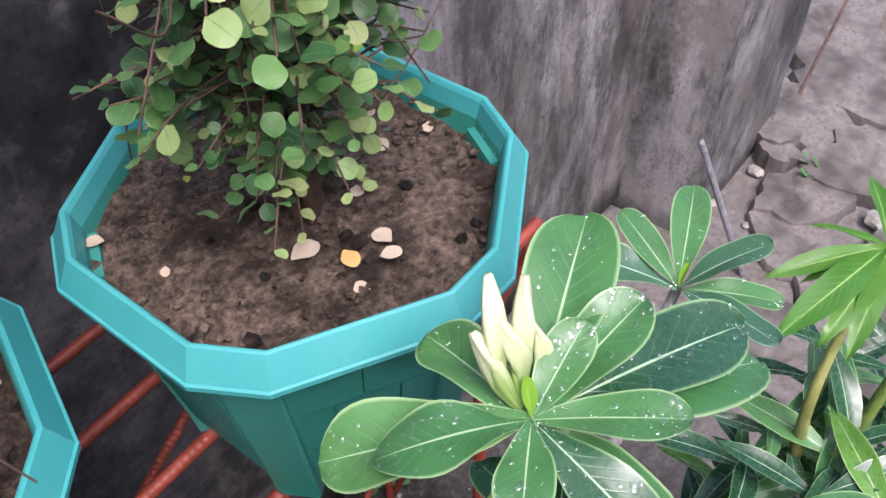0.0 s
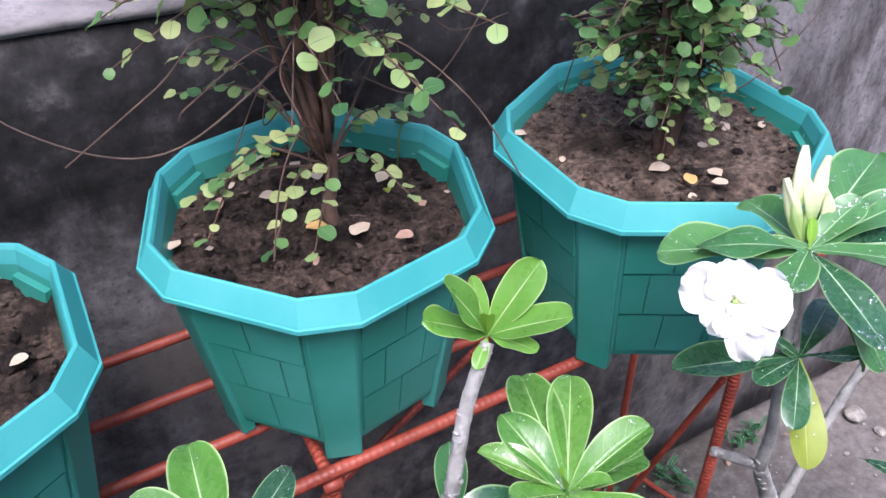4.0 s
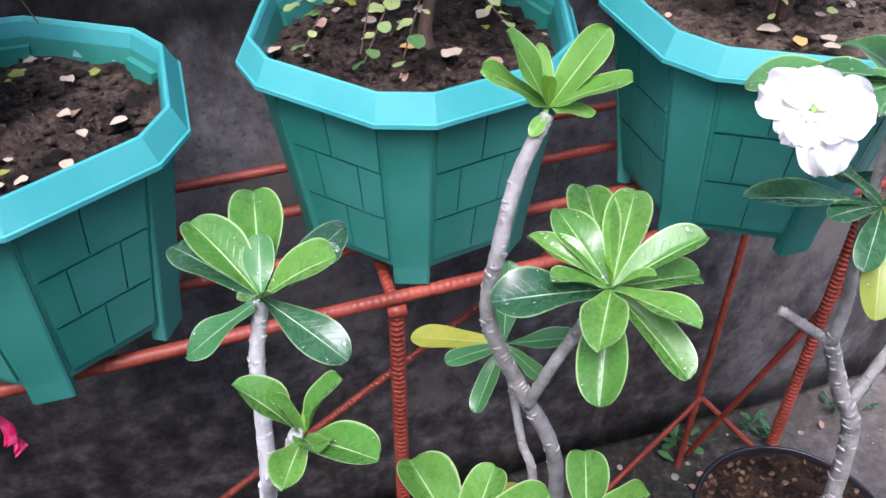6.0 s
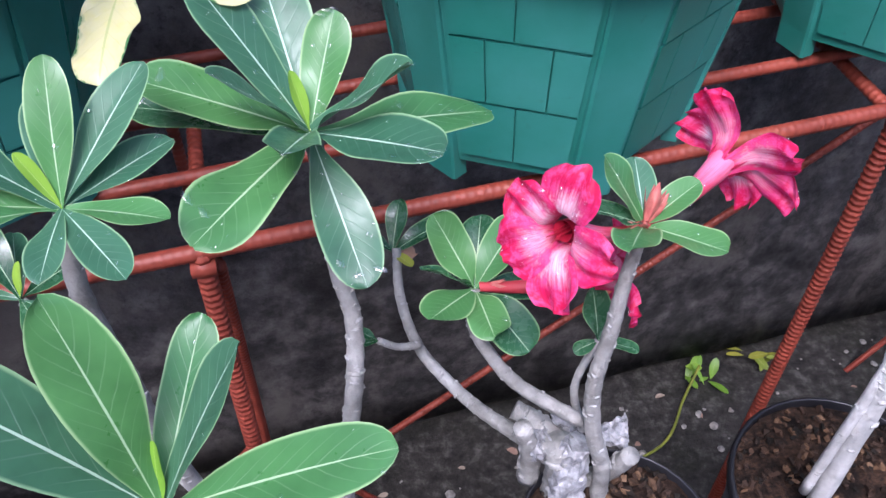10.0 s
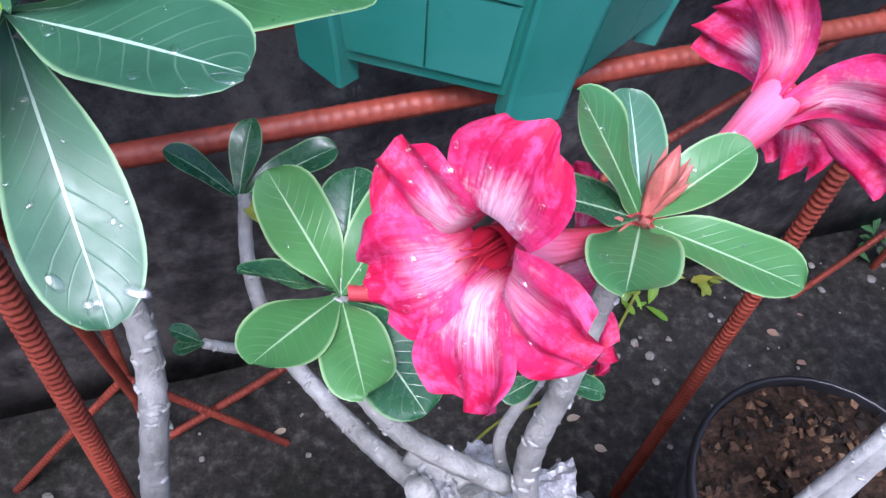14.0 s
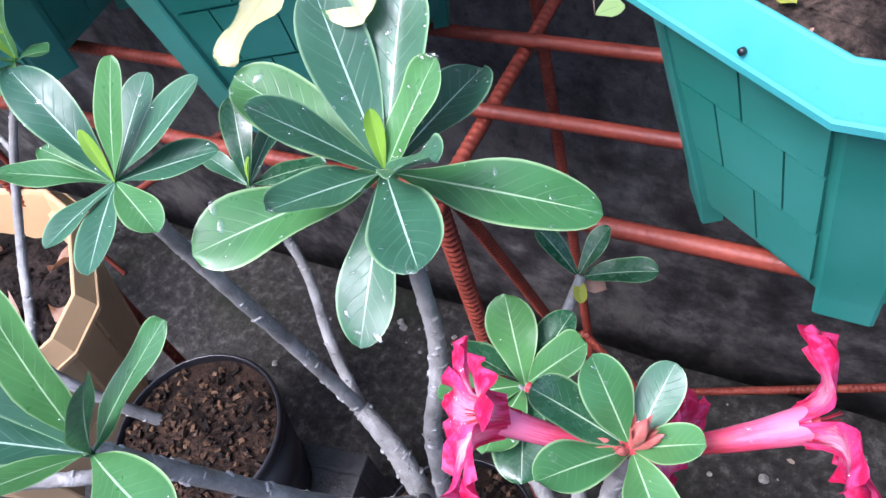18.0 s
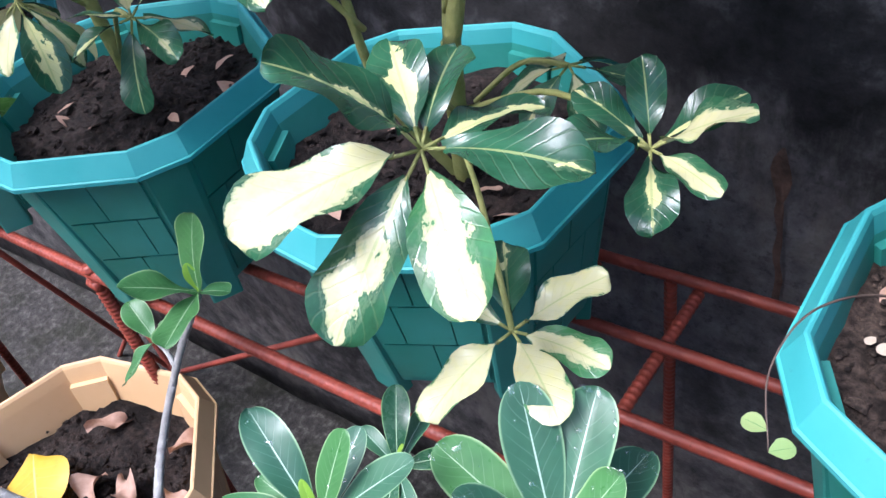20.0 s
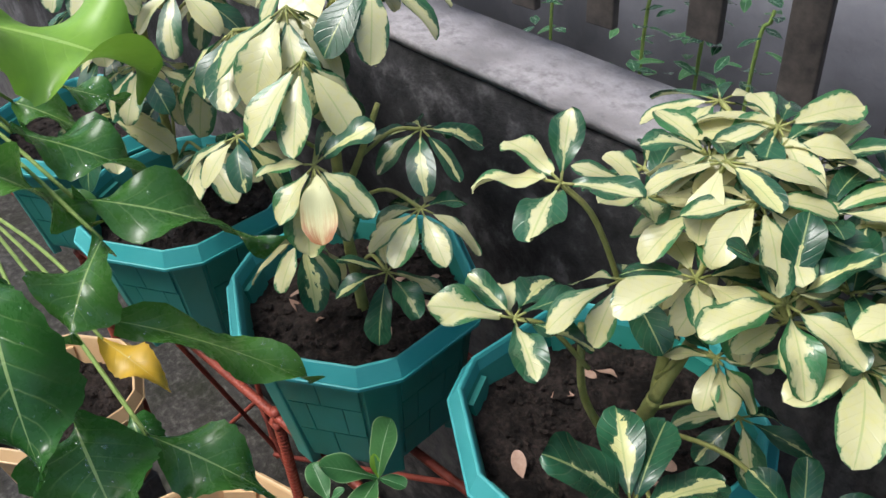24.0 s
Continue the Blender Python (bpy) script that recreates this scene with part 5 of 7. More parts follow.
flower(roseD, D1, (-0.394, 0.181, 0.892), 0.0335, spread((0.84, 0.53, 0.08), 0.0335, ((-0.0074, 0.0304, 0.0015), (-0.0095, 0.015, 0.030), (0.0172, -0.0267, 0.0177), (0.0249, -0.0247, -0.0102), (0.013, -0.0035, -0.026))), 5, (0.84, 0.53, 0.08), wide=0.62)
flower(roseD, (-0.5075, 0.179, 0.830), (-0.447, 0.170, 0.838), 0.031, spread((0.95, -0.12, 0.1), 0.031, ((0.007, -0.031, 0.000), (0.002, -0.012, 0.029), (0.010, 0.014, 0.028), (0.0146, 0.024, 0.008), (0.010, 0.010, -0.027))), 8, (0.95, -0.12, 0.1), wide=0.72)
for i, (dx, dy, dz, w) in enumerate(((0.0045, 0.004, 0.020, 0.0026), (0.010, 0.004, 0.013, 0.0020), (-0.003, -0.006, 0.007, 0.0013), (0.012, 0.006, 0.008, 0.0016))):
    # a pleated bud held by five pointed sepals
    c, d = Vector(D1), Vector((dx, dy, dz))
    ax = d.normalized().to_track_quat("Z", "Y").to_matrix()
    bm = bmesh.new()
    ring_strip(bm, [[c + d * t + ax @ Vector((math.cos(q * math.tau / 15), math.sin(q * math.tau / 15), 0)) * w * s * (1 + 0.22 * math.cos(q * math.tau / 3 + 3 * t)) for q in range(15)] for t, s in ((0.0, 0.3), (0.25, 0.75), (0.5, 1.0), (0.7, 0.85), (0.88, 0.4), (1.0, 0.05))])
    bud = part("flower_bud", bm, M["calyx"], roseD, "salmon-red pointed flower bud")
    for k in range(5):
        m0 = Matrix.Translation(c + d * 0.3) @ ax.to_4x4() @ Matrix.Rotation(k * math.tau / 5 + i, 4, "Z") @ Matrix.Translation((0, w * 0.7, 0)) @ Matrix.Rotation(radians(68), 4, "X")
        part("sepal", leaf_mesh(M["calyx"], d.length * 0.55, w * 1.1, 0.3, -0.25, 0, 0.9, 0.3, 5, 6, k), M["calyx"], bud, m=m0)
for k, (c, d) in enumerate((((-0.4455, 0.1465, 0.8885), (0.12, -0.75, 0.5)), ((-0.4485, 0.1475, 0.892), (-0.5, -0.6, 0.5)))):
    # star of sepals left by a fallen flower, round a dark socket
    q = Vector(d).to_track_quat("Z", "Y").to_matrix().to_4x4()
    bm = bmesh.new()
    bmesh.ops.create_icosphere(bm, subdivisions=2, radius=0.0011)
    star = part("spent_calyx", bm, M["bark"], roseD, "star-shaped red calyx left by a fallen flower", m=Matrix.Translation(c) @ q)
    for j in range(5):
        part("sepal", leaf_mesh(M["calyx"], 0.0088 - 0.002 * k, 0.0036, 0.25, 0.3, 0.02, 0.9, 0.3, 5, 6, j), M["calyx"], star, m=Matrix.Translation(c) @ q @ Matrix.Rotation(j * math.tau / 5 + 0.5 + k, 4, "Z") @ Matrix.Rotation(radians(12), 4, "X"))
round_pot("flower_pot", "small black nursery pot with the pink desert rose", (-0.44, 0.105, 0.69), 0.056, 0.12, "husk", 6)
block_stack(-0.44, 0.105, 0.569)

# many-branched desert rose with the largest leaves
roseE = thing("desert_rose_plant", "branched desert rose with large wet blue-green leaves", "potted plant", ROSE)
branch(roseE, [(-0.6, 0.165, 0.50), (-0.613, 0.165, 0.575), (-0.64, 0.18, 0.625), (-0.667, 0.19, 0.65)], 0.016, 0.0095, seed=40, name="stem")
branch(roseE, [(-0.605, 0.165, 0.55), (-0.588, 0.166, 0.65), (-0.578, 0.172, 0.73), (-0.571, 0.184, 0.772), (-0.569, 0.194, 0.805), (-0.574, 0.203, 0.835), (-0.577, 0.212, 0.905)], 0.0085, 0.006, seed=41)
branch(roseE, [(-0.667, 0.19, 0.648), (-0.676, 0.182, 0.738), (-0.676, 0.172, 0.811), (-0.677, 0.163, 0.88), (-0.668, 0.155, 0.93)], 0.0078, 0.0058, seed=42)
branch(roseE, [(-0.669, 0.192, 0.65), (-0.69, 0.21, 0.69), (-0.705, 0.232, 0.745), (-0.74, 0.249, 0.79)], 0.0065, 0.0045, seed=43)
branch(roseE, [(-0.612, 0.163, 0.60), (-0.62, 0.125, 0.68), (-0.635, 0.09, 0.79), (-0.645, 0.068, 0.868)], 0.0085, 0.0065, seed=44)
E_MATS = ("adenium_blue", "adenium_blue", "adenium")
rosette(roseE, (-0.578, 0.213, 0.908), [(137, 46, 0.080, 0.36), (102, 38, 0.078, 0.40), (61, 48, 0.053, 0.42), (-20, 41, 0.060, 0.40), (84, -5, 0.073, 0.36), (13, -10, 0.090, 0.36), (-44, 16, 0.071, 0.42), (-77, -29, 0.073, 0.36), (-125, 5, 0.084, 0.37), (-103, 30, 0.060, 0.36), (-148, 50, 0.064, 0.34), (-180, 28, 0.074, 0.40), (119, 66, 0.028, "y"), (172, 12, 0.076, "d", 0.34)], E_MATS, 0.37, 45, 0.12, 14, peak=0.68)
rosette(roseE, (-0.668, 0.155, 0.932), [(164, 34, 0.064, 0.34), (81, 57, 0.053, 0.30), (99, 23, 0.048, 0.34), (49, 32, 0.060, 0.32), (-152, 19, 0.048, 0.30), (-59, 2, 0.047, 0.34), (-94, 4, 0.038, 0.34), (-20, 2, 0.040, 0.40), (34, 6, 0.047, 0.34), (150, 62, 0.025, "y"), (-178, 12, 0.04)], ("adenium_blue", "adenium", "adenium_blue"), 0.33, 46, 0.2, 4)
rosette(roseE, (-0.74, 0.249, 0.792), [(121, 43, 0.055), (100, 10, 0.045), (49, -10, 0.05), (-37, -1, 0.045), (-63, -3, 0.04), (171, 13, 0.04), (60, 66, 0.022, "y")], ("adenium_dark", "adenium_blue"), 0.36, 47, 0.25, 2)
rosette(roseE, (-0.645, 0.066, 0.87), [(122, 72, 0.092), (168, 52, 0.10), (69, 34, 0.068, 0.30), (20, 60, 0.078), (-10, 24, 0.088), (75, 70, 0.03, "y"), (-100, 40, 0.075), (-150, 30, 0.08)], ("adenium", "adenium_blue"), 0.29, 48, 0.22, 3)
round_pot("flower_pot", "black plastic nursery pot with the branched desert rose", (-0.605, 0.165, 0.53), 0.062, 0.14, "husk", 7)
block_stack(-0.605, 0.165, 0.389)

# a cut-back stump in a wider pot
round_pot("flower_pot", "black nursery pot of coir with a pruned stump", (-0.86, 0.145, 0.525), 0.078, 0.14, "husk", 8)
block_stack(-0.86, 0.145, 0.384)
stump = thing("pruned_stump", "pruned grey desert rose stump lying over coir mix", "potted plant", ROSE)
branch(stump, [(-0.845, 0.12, 0.512), (-0.852, 0.105, 0.545), (-0.88, 0.07, 0.575), (-0.93, 0.03, 0.60)], 0.011, 0.009, seed=50, name="stem")

# beige pots, the slim desert rose and dead leaves
beige = hex_pot("beige_planter", "beige plastic hexagonal planter holding dark soil and dead leaves", (-1.165, 0.125, 0.345), -12, M["beige"], M["beige"], M["soil_dark"], 21, 0.045, 1.2)
block_stack(-1.165, 0.125, 0.343)
peach = hex_pot("beige_planter", "peach beige plastic planter behind the broad-leaved shrub", (-1.66, 0.1, 0.342), 8, M["beige"], M["beige"], M["soil_dark"], 22, 0.045, 1.0)
block_stack(-1.66, 0.1, 0.340)
roseF = thing("desert_rose_plant", "slim desert rose with a few small rounded leaves", "potted plant", ROSE)
branch(roseF, [(-0.89, 0.145, 0.505), (-0.92, 0.125, 0.58), (-0.95, 0.12, 0.63), (-0.978, 0.15, 0.648), (-1.003, 0.19, 0.68), (-0.996, 0.24, 0.754), (-0.985, 0.278, 0.804)], 0.0085, 0.0045, seed=51, name="stem")
branch(roseF, [(-0.95, 0.12, 0.63), (-1.05, 0.10, 0.63), (-1.084, 0.08, 0.672), (-1.16, 0.04, 0.74)], 0.0068, 0.006, seed=52)
branch(roseF, [(-1.0, 0.235, 0.745), (-1.015, 0.24, 0.75), (-1.032, 0.242, 0.752)], 0.004, 0.0035, seed=53)
rosette(roseF, (-0.985, 0.279, 0.806), [(98, 68, 0.072, 0.5), (-118, 34, 0.066, 0.5), (-64, 4, 0.064, 0.55), (20, 12, 0.035), (150, 70, 0.028, "y")], "adenium", 0.55, 54, 0.25)
rosette(roseF, (-1.032, 0.242, 0.754), [(170, 30, 0.045), (-120, -40, 0.055), (60, 40, 0.024)], "adenium", 0.5, 55, 0.3)


# variegated umbrella shrubs
def umbrella_leaf(plant, joint, hub, n, size, mats, seed, droop=25.0, turn=0.0, span=360.0, lean=(0, 0)):
    """A palmate leaf: stalk from joint to hub and n leaflets fanned round it."""
    r = random.Random(seed)
    joint, hub = Vector(joint), Vector(hub)
    mid = joint.lerp(hub, 0.55) + Vector((0, 0, 0.018 * (hub - joint).length / 0.1))
    stalk = part("leaf_stalk", tube(bmesh.new(), curve_pts([joint, mid, hub], 5), 0.0019, 6), M["scheff_stem"], plant)
    for k in range(n):
        az = turn + span * k / n + jitter(r, 8)
        s = size * r.uniform(0.72, 1.08)
        mat = M[mats[k % len(mats)] if r.random() < 0.75 else r.choice(mats)]
        off = lean[1] * math.cos(radians(az - lean[0]))
        el = -droop + jitter(r, 12) + off
        d = Vector((math.cos(radians(az)), math.sin(radians(az)), 0))
        c = r.uniform(0.3, 0.95)
        me = leaf_mesh(mat, s, s * r.uniform(0.44, 0.56), r.uniform(0.05, 0.3), c, r.uniform(0.03, 0.09), 0.3, 0.58, 5, 8, r.random() * 6, jitter(r, 0.3))
        m0 = aim(hub, az, el + 12, jitter(r, 16))
        stem_l = s * 0.2
        part("leaflet", me, mat, stalk, m=m0 @ Matrix.Translation((0, stem_l, 0)))
        p1 = m0 @ Vector((0, stem_l * 1.1, 0))
        part("leaflet_stalk", tube(bmesh.new(), [hub, p1], 0.0009, 5), M["scheff_stem"], stalk)


def umbrella_fan(plant, joint, hub, leaflets, seed):
    """A palmate leaf whose leaflets are given one by one: azimuth, elevation and reach of the tip, tint."""
    r = random.Random(seed)
    joint, hub = Vector(joint), Vector(hub)
    mid = joint.lerp(hub, 0.55) + Vector((0, 0, 0.018 * (hub - joint).length / 0.1))
    stalk = part("leaf_stalk", tube(bmesh.new(), curve_pts([joint, mid, hub], 5), 0.0019, 6), M["scheff_stem"], plant)
    for az, el, reach, tint in leaflets:
        c, foot = r.uniform(0.25, 0.6), 0.15 * reach
        dy, dz = 1 - 0.12 * c * c, 0.5 * c
        full = (reach - foot * 0.95) / math.hypot(dy, dz)
        drop = math.atan2(full * dz, foot + full * dy)
        m0 = aim(hub, az, el + math.degrees(drop), jitter(r, 12))
        me = leaf_mesh(M[tint], full, reach * r.uniform(0.42, 0.50), r.uniform(0.08, 0.3), c, r.uniform(0.07, 0.15), 0.3, 0.58, 7, 14, r.random() * 6, jitter(r, 0.35), 0.035)
        part("leaflet", me, M[tint], stalk, m=m0 @ Matrix.Translation((0, foot, 0)))
        part("leaflet_stalk", tube(bmesh.new(), [hub, m0 @ Vector((0, foot * 1.15, 0))], 0.0010, 5), M["scheff_stem"], stalk)


CREAM, MIXED, DARK = ("cream", "cream", "margin"), ("margin", "cream", "deep", "margin"), ("deep", "deep", "margin")
UMB = "variegated umbrella shrubs"
shrubP = thing("umbrella_shrub", "variegated umbrella shrub with cream and green leaflets in a teal planter", "shrub", UMB)
T0 = (-0.785, 0.41, 0.905)
fork = (-0.745, 0.38, 1.04)
branch(shrubP, [T0, (-0.77, 0.40, 0.97), fork], 0.011, 0.009, "scheff_stem", 60, "trunk", False)
branch(shrubP, [fork, (-0.72, 0.385, 1.12), (-0.69, 0.40, 1.2)], 0.008, 0.005, "scheff_stem", 61, "branch", False)
branch(shrubP, [fork, (-0.76, 0.42, 1.14), (-0.76, 0.44, 1.22)], 0.007, 0.005, "scheff_stem", 62, "branch", False)
branch(shrubP, [T0, (-0.80, 0.37, 1.0), (-0.79, 0.35, 1.1)], 0.006, 0.004, "scheff_stem", 63, "branch", False)
for i, (joint, hub, n, size, mats, droop, turn, lean) in enumerate((
        ((-0.72, 0.40, 1.16), (-0.701, 0.392, 1.226), 8, 0.048, CREAM, 18, 0, (0, 0)),
        ((-0.73, 0.42, 1.16), (-0.68, 0.456, 1.212), 8, 0.048, MIXED, 22, 10, (0, 0)),
        ((-0.76, 0.38, 1.08), (-0.765, 0.359, 1.15), 7, 0.050, MIXED, 35, 30, (0, 0)),
        ((-0.75, 0.45, 1.2), (-0.79, 0.48, 1.22), 8, 0.046, MIXED, 15, 45, (0, 0)),
        ((-0.73, 0.44, 1.2), (-0.735, 0.46, 1.23), 8, 0.046, MIXED, 10, 15, (0, 0)),
        ((-0.70, 0.43, 1.12), (-0.615, 0.47, 1.16), 7, 0.044, ("margin", "deep", "cream"), 40, 0, (0, 0)),
        ((-0.72, 0.42, 1.08), (-0.65, 0.49, 1.11), 6, 0.050, ("deep", "margin"), 40, 20, (0, 0)),
        ((-0.78, 0.43, 0.96), (-0.71, 0.44, 1.0), 6, 0.050, DARK, 25, 20, (0, 0)),
        ((-0.74, 0.40, 1.17), (-0.73, 0.40, 1.235), 7, 0.048, MIXED, 20, 33, (0, 0)),
        ((-0.74, 0.42, 1.1), (-0.72, 0.40, 1.165), 7, 0.050, CREAM, 38, 12, (0, 0)))):
    umbrella_leaf(shrubP, joint, hub, n, size, mats, 200 + i, droop, turn, 360, lean)
for i, (joint, hub, leaflets) in enumerate((
        ((-0.75, 0.39, 0.97), (-0.690, 0.290, 1.048), ((-123, 49, 0.085, "deep"), (141, 18, 0.070, "deep"), (114, 9, 0.070, "deep"), (75, -13, 0.075, "deep"), (9, 3, 0.085, "deep"), (-87, -34, 0.098, "margin"), (-40, -18, 0.090, "cream"), (-114, -3, 0.095, "margin"))),
        ((-0.76, 0.40, 0.98), (-0.627, 0.388, 1.001), ((-109, 31, 0.066, "deep"), (-172, 34, 0.050, "deep"), (124, 50, 0.048, "deep"), (14, 31, 0.060, "margin"), (50, 20, 0.055, "deep"), (-60, -10, 0.055, "deep"), (-20, 0, 0.050, "margin"))),
        ((-0.76, 0.39, 0.95), (-0.645, 0.281, 0.955), ((129, 12, 0.055, "deep"), (57, 16, 0.055, "margin"), (3, 4, 0.055, "cream"), (-177, 8, 0.046, "margin"), (-105, -19, 0.062, "cream"), (-32, -1, 0.060, "cream"))),
        ((-0.745, 0.38, 1.06), (-0.698, 0.369, 1.122), ((-143, -7, 0.031, "cream"), (-65, -44, 0.034, "cream"), (-30, -40, 0.038, "cream"), (-2, -34, 0.040, "cream"), (80, 0, 0.03, "deep"), (170, 10, 0.034, "deep"), (40, -10, 0.036, "margin"))),
        ((-0.72, 0.385, 1.12), (-0.661, 0.366, 1.191), ((-138, 48, 0.053, "deep"), (111, 47, 0.051, "deep"), (62, 26, 0.053, "deep"), (-111, -6, 0.052, "cream"), (-40, -26, 0.053, "cream"), (2, -19, 0.050, "margin"))),
        ((-0.70, 0.40, 1.14), (-0.6435, 0.4045, 1.177), ((77, 37, 0.056, "deep"), (-38, -35, 0.068, "cream"), (-17, -36, 0.066, "cream"), (120, 50, 0.044, "deep"), (-75, -46, 0.055, "cream"), (10, -8, 0.052, "margin"))),
        ((-0.76, 0.37, 1.10), (-0.799, 0.337, 1.218), ((122, 55, 0.045, "margin"), (-63, 1, 0.062, "margin"), (-160, -18, 0.065, "cream"), (13, 8, 0.054, "margin"), (175, 5, 0.055, "cream"))),
        ((-0.79, 0.36, 1.05), (-0.820, 0.315, 1.108), ((-172, 22, 0.045, "margin"), (-128, 16, 0.060, "cream"), (-29, -2, 0.058, "margin"), (18, -1, 0.060, "deep"), (110, -9, 0.060, "deep"), (150, -12, 0.05, "margin"), (65, 5, 0.056, "deep"))))):
    umbrella_fan(shrubP, joint, hub, leaflets, 240 + i)
crown = random.Random(41)
for i in range(20):
    a, d = i * 2.4, math.sqrt((i + 0.5) / 20)
    hub = Vector((-0.70 + 0.12 * d * math.cos(a), 0.43 + 0.08 * d * math.sin(a), 1.212 - 0.05 * d * d + jitter(crown, 0.022)))
    joint = Vector((-0.725, 0.41, 1.19)).lerp(hub, 0.25) - Vector((0, 0, 0.02))
    umbrella_leaf(shrubP, joint, hub, 7, crown.uniform(0.038, 0.05), (MIXED, CREAM, ("deep", "deep", "margin"))[i % 3], 330 + i, crown.uniform(-25, 25), 31 * i)

shrubQ = thing("umbrella_shrub", "variegated umbrella shrub with drooping cream leaflets and a browned tip", "shrub", UMB)
T1 = (-1.10, 0.36, 0.90)
branch(shrubQ, [T1, (-1.11, 0.36, 1.02), (-1.12, 0.37, 1.14), (-1.15, 0.38, 1.24)], 0.010, 0.006, "scheff_stem", 64, "trunk", False)
branch(shrubQ, [(-1.11, 0.36, 1.04), (-1.08, 0.37, 1.1), (-1.07, 0.39, 1.15)], 0.006, 0.004, "scheff_stem", 65, "branch", False)
for i, (joint, hub, n, size, mats, droop, turn) in enumerate((
        
        ((-1.09, 0.36, 1.05), (-1.0, 0.375, 1.08), 8, 0.052, MIXED, 25, 30), ((-1.12, 0.36, 1.09), (-1.135, 0.283, 1.136), 7, 0.062, ("deep", "margin", "cream"), 35, 20),
        ((-1.08, 0.37, 1.1), (-1.05, 0.42, 1.12), 7, 0.056, DARK, 30, 5), ((-1.13, 0.37, 1.18), (-1.13, 0.35, 1.235), 9, 0.085, CREAM, 48, 15),
        ((-1.15, 0.38, 1.2), (-1.18, 0.42, 1.26), 9, 0.08, CREAM, 40, 30), ((-1.14, 0.38, 1.2), (-1.1, 0.42, 1.25), 8, 0.075, MIXED, 35, 10),
        ((-1.13, 0.37, 1.16), (-1.08, 0.33, 1.21), 8, 0.07, CREAM, 50, 0), ((-1.11, 0.36, 1.0), (-1.09, 0.30, 1.04), 7, 0.06, MIXED, 45, 25), ((-1.14, 0.37, 1.17), (-1.2, 0.33, 1.2), 8, 0.07, MIXED, 45, 12))):
    umbrella_leaf(shrubQ, joint, hub, n, size, mats, 260 + i, droop, turn)
umbrella_fan(shrubQ, (-1.11, 0.36, 1.10), (-1.036, 0.300, 1.143), ((-32, -32, 0.070, "brown_tip"), (49, -48, 0.060, "cream"), (-83, -38, 0.056, "cream"), (-5, -46, 0.068, "margin"), (-58, -60, 0.075, "cream"), (15, -30, 0.065, "margin"), (120, 10, 0.055, "deep"), (70, 22, 0.058, "deep"), (-130, -10, 0.05, "cream")), 300)
umbrella_fan(shrubQ, (-1.10, 0.36, 0.96), (-1.012, 0.340, 1.022), ((-61, -58, 0.068, "deep"), (35, -22, 0.058, "margin"), (90, 18, 0.05, "deep"), (-5, -20, 0.055, "margin"), (-110, -15, 0.052, "deep"), (150, 15, 0.05, "margin"), (-150, 5, 0.05, "deep")), 301)
shrubR = thing("umbrella_shrub", "variegated umbrella shrub half hidden by broad leaves", "shrub", UMB)
branch(shrubR, [(-1.42, 0.315, 0.90), (-1.42, 0.32, 1.1), (-1.41, 0.33, 1.22)], 0.009, 0.005, "scheff_stem", 66, "trunk", False)
for i in range(12):
    r = random.Random(900 + i)
    a = i * 2.4
    hub = (-1.42 + 0.09 * math.cos(a) * r.uniform(0.4, 1), 0.32 + 0.09 * math.sin(a) * r.uniform(0.4, 1), 1.02 + 0.022 * i)
    umbrella_leaf(shrubR, (-1.42, 0.32, 0.97 + 0.02 * i), hub, 8, 0.068, MIXED if i % 3 else CREAM, 280 + i, 35, i * 17)


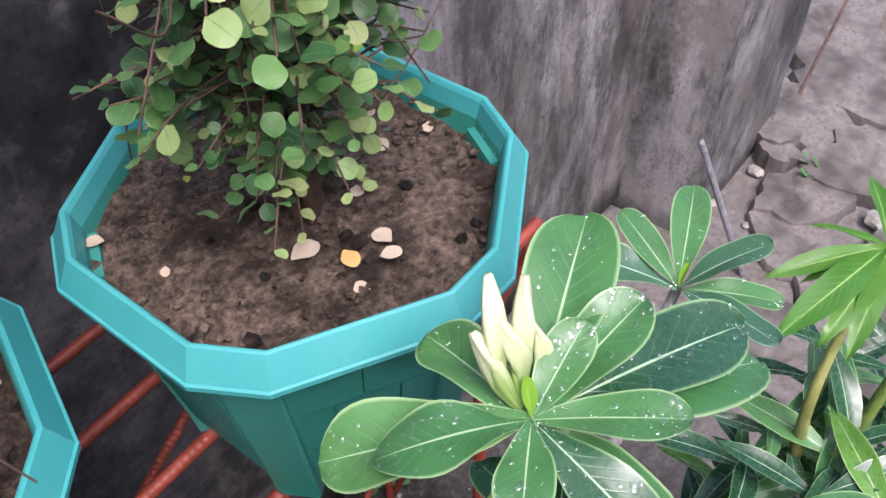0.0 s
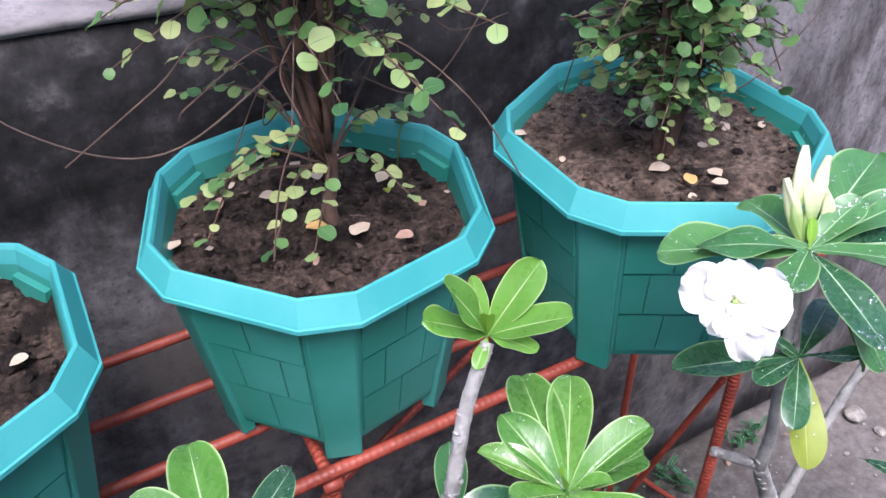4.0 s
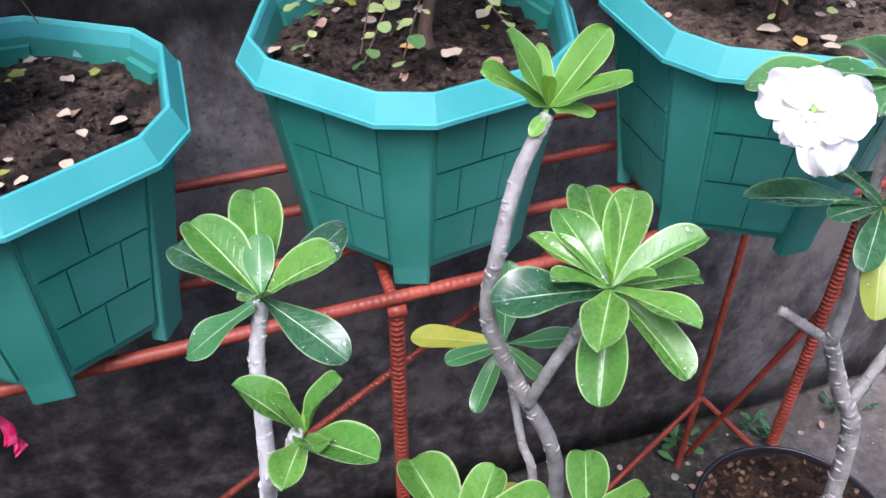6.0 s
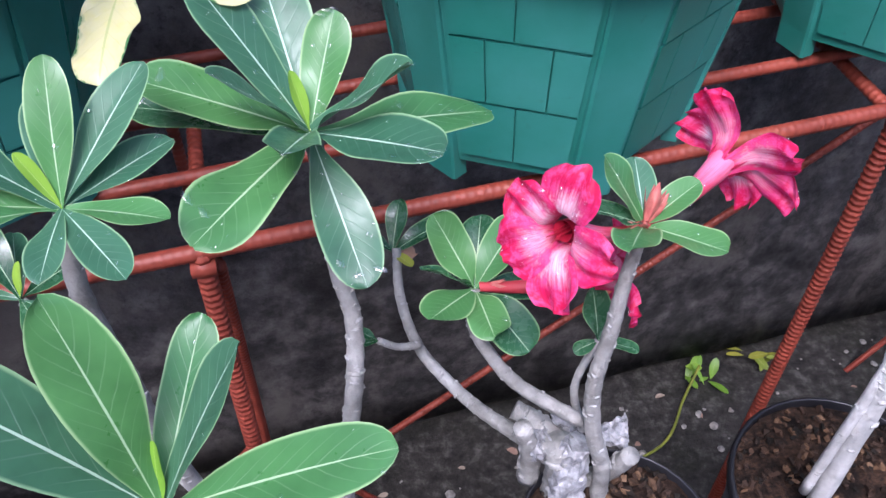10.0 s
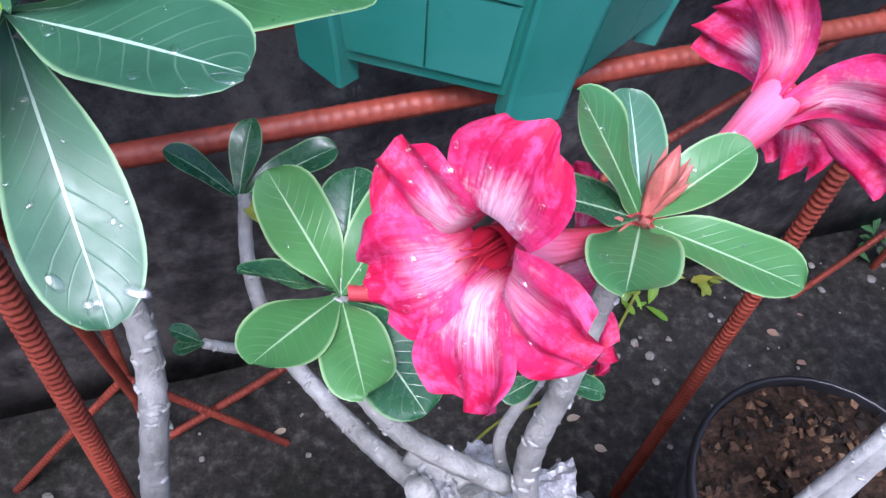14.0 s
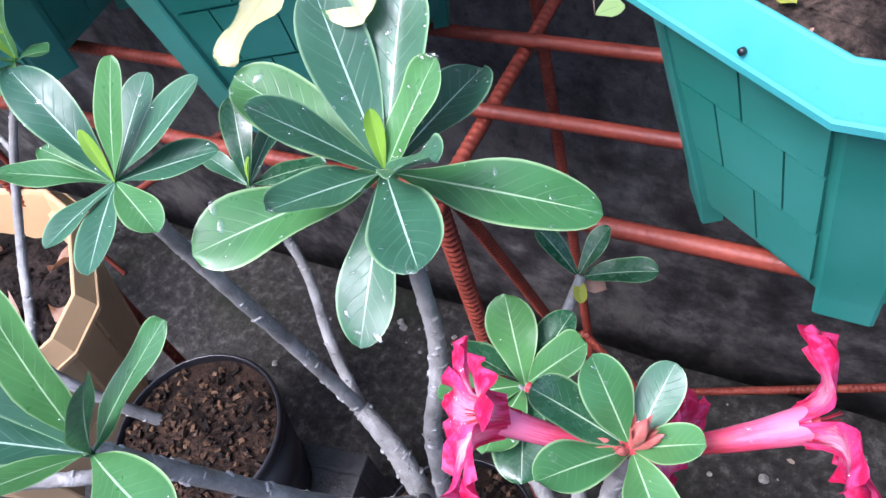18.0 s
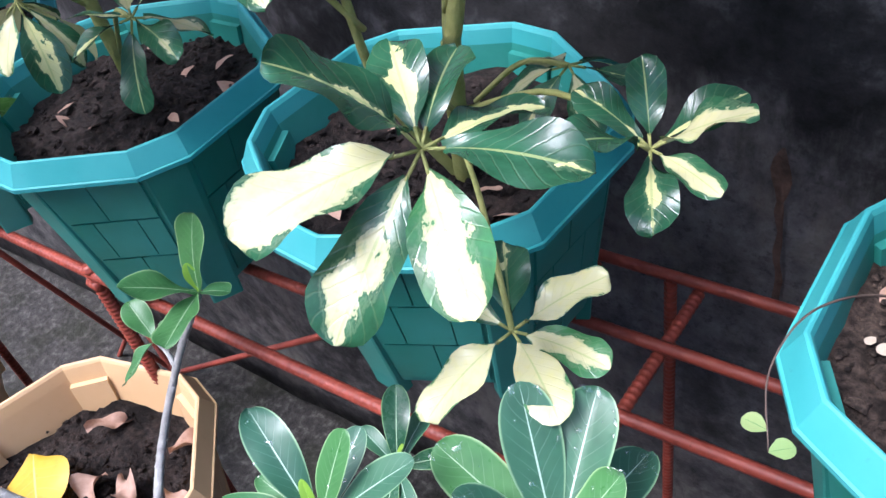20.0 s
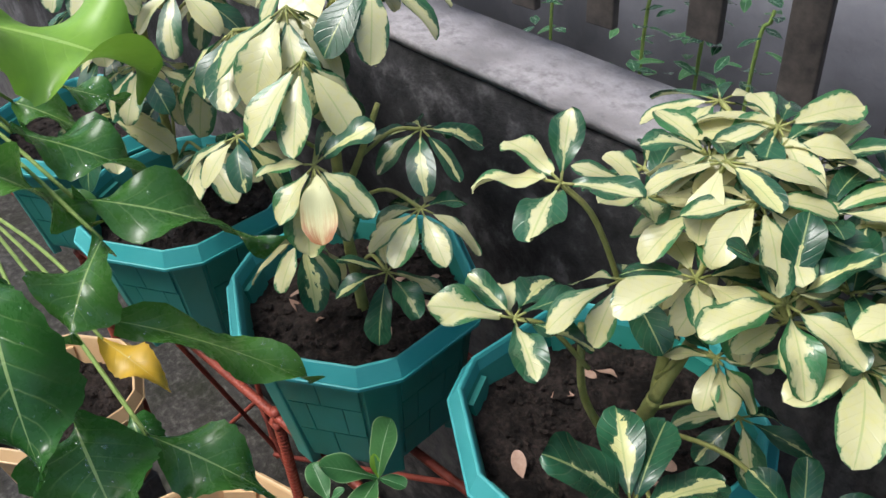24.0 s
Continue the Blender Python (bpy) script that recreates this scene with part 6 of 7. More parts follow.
# small round-leaved bushes
def round_bush(name, label, foot, seed, stems, height, spread, leaves_per, low=0.05, pale=0.2, lean=(0, 0), leaf=1.0, sprigs=(), thick=1.0, roots=1.0, rise=0.0, base_leaf="round_fresh"):
    """Thin brown stems from one foot, wiry twigs and two ranks of small round leaves."""
    r = random.Random(seed)
    foot = Vector(foot)
    bush = thing(name, label, "bush", "round-leaved bushes")
    shapes = {}
    for key in (base_leaf, "round_pale"):
        shapes[key] = [leaf_mesh(M[key], 0.0168 * s * leaf, 0.0158 * s * leaf, 0.12, 0.3, 0.05, 0.2, 0.52, 5, 7, s, 0.0, 0.0, True) for s in (0.52, 0.74, 0.92, 1.14)]
    places = []
    bm_tw = bmesh.new()
    for k in range(stems):
        a = k * 2.4 + jitter(r, 0.4)
        out = spread * r.uniform(0.25, 0.75)
        top = foot + Vector((math.cos(a) * out + lean[0], math.sin(a) * out + lean[1], height * r.uniform(0.75, 1.05)))
        b0 = foot + Vector((math.cos(a), math.sin(a), 0)) * 0.004 + Vector((0, 0, rise * r.uniform(0.6, 1.3)))
        P = curve_pts([b0, b0.lerp(top, 0.3) + Vector((jitter(r, 0.012), jitter(r, 0.012), 0.03)), b0.lerp(top, 0.65) + Vector((jitter(r, 0.015), jitter(r, 0.015), 0.01)), top], 8)
        part("stem", tube(bmesh.new(), P, [0.0017 * thick * (1 - 0.75 * i / (len(P) - 1)) + 0.0007 for i in range(len(P))], 7), M["bark"], bush)
        for j in range(leaves_per):
            t = low + (1 - low) * r.random()
            p = P[int(t * (len(P) - 1))]
            az = r.uniform(0, math.tau)
            el = r.uniform(-0.45, 0.6)
            ln = r.uniform(0.25, 1.0) * spread * (0.55 if t < 0.18 else 0.8)
            d = Vector((math.cos(az) * math.cos(el), math.sin(az) * math.cos(el), math.sin(el)))
            q = p + d * ln
            m1 = p.lerp(q, 0.5) + Vector((0, 0, 0.01))
            tp = curve_pts([p, m1, q], 4)
            tube(bm_tw, tp, [0.0011, 0.001, 0.0009, 0.0009, 0.0008, 0.0008, 0.0007, 0.0006, 0.0005], 4, False)
            nl = max(3, int(ln / 0.011))
            for i in range(nl):
                c = tp[min(len(tp) - 1, int((0.25 + 0.75 * (i + 1) / nl) * (len(tp) - 1)))]
                places.append((c, math.degrees(az) + (55 if i % 2 else -55) + jitter(r, 35), math.degrees(el) * 0.3 + r.uniform(-45, 30), jitter(r, 45), "round_pale" if r.random() < pale + (0.12 if c.z < foot.z + 0.12 else 0) else base_leaf, r.randrange(4)))
    for a, b, c, n in sprigs:
        P = curve_pts([a, b, c], 6)
        tube(bm_tw, P, [0.0013 - 0.0007 * i / (len(P) - 1) for i in range(len(P))], 5, False)
        d = Vector(c) - Vector(b)
        az = math.degrees(math.atan2(d.y, d.x))
        for i in range(n):
            u = P[int((0.3 + 0.7 * (i + 1) / n) * (len(P) - 1))]
            places.append((u, az + (60 if i % 2 else -60) * (i < n - 1) + jitter(r, 20), jitter(r, 20), jitter(r, 25), "round_pale" if r.random() < pale + 0.15 else base_leaf, r.choice((0, 1, 1, 2))))
    for i in range(int(stems * 1.5)):
        # bare wiry runners that curl out of the crown
        p = foot + Vector((jitter(r, 0.02), jitter(r, 0.02), r.uniform(0.06, 0.2)))
        az = r.uniform(0, math.tau)
        d = Vector((math.cos(az), math.sin(az), 0)) * spread * r.uniform(0.5, 1.1)
        tube(bm_tw, curve_pts([p, p + d * 0.35 + Vector((0, 0, 0.04)), p + d * 0.7 + Vector((jitter(r, 0.02), jitter(r, 0.02), 0.02)), p + d + Vector((0, 0, jitter(r, 0.06)))], 6), 0.0006, 4, False)
    tagged(part("twig_tangle", bm_tw, M["bark"], bush), kind="stuff")
    places.sort(key=lambda e: e[0].z)
    rest = {base_leaf: bmesh.new(), "round_pale": bmesh.new()}
    for i, (c, az, el, roll, key, s) in enumerate(places):
        m0 = aim(c, az, el, roll)
        if i < 300:
            part("leaf", shapes[key][s], M[key], bush, m=m0)
        else:
            n0 = len(rest[key].verts)
            rest[key].from_mesh(shapes[key][s])
            rest[key].verts.ensure_lookup_table()
            for v in rest[key].verts[n0:]:
                v.co = m0 @ v.co
    for key, bm in rest.items():
        if bm.verts:
            ob = part("foliage", bm, M[key], bush)
            tagged(ob, kind="stuff")
        else:
            bm.free()
    # roots running over the soil
    for k in range(int(6 * roots)):
        a = k * 1.05 / roots + jitter(r, 0.3)
        ln = r.uniform(0.035, 0.065) * roots
        P = curve_pts([foot + Vector((0, 0, 0.012)), foot + Vector((math.cos(a) * ln * 0.5, math.sin(a) * ln * 0.5, 0.003)), foot + Vector((math.cos(a + 0.3) * ln, math.sin(a + 0.3) * ln, -0.006))], 5)
        part("root", tube(bmesh.new(), P, [0.0034 * roots * (1 - 0.6 * i / (len(P) - 1)) for i in range(len(P))], 6), M["root"], bush)
    return bush


round_bush("round_leaved_bush", "dense bush of small round green leaves in a teal planter", (0.193, 0.41, 0.935), 3, 12, 0.62, 0.115, 76, 0.13, 0.22, (0, 0), 0.76, (((0.19, 0.41, 1.0), (0.18, 0.395, 1.0), (0.172, 0.385, 0.965), 7), ((0.195, 0.405, 0.99), (0.21, 0.395, 0.99), (0.222, 0.39, 0.96), 7), ((0.19, 0.41, 1.06), (0.15, 0.42, 1.08), (0.10, 0.44, 1.07), 6)), 1.9)
K = Vector((-0.087, 0.452, 0.985))
round_bush("round_leaved_bush", "open wiry bush of small round pale green leaves", (-0.085, 0.455, 0.922), 4, 12, 0.55, 0.16, 19, 0.20, 0.40, (-0.03, 0.0), 0.90, (
    (K, (-0.058, 0.455, 0.985), (-0.037, 0.412, 0.968), 9), (K, (-0.113, 0.445, 0.985), (-0.143, 0.422, 0.942), 9), (K, (-0.147, 0.451, 0.995), (-0.19, 0.483, 0.962), 11),
    (K, (-0.047, 0.481, 1.005), (-0.005, 0.483, 0.992), 9), (K, (0.0, 0.50, 1.09), (0.042, 0.475, 1.14), 10), (K, (-0.125, 0.505, 1.03), (-0.176, 0.54, 1.022), 13), (K, (-0.13, 0.51, 1.05), (-0.17, 0.53, 1.055), 13),
    (K, (-0.14, 0.47, 1.0), (-0.184, 0.452, 0.945), 9), (K, (-0.12, 0.43, 1.03), (-0.17, 0.44, 1.0), 11), (K, (-0.10, 0.41, 1.0), (-0.12, 0.39, 0.955), 7)), 1.3, 1.3, 0.075)
round_bush("round_leaved_bush", "round-leaved bush with bare spreading roots in a planter", (-0.412, 0.408, 0.916), 6, 15, 0.66, 0.064, 88, 0.09, 0.17, (-0.15, 0.03), 0.78, (
    ((-0.49, 0.43, 1.22), (-0.54, 0.45, 1.26), (-0.60, 0.47, 1.25), 5), ((-0.49, 0.43, 1.18), (-0.55, 0.43, 1.19), (-0.585, 0.42, 1.165), 7), ((-0.50, 0.43, 1.30), (-0.56, 0.45, 1.36), (-0.62, 0.48, 1.37), 5), ((-0.47, 0.42, 1.12), (-0.51, 0.41, 1.13), (-0.54, 0.40, 1.10), 6)), 3.0, 1.6, 0.0, "round")
branch(bpy.data.objects["round_leaved_bush.001"], [(-0.078, 0.440, 0.912), (-0.090, 0.449, 0.945), (-0.083, 0.455, 0.985), (-0.094, 0.455, 1.04), (-0.10, 0.46, 1.2)], 0.0105, 0.004, "bark", 80, "trunk", False)

# broad-leaved shrub that overhangs the beige pots
shrubS = thing("broad_leaved_shrub", "shrub with broad wavy rain-wet leaves and one yellow leaf", "shrub")
branch(shrubS, [(-1.62, 0.1, 0.51), (-1.42, 0.07, 0.85), (-1.28, 0.08, 1.1), (-1.2, 0.06, 1.3)], 0.009, 0.005, "green_stem", 70, "stem", False)
for i, (x, y, z, az, el, ln, w, kind) in enumerate((
        (-0.9706, 0.0909, 1.3511, 48, -18, 0.093, 0.072, 'young'),
        (-1.0317, 0.1183, 1.2026, 57, -23, 0.139, 0.050, 'mango'),
        (-1.0368, 0.0735, 1.2432, 72, -48, 0.079, 0.052, 'mango'),
        (-1.0938, 0.108, 1.2312, 49, -23, 0.095, 0.046, 'mango'),
        (-0.9976, 0.1185, 1.1857, -49, -18, 0.073, 0.046, 'mango'),
        (-0.97, 0.1029, 1.1429, 55, -31, 0.141, 0.042, 'mango'),
        (-1.0133, 0.0975, 1.099, 14, -11, 0.066, 0.026, 'yellow'),
        (-0.9424, 0.0455, 1.2343, -20, -40, 0.116, 0.060, 'mango'),
        (-0.9083, 0.05, 1.1396, -9, -27, 0.075, 0.058, 'mango'),
        (-0.9081, 0.0836, 1.0997, 34, -24, 0.090, 0.044, 'mango'),
        (-0.9784, 0.0899, 1.0575, -13, -24, 0.04, 0.03, 'mango'),
        (-1.118, 0.138, 1.2475, 67, -24, 0.06, 0.035, 'mango'),
        (-1.252, 0.139, 1.151, 52, -23, 0.116, 0.058, 'mango'),
        (-1.3, 0.149, 1.163, 46, -29, 0.088, 0.044, 'mango'),
        )):
    me = leaf_mesh(M[kind], ln, w * 1.15, 0.12, 0.45, 0.30, 0.9, 0.42, 13, 28, i * 1.3, 0.5, 0.06)
    ob = part("leaf", me, M[kind], shrubS, "yellow dying leaf" if kind == "yellow" else "", m=aim((x, y, z), az, el + 8, 10))
    droplets(ob, 42 if kind == "mango" else 5, random.Random(i), 0.0004, 0.0022)
    s = Vector((-1.28, 0.08, 1.1)).lerp(Vector((-1.2, 0.06, 1.28)), 0.0 if z < 1.15 else 0.9)
    part("leaf_stalk", tube(bmesh.new(), curve_pts([s, s.lerp(Vector((x, y, z)), 0.6) + Vector((0, 0, 0.015)), (x, y, z)], 5), 0.0016, 6), M["green_stem"], shrubS)

# low growth past the rack's end
weed = thing("ribbed_shrub", "shrub with ribbed lime-green leaves above dark and yellowing ones", "shrub")
r = random.Random(31)
part("stem", tube(bmesh.new(), curve_pts([(0.50, 0.12, 0.0), (0.49, 0.135, 0.5), (0.462, 0.148, 0.70), (0.50, 0.155, 0.77), (0.545, 0.158, 0.815)], 6), [0.0075 - 0.0002 * i for i in range(25)], 8), M["scheff_stem"], weed)
for hub, tips in (((0.545, 0.158, 0.815), ((0.540, 0.213, 0.805), (0.465, 0.213, 0.80), (0.485, 0.192, 0.795), (0.415, 0.178, 0.80), (0.450, 0.173, 0.795), (0.445, 0.152, 0.79), (0.452, 0.135, 0.785), (0.50, 0.10, 0.80), (0.60, 0.11, 0.81), (0.61, 0.20, 0.82))), ((0.62, 0.10, 0.84), ((0.56, 0.15, 0.85), (0.54, 0.10, 0.83), (0.56, 0.05, 0.83), (0.64, 0.02, 0.84), (0.70, 0.07, 0.83), (0.69, 0.15, 0.84)))):
    # fans of pleated leaves that droop from a shoot tip
    hub = Vector(hub)
    for i, tip in enumerate(tips):
        v = Vector(tip) - hub
        az, el = math.degrees(math.atan2(v.y, v.x)), math.degrees(math.asin(v.z / v.length))
        me = leaf_mesh(M["ribbed"], v.length * 1.04, v.length * r.uniform(0.17, 0.22), 0.35, 0.35, 0.10, 0.9, 0.5, 7, 16, i, jitter(r, 0.25), 0.05)
        part("leaf", me, M["ribbed"], weed, "pleated lime-green leaf", m=aim(hub, az, el + 10, jitter(r, 20)))
part("stem", tube(bmesh.new(), curve_pts([(0.53, 0.12, 0.0), (0.58, 0.11, 0.6), (0.62, 0.10, 0.84)], 6), 0.006, 7), M["green_stem"], weed)
lance = {k: [leaf_mesh(M[k], 0.085 * s, 0.021 * s, 0.28, c, 0.05, 0.9, 0.45, 5, 10, s, 0.15) for s, c in ((0.7, 0.2), (0.9, 0.45), (1.1, 0.3), (1.25, 0.55))] for k in ("adenium_dark", "adenium", "yellowing", "lime")}
for k in range(30):
    # crowded leafy shoots below
    hx, hy, hz = r.uniform(0.39, 0.66), r.uniform(-0.02, 0.20), r.uniform(0.44, 0.68)
    part("stem", tube(bmesh.new(), curve_pts([(0.52 + jitter(r, 0.03), 0.1 + jitter(r, 0.03), 0.0), ((0.52 + hx) / 2, (0.1 + hy) / 2, hz * 0.6), (hx, hy, hz)], 5), [0.004 - 0.0002 * i for i in range(11)], 6), M["green_stem"], weed)
    for i in range(9):
        mat = "yellowing" if r.random() < 0.05 else "lime" if r.random() < 0.14 else "adenium" if r.random() < 0.35 else "adenium_dark"
        part("leaf", r.choice(lance[mat]), M[mat], weed, m=aim((hx, hy, hz - 0.010 * i), i * 137 + 40 * k, r.uniform(15, 55) - 5 * i, jitter(r, 25)))


# ---- small things ----
def fallen(name, label, mat, x, y, z, size, seed, ratio=0.8, curl=0.25, category="fallen leaf", tilt=12, group="fallen leaves"):
    r = random.Random(seed)
    me = leaf_mesh(M[mat], size, size * ratio, r.uniform(0.0, 0.3), r.uniform(0, curl), r.uniform(0.0, 0.08), 0.3 if mat != "yellow" else 0.9, 0.5, 5, 7, seed)
    ob = solo(name, me, M[mat], label, category, group)
    ob.matrix_basis = Matrix.Translation((x, y, z)) @ pose(0, 0, 0, jitter(r, tilt), jitter(r, tilt), r.uniform(0, 360))
    return ob


SOIL_Z = 0.750 + 0.008 + 0.187 - 0.026
rnd = random.Random(12)
for k, ((x, y), turn) in enumerate(POTS[:3]):
    for i in range((9, 14, 34)[k]):
        a, d = rnd.uniform(0, math.tau), 0.108 * math.sqrt(rnd.uniform(0.08, 1))
        px, py = x + d * math.cos(a), y + d * math.sin(a)
        pale = rnd.random() < 0.75
        fallen("fallen_petal" if pale else "fallen_leaf", "pale dried round leaf lying on brown soil" if pale else "yellowed round leaf lying on brown soil", "petal_dry" if pale else "yellowing", px, py, SOIL_Z + (0.009 if k == 0 else 0.002) + 0.02 * (x + 0.4) + 0.008 + 0.004 * (1 - d / 0.11), rnd.uniform(0.006, 0.014), i + 50 * k)
    for i in range(10):
        a, d = rnd.uniform(0, math.tau), 0.11 * math.sqrt(rnd.random())
        fallen("dead_leaf", "dark crumbled dead leaf on planter soil", "dry" if i % 2 else "soil_dark", x + d * math.cos(a), y + d * math.sin(a), SOIL_Z + 0.02 * (x + 0.4) + 0.007, rnd.uniform(0.008, 0.016), 700 + i + 20 * k, 0.6, 0.9, tilt=30)
for k, ((x, y), turn) in enumerate(POTS[3:6]):
    for i in range(9):
        a, d = rnd.uniform(0, math.tau), 0.1 * math.sqrt(rnd.random())
        fallen("dead_leaf", "curled brown dead leaf on dark planter soil", "dry", x + d * math.cos(a), y + d * math.sin(a), SOIL_Z - 0.004 + 0.02 * (x + 0.4) + 0.009, rnd.uniform(0.014, 0.03), 800 + i + 20 * k, 0.5, 0.9, tilt=25)

# the larger fallen leaves that lie singly in the first two planters
for i, (x, y, size, mat) in enumerate(((0.160, 0.384, 0.019, "petal_dry"), (0.184, 0.367, 0.014, "fallen_gold"), (0.194, 0.348, 0.013, "petal_dry"), (0.206, 0.351, 0.015, "petal_dry"), (0.099, 0.478, 0.012, "petal_dry"), (0.245, 0.452, 0.017, "round"), (0.226, 0.40, 0.011, "petal_dry"), (-0.096, 0.437, 0.017, "fallen_gold"), (-0.066, 0.425, 0.018, "petal_dry"), (-0.04, 0.475, 0.015, "petal_dry"), (-0.055, 0.40, 0.014, "dry"))):
    fallen("fallen_leaf", "dried pale round leaf lying singly on the soil", mat, x, y, SOIL_Z + (0.023 if i < 7 else 0.016) + 0.02 * (x + 0.4), size, 480 + i, 0.78, 0.12, tilt=6)

# leaves in the beige planter
BZ = 0.345 + (0.187 - 0.045) * 1.2
solo("yellow_leaf", leaf_mesh(M["yellow"], 0.10, 0.085, 0.06, 0.12, 0.05, 0.9, 0.45, 9, 14, 5), M["yellow"], "large bright yellow fallen leaf on dark soil", "fallen leaf", "fallen leaves", m=aim((-1.245, 0.125, BZ + 0.034), -28, 3, 6))
for i, (dx, dy, s) in enumerate(((0.045, 0.085, 0.06), (0.06, 0.02, 0.055), (-0.01, -0.03, 0.07), (0.05, -0.03, 0.06), (0.08, 0.055, 0.045), (-0.07, 0.05, 0.05), (0.03, -0.08, 0.075), (-0.05, -0.06, 0.07), (0.0, 0.03, 0.05))):
    me = leaf_mesh(M["dry"], s, s * 0.62, 0.5, 0.9, 0.28, 0.9, 0.5, 9, 14, i * 2.1, 0.9, 0.06)
    ob = solo("dead_leaf", me, M["dry"], "crisp curled brown leaf in the beige planter", "fallen leaf", "fallen leaves")
    ob.matrix_basis = Matrix.Translation((-1.16 + dx, 0.13 + dy, BZ + 0.024)) @ pose(0, 0, 0, jitter(rnd, 25), jitter(rnd, 25), 67 * i)

# debris on the yard
stones = []
for k in range(5):
    bm = bmesh.new()
    bmesh.ops.create_icosphere(bm, subdivisions=2, radius=0.01)
    for v in bm.verts:
        v.co *= 1 + 0.5 * noise.noise(v.co * 90 + Vector((k * 7, 0, 0)))
        v.co.z *= 0.6
    stones.append(mesh_from(bm, M["stone"], False, "pebble"))
for i in range(130):
    x = rnd.uniform(-1.2, 1.0)
    p = along(x, abs(rnd.gauss(0.0, 0.16)) + 0.02)
    s = 0.15 + 0.55 * rnd.random() ** 3
    ob = solo("pebble", stones[i % 5], M["stone"], "small grey pebble on the damp yard", "pebble", "pebbles")
    ob.matrix_basis = Matrix.Translation((p.x, p.y, 0.004 + 0.012 * noise.noise(Vector((p.x, p.y, 0)) * 2.5))) @ pose(0, 0, 0, 0, 0, rnd.uniform(0, 360)) @ Matrix.Diagonal((s, s, s, 1))
for i in range(18):
    x = rnd.uniform(-0.9, 0.9)
    p = along(x, abs(rnd.gauss(0.0, 0.12)) + 0.02)
    fallen("dead_leaf", "brown dead leaf lying on the damp yard", "dry" if i % 3 else "petal_dry", p.x, p.y, 0.012, rnd.uniform(0.008, 0.020), 300 + i, 0.6, 0.7, tilt=18)
# a dry runner on the ground and grass tufts by the wall
solo("dry_runner", tube(bmesh.new(), curve_pts([along(-0.02, 0.03, 0.05), along(-0.06, 0.07, 0.035), along(-0.12, 0.13, 0.02), along(-0.25, 0.15, 0.012), along(-0.33, 0.19, 0.012)], 8), 0.0022, 6), M["yellowing"], "dry yellow runner lying on the ground", "dry stalk")
for k, (x, off, n, kind) in enumerate(((0.42, 0.03, 16, "adenium"), (0.55, 0.05, 18, "adenium_dark"), (-0.02, 0.03, 10, "young"), (0.1, 0.02, 8, "yellowing"), (0.75, 0.04, 16, "adenium_dark"), (1.55, 0.3, 20, "adenium"))):
    tuft = thing("weed_tuft", "small green weed rooted at the foot of the wall", "weed", "weeds at the wall")
    for i in range(n):
        me = leaf_mesh(M[kind], rnd.uniform(0.02, 0.045), rnd.uniform(0.006, 0.016), 0.1, 0.5, 0.02, 0.3, 0.55, 3, 5, i)
        q = along(x + jitter(rnd, 0.03), off + jitter(rnd, 0.02), 0.005 + rnd.random() * 0.03)
        part("leaf", me, M[kind], tuft, m=aim(q, rnd.uniform(0, 360), rnd.uniform(10, 70)))

# broken concrete past the wall's end: flat cracked slabs
def slab(r, radius, thick):
    """A flat piece with a broken outline and rough edges."""
    bm = bmesh.new()
    n = 22
    k0 = r.uniform(0, 50)
    rings = []
    for f, z in ((1.06, -0.02), (1.0, thick * 0.6), (0.96, thick), (0.7, thick), (0.35, thick)):
        ring = []
        for k in range(n):
            a = k * math.tau / n
            rr2 = radius * f * (1 + 0.42 * noise.noise(Vector((math.cos(a) * 1.3, math.sin(a) * 1.3, k0))) + 0.16 * noise.noise(Vector((math.cos(a) * 5, math.sin(a) * 5, k0))))
            ring.append(Vector((rr2 * math.cos(a) * 1.25, rr2 * math.sin(a) * 0.85, z + 0.006 * noise.noise(Vector((math.cos(a) * f * 4, math.sin(a) * f * 4, k0 + 3))))))
        rings.append(ring)
    vs = ring_strip(bm, rings)
    bm.faces.new(vs[-1])
    return bm


rub = random.Random(64)
for i, (x, y, s, th) in enumerate(((1.50, 0.45, 0.10, 0.03), (1.66, 0.36, 0.13, 0.04), (1.72, 0.58, 0.10, 0.05), (1.92, 0.52, 0.14, 0.035), (2.1, 0.66, 0.16, 0.04), (1.62, 0.60, 0.05, 0.06), (1.86, 0.3, 0.15, 0.03), (2.15, 0.4, 0.18, 0.03), (1.34, 0.40, 0.09, 0.02), (1.30, 0.25, 0.12, 0.025), (1.48, 0.2, 0.12, 0.02), (2.35, 0.75, 0.2, 0.04), (1.56, 0.55, 0.04, 0.05), (1.78, 0.68, 0.06, 0.05), (1.12, 0.33, 0.09, 0.018), (1.1, 0.12, 0.11, 0.02), (1.7, 0.1, 0.16, 0.03))):
    solo("concrete_rubble", slab(rub, s, th), M["rubble"], "broken flat piece of pale concrete on the ground", "rubble", "rubble", m=pose(x, y, 0, jitter(rub, 5), jitter(rub, 5), rub.uniform(0, 360)), smooth=False)
for i in range(40):
    s = 0.6 + 2.2 * rnd.random() ** 2
    ob = solo("rubble_stone", stones[i % 5], M["stone"], "loose stone among broken concrete", "stone", "loose stones")
    ob.matrix_basis = pose(rnd.uniform(0.9, 2.1), rnd.uniform(-0.1, 0.7), 0.006 * s, 0, 0, rnd.uniform(0, 360)) @ Matrix.Diagonal((s, s, s, 1))
solo("steel_rod", rebar((1.175, 0.583, 0.30), (1.215, 0.447, 0.004), 0.0065, 1.06), M["rodm"], "bare grey steel rod leaning on the pillar", "steel rod")
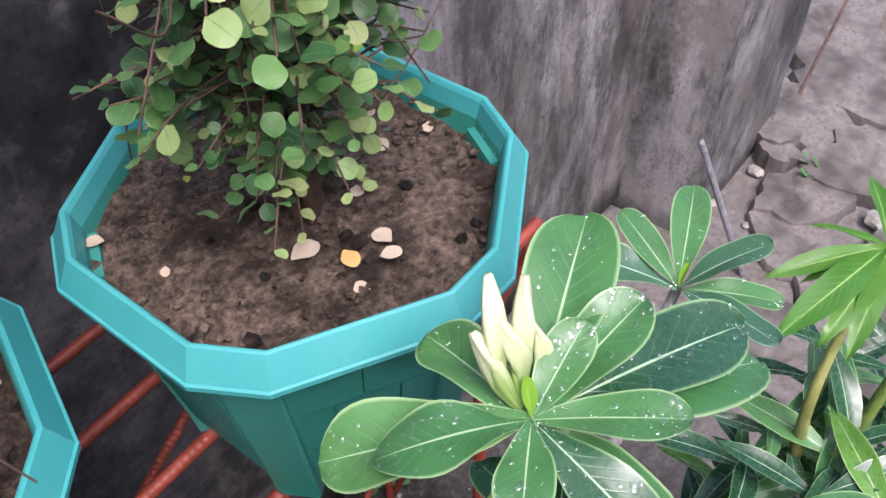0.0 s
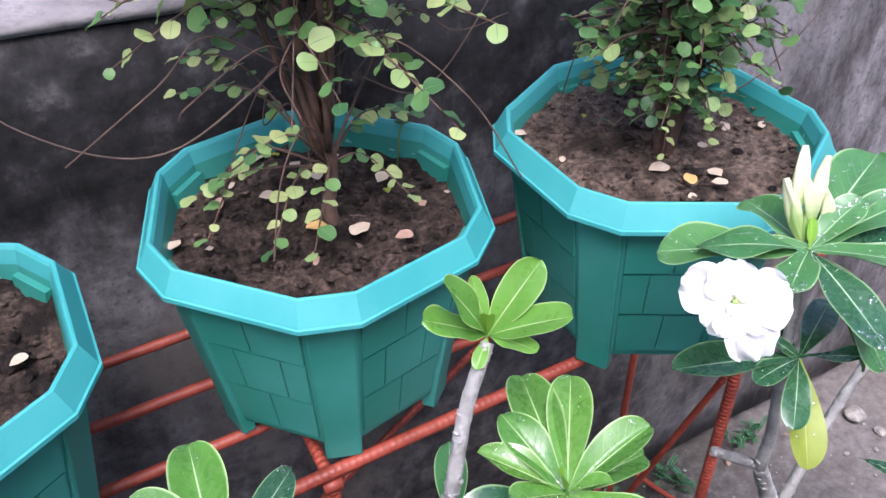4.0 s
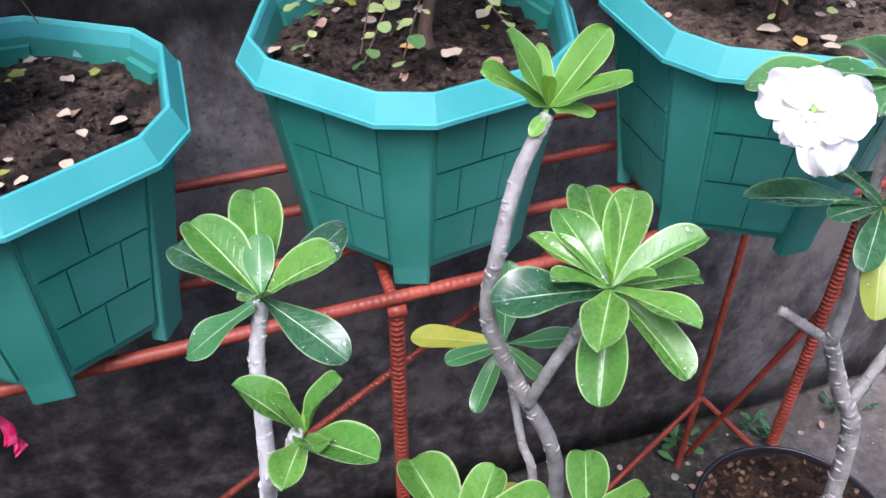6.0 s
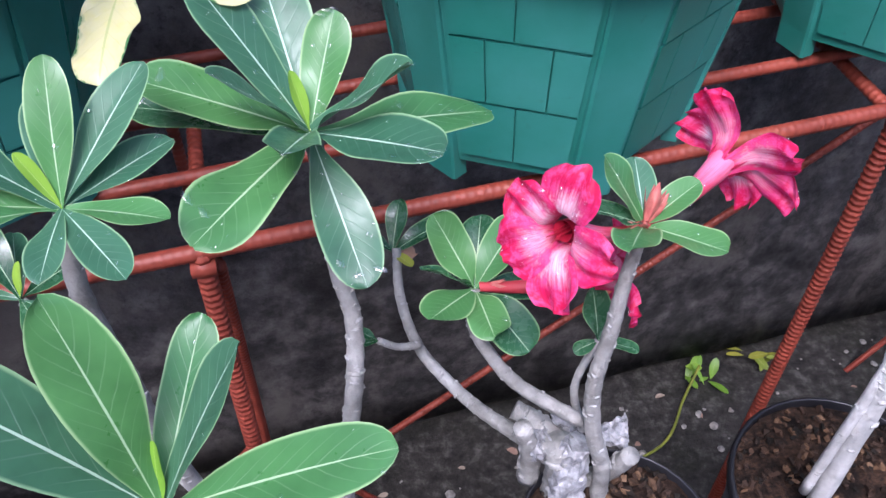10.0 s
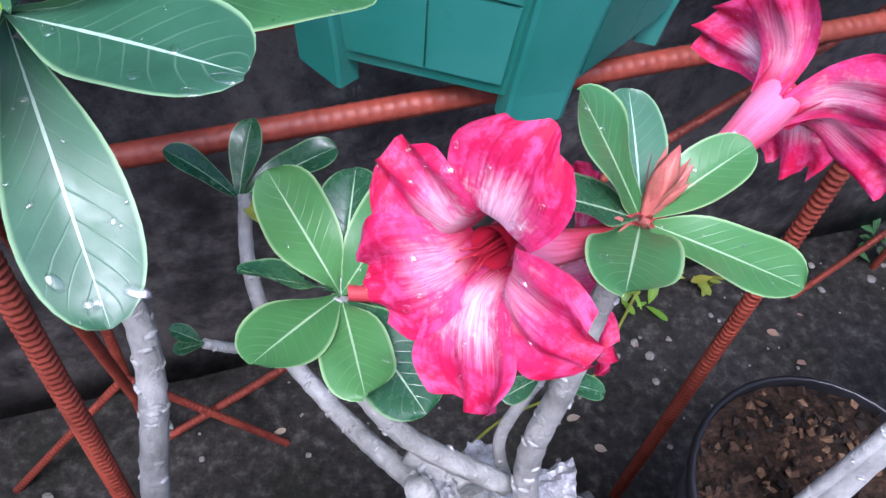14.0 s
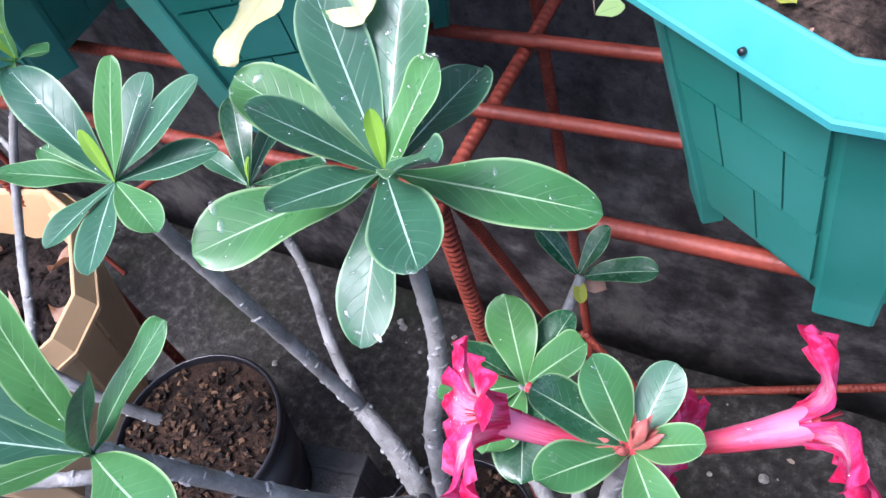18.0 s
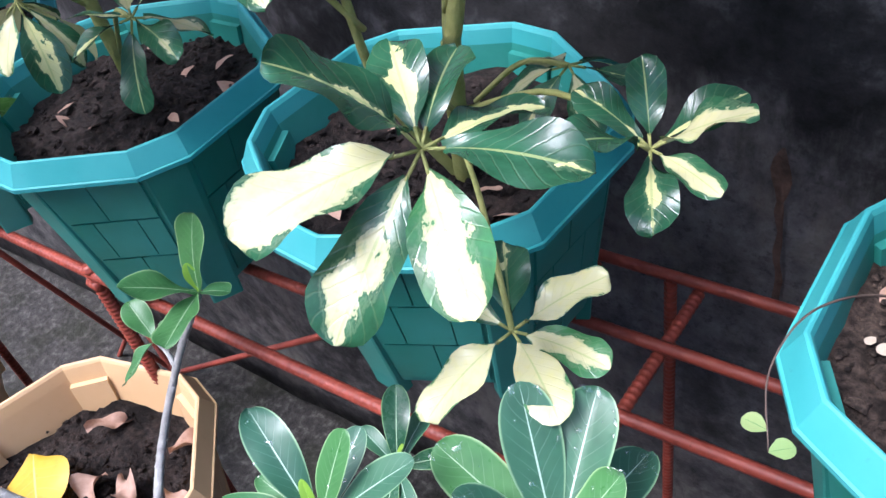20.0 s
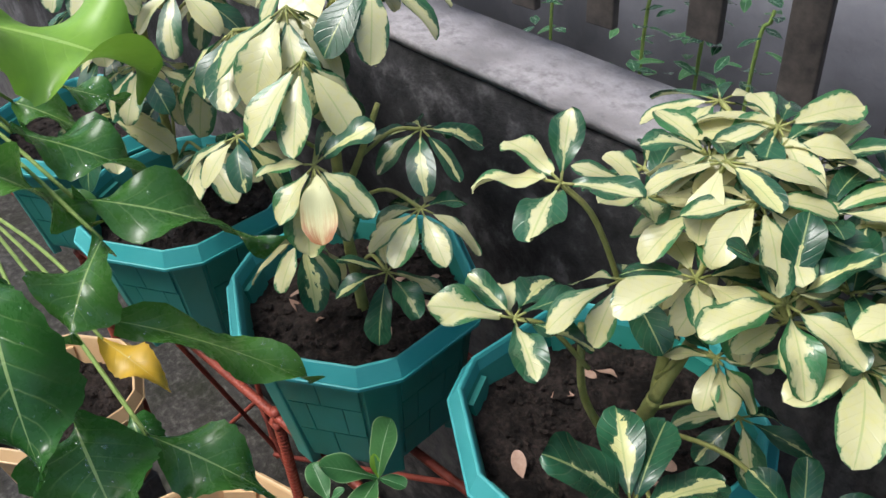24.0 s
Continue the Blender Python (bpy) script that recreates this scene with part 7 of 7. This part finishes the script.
solo("dry_stick", tube(bmesh.new(), curve_pts([(2.03, 0.655, 0.17), (1.86, 0.63, 0.09), (1.67, 0.598, 0.008)], 6), 0.0045, 6), M["bark"], "dry brown stick leaning beyond the wall", "stick")

# runs on the wall, a hole in a rim, a torn sticker
bm = bmesh.new()
rows = []
for k in range(17):
    t = k / 16
    w = 0.007 * (math.sin(math.pi * min(1, t * 3.2)) if t < 0.3 else 0.25 + 0.35 * noise.noise(Vector((t * 9, 0, 0)))) + 0.0012
    cx = -0.632 + 0.008 * noise.noise(Vector((t * 4, 0, 1))) + 0.01 * t
    rows.append([bm.verts.new(WALL @ Vector((cx - w, -0.0105, 0.86 - 0.17 * t))), bm.verts.new(WALL @ Vector((cx + w, -0.0105, 0.86 - 0.17 * t)))])
for a, b in zip(rows, rows[1:]):
    bm.faces.new((a[0], a[1], b[1], b[0]))
solo("rust_run", bm, M["bark"], "dark red-brown run on the grey wall", "stain", kind="structure")
pot = pots[2]
hole = bmesh.new()
bmesh.ops.create_cone(hole, cap_ends=True, segments=12, radius1=0.0015, radius2=0.0015, depth=0.002)
part("drain_hole", hole, M["black"], pot, "small round hole under the rim", m=Matrix.Rotation(radians(-29), 4, "Z") @ pose(0.0075, -0.1304, 0.182, 79, 0, 0))
bm = bmesh.new()
r = random.Random(9)
for i in range(9):
    x, z = r.uniform(-0.007, 0.007), r.uniform(-0.006, 0.006)
    box(bm, x - r.uniform(0.001, 0.003), x + r.uniform(0.001, 0.003), -0.0004, 0.0004, z - r.uniform(0.0008, 0.002), z + r.uniform(0.0008, 0.002))
part("torn_sticker", bm, M["petal_dry"], pots[0], "torn scraps of an old paper sticker", m=pose(0, -0.1300, 0.156, 14, 0, 0))

# wiry twigs that arch out of the bushes, with a leaf or two at the end
for i, pts in enumerate((((0.215, 0.41, 0.99), (0.30, 0.43, 0.985), (0.40, 0.46, 1.03), (0.46, 0.47, 1.10)), ((-0.10, 0.45, 1.08), (-0.2, 0.44, 1.03), (-0.28, 0.45, 1.06), (-0.33, 0.46, 1.13)), ((-0.43, 0.40, 0.922), (-0.495, 0.405, 0.94), (-0.524, 0.36, 0.964), (-0.53, 0.32, 0.958), (-0.517, 0.292, 0.938)), ((-0.06, 0.46, 1.05), (0.0, 0.47, 1.02), (0.06, 0.48, 1.08), (0.09, 0.49, 1.14)))):
    tw = thing("long_twig", "thin arching twig with small round leaves", "twig", "arching twigs")
    P = curve_pts(pts, 8)
    part("stalk", tube(bmesh.new(), P, [0.0009 * (1 - 0.6 * k / len(P)) for k in range(len(P))], 5), M["root"], tw)
    for k in range(2 if i == 2 else 4):
        c = P[-1 - k * 2]
        part("leaf", leaf_mesh(M["round_pale"], 0.012, 0.011, 0.1, 0.2, 0.02, 0.2, 0.52, 5, 6, k), M["round_pale"], tw, m=aim(c, 40 + 140 * k, 10))
# sprouts in the third and first planters
for k, (x, y) in enumerate(((-0.50, 0.47), (-0.46, 0.49), (-0.01, 0.51), (0.30, 0.49), (0.215, 0.34), (0.23, 0.335), (0.205, 0.345))):
    sp = thing("sprout", "tiny green seedling sprouting from the soil", "seedling", "seedlings")
    h = (0.07, 0.05, 0.06, 0.035, 0.012, 0.012, 0.010)[k]
    z0 = SOIL_Z + 0.02 * (x + 0.4)
    part("stalk", tube(bmesh.new(), [(x, y, z0 - 0.002), (x + 0.004, y, z0 + h * 0.6), (x + 0.008, y - 0.004, z0 + h)], 0.0008, 5), M["green_stem"], sp)
    for i in range(5):
        part("leaf", leaf_mesh(M["young" if k % 2 else "round"], 0.005 + h * 0.22, 0.004 + h * 0.15, 0.1, 0.2, 0.02, 0.3, 0.55, 5, 6, i), M["young" if k % 2 else "round"], sp, m=aim((x + 0.008, y - 0.004, z0 + h - 0.003 * i), i * 140 + 30, 25))

# weeds growing behind the fence
for k, (x, n) in enumerate(((-1.07, 26), (-1.0, 34), (-0.94, 16), (-1.2, 22))):
    climber = thing("fence_weed", "green weed growing up behind the steel fence", "weed", "weeds behind the fence")
    base = along(x, -0.17, 1.0)
    part("stalk", tube(bmesh.new(), curve_pts([base - Vector((0, 0, 1.0)), base + Vector((0.01, 0, 0.02)), base + Vector((0.02, 0.01, 0.16))], 6), 0.0022, 5), M["green_stem"], climber)
    for i in range(n):
        t = rnd.random()
        c = base + Vector((0.02 * t + jitter(rnd, 0.03), jitter(rnd, 0.03), 0.02 + 0.16 * t))
        part("leaf", leaf_mesh(M["adenium_dark" if i % 3 else "adenium"], rnd.uniform(0.018, 0.032), rnd.uniform(0.010, 0.018), 0.1, 0.4, 0.05, 0.9, 0.45, 5, 6, i), M["adenium_dark" if i % 3 else "adenium"], climber, m=aim(c, rnd.uniform(0, 360), rnd.uniform(-20, 40)))
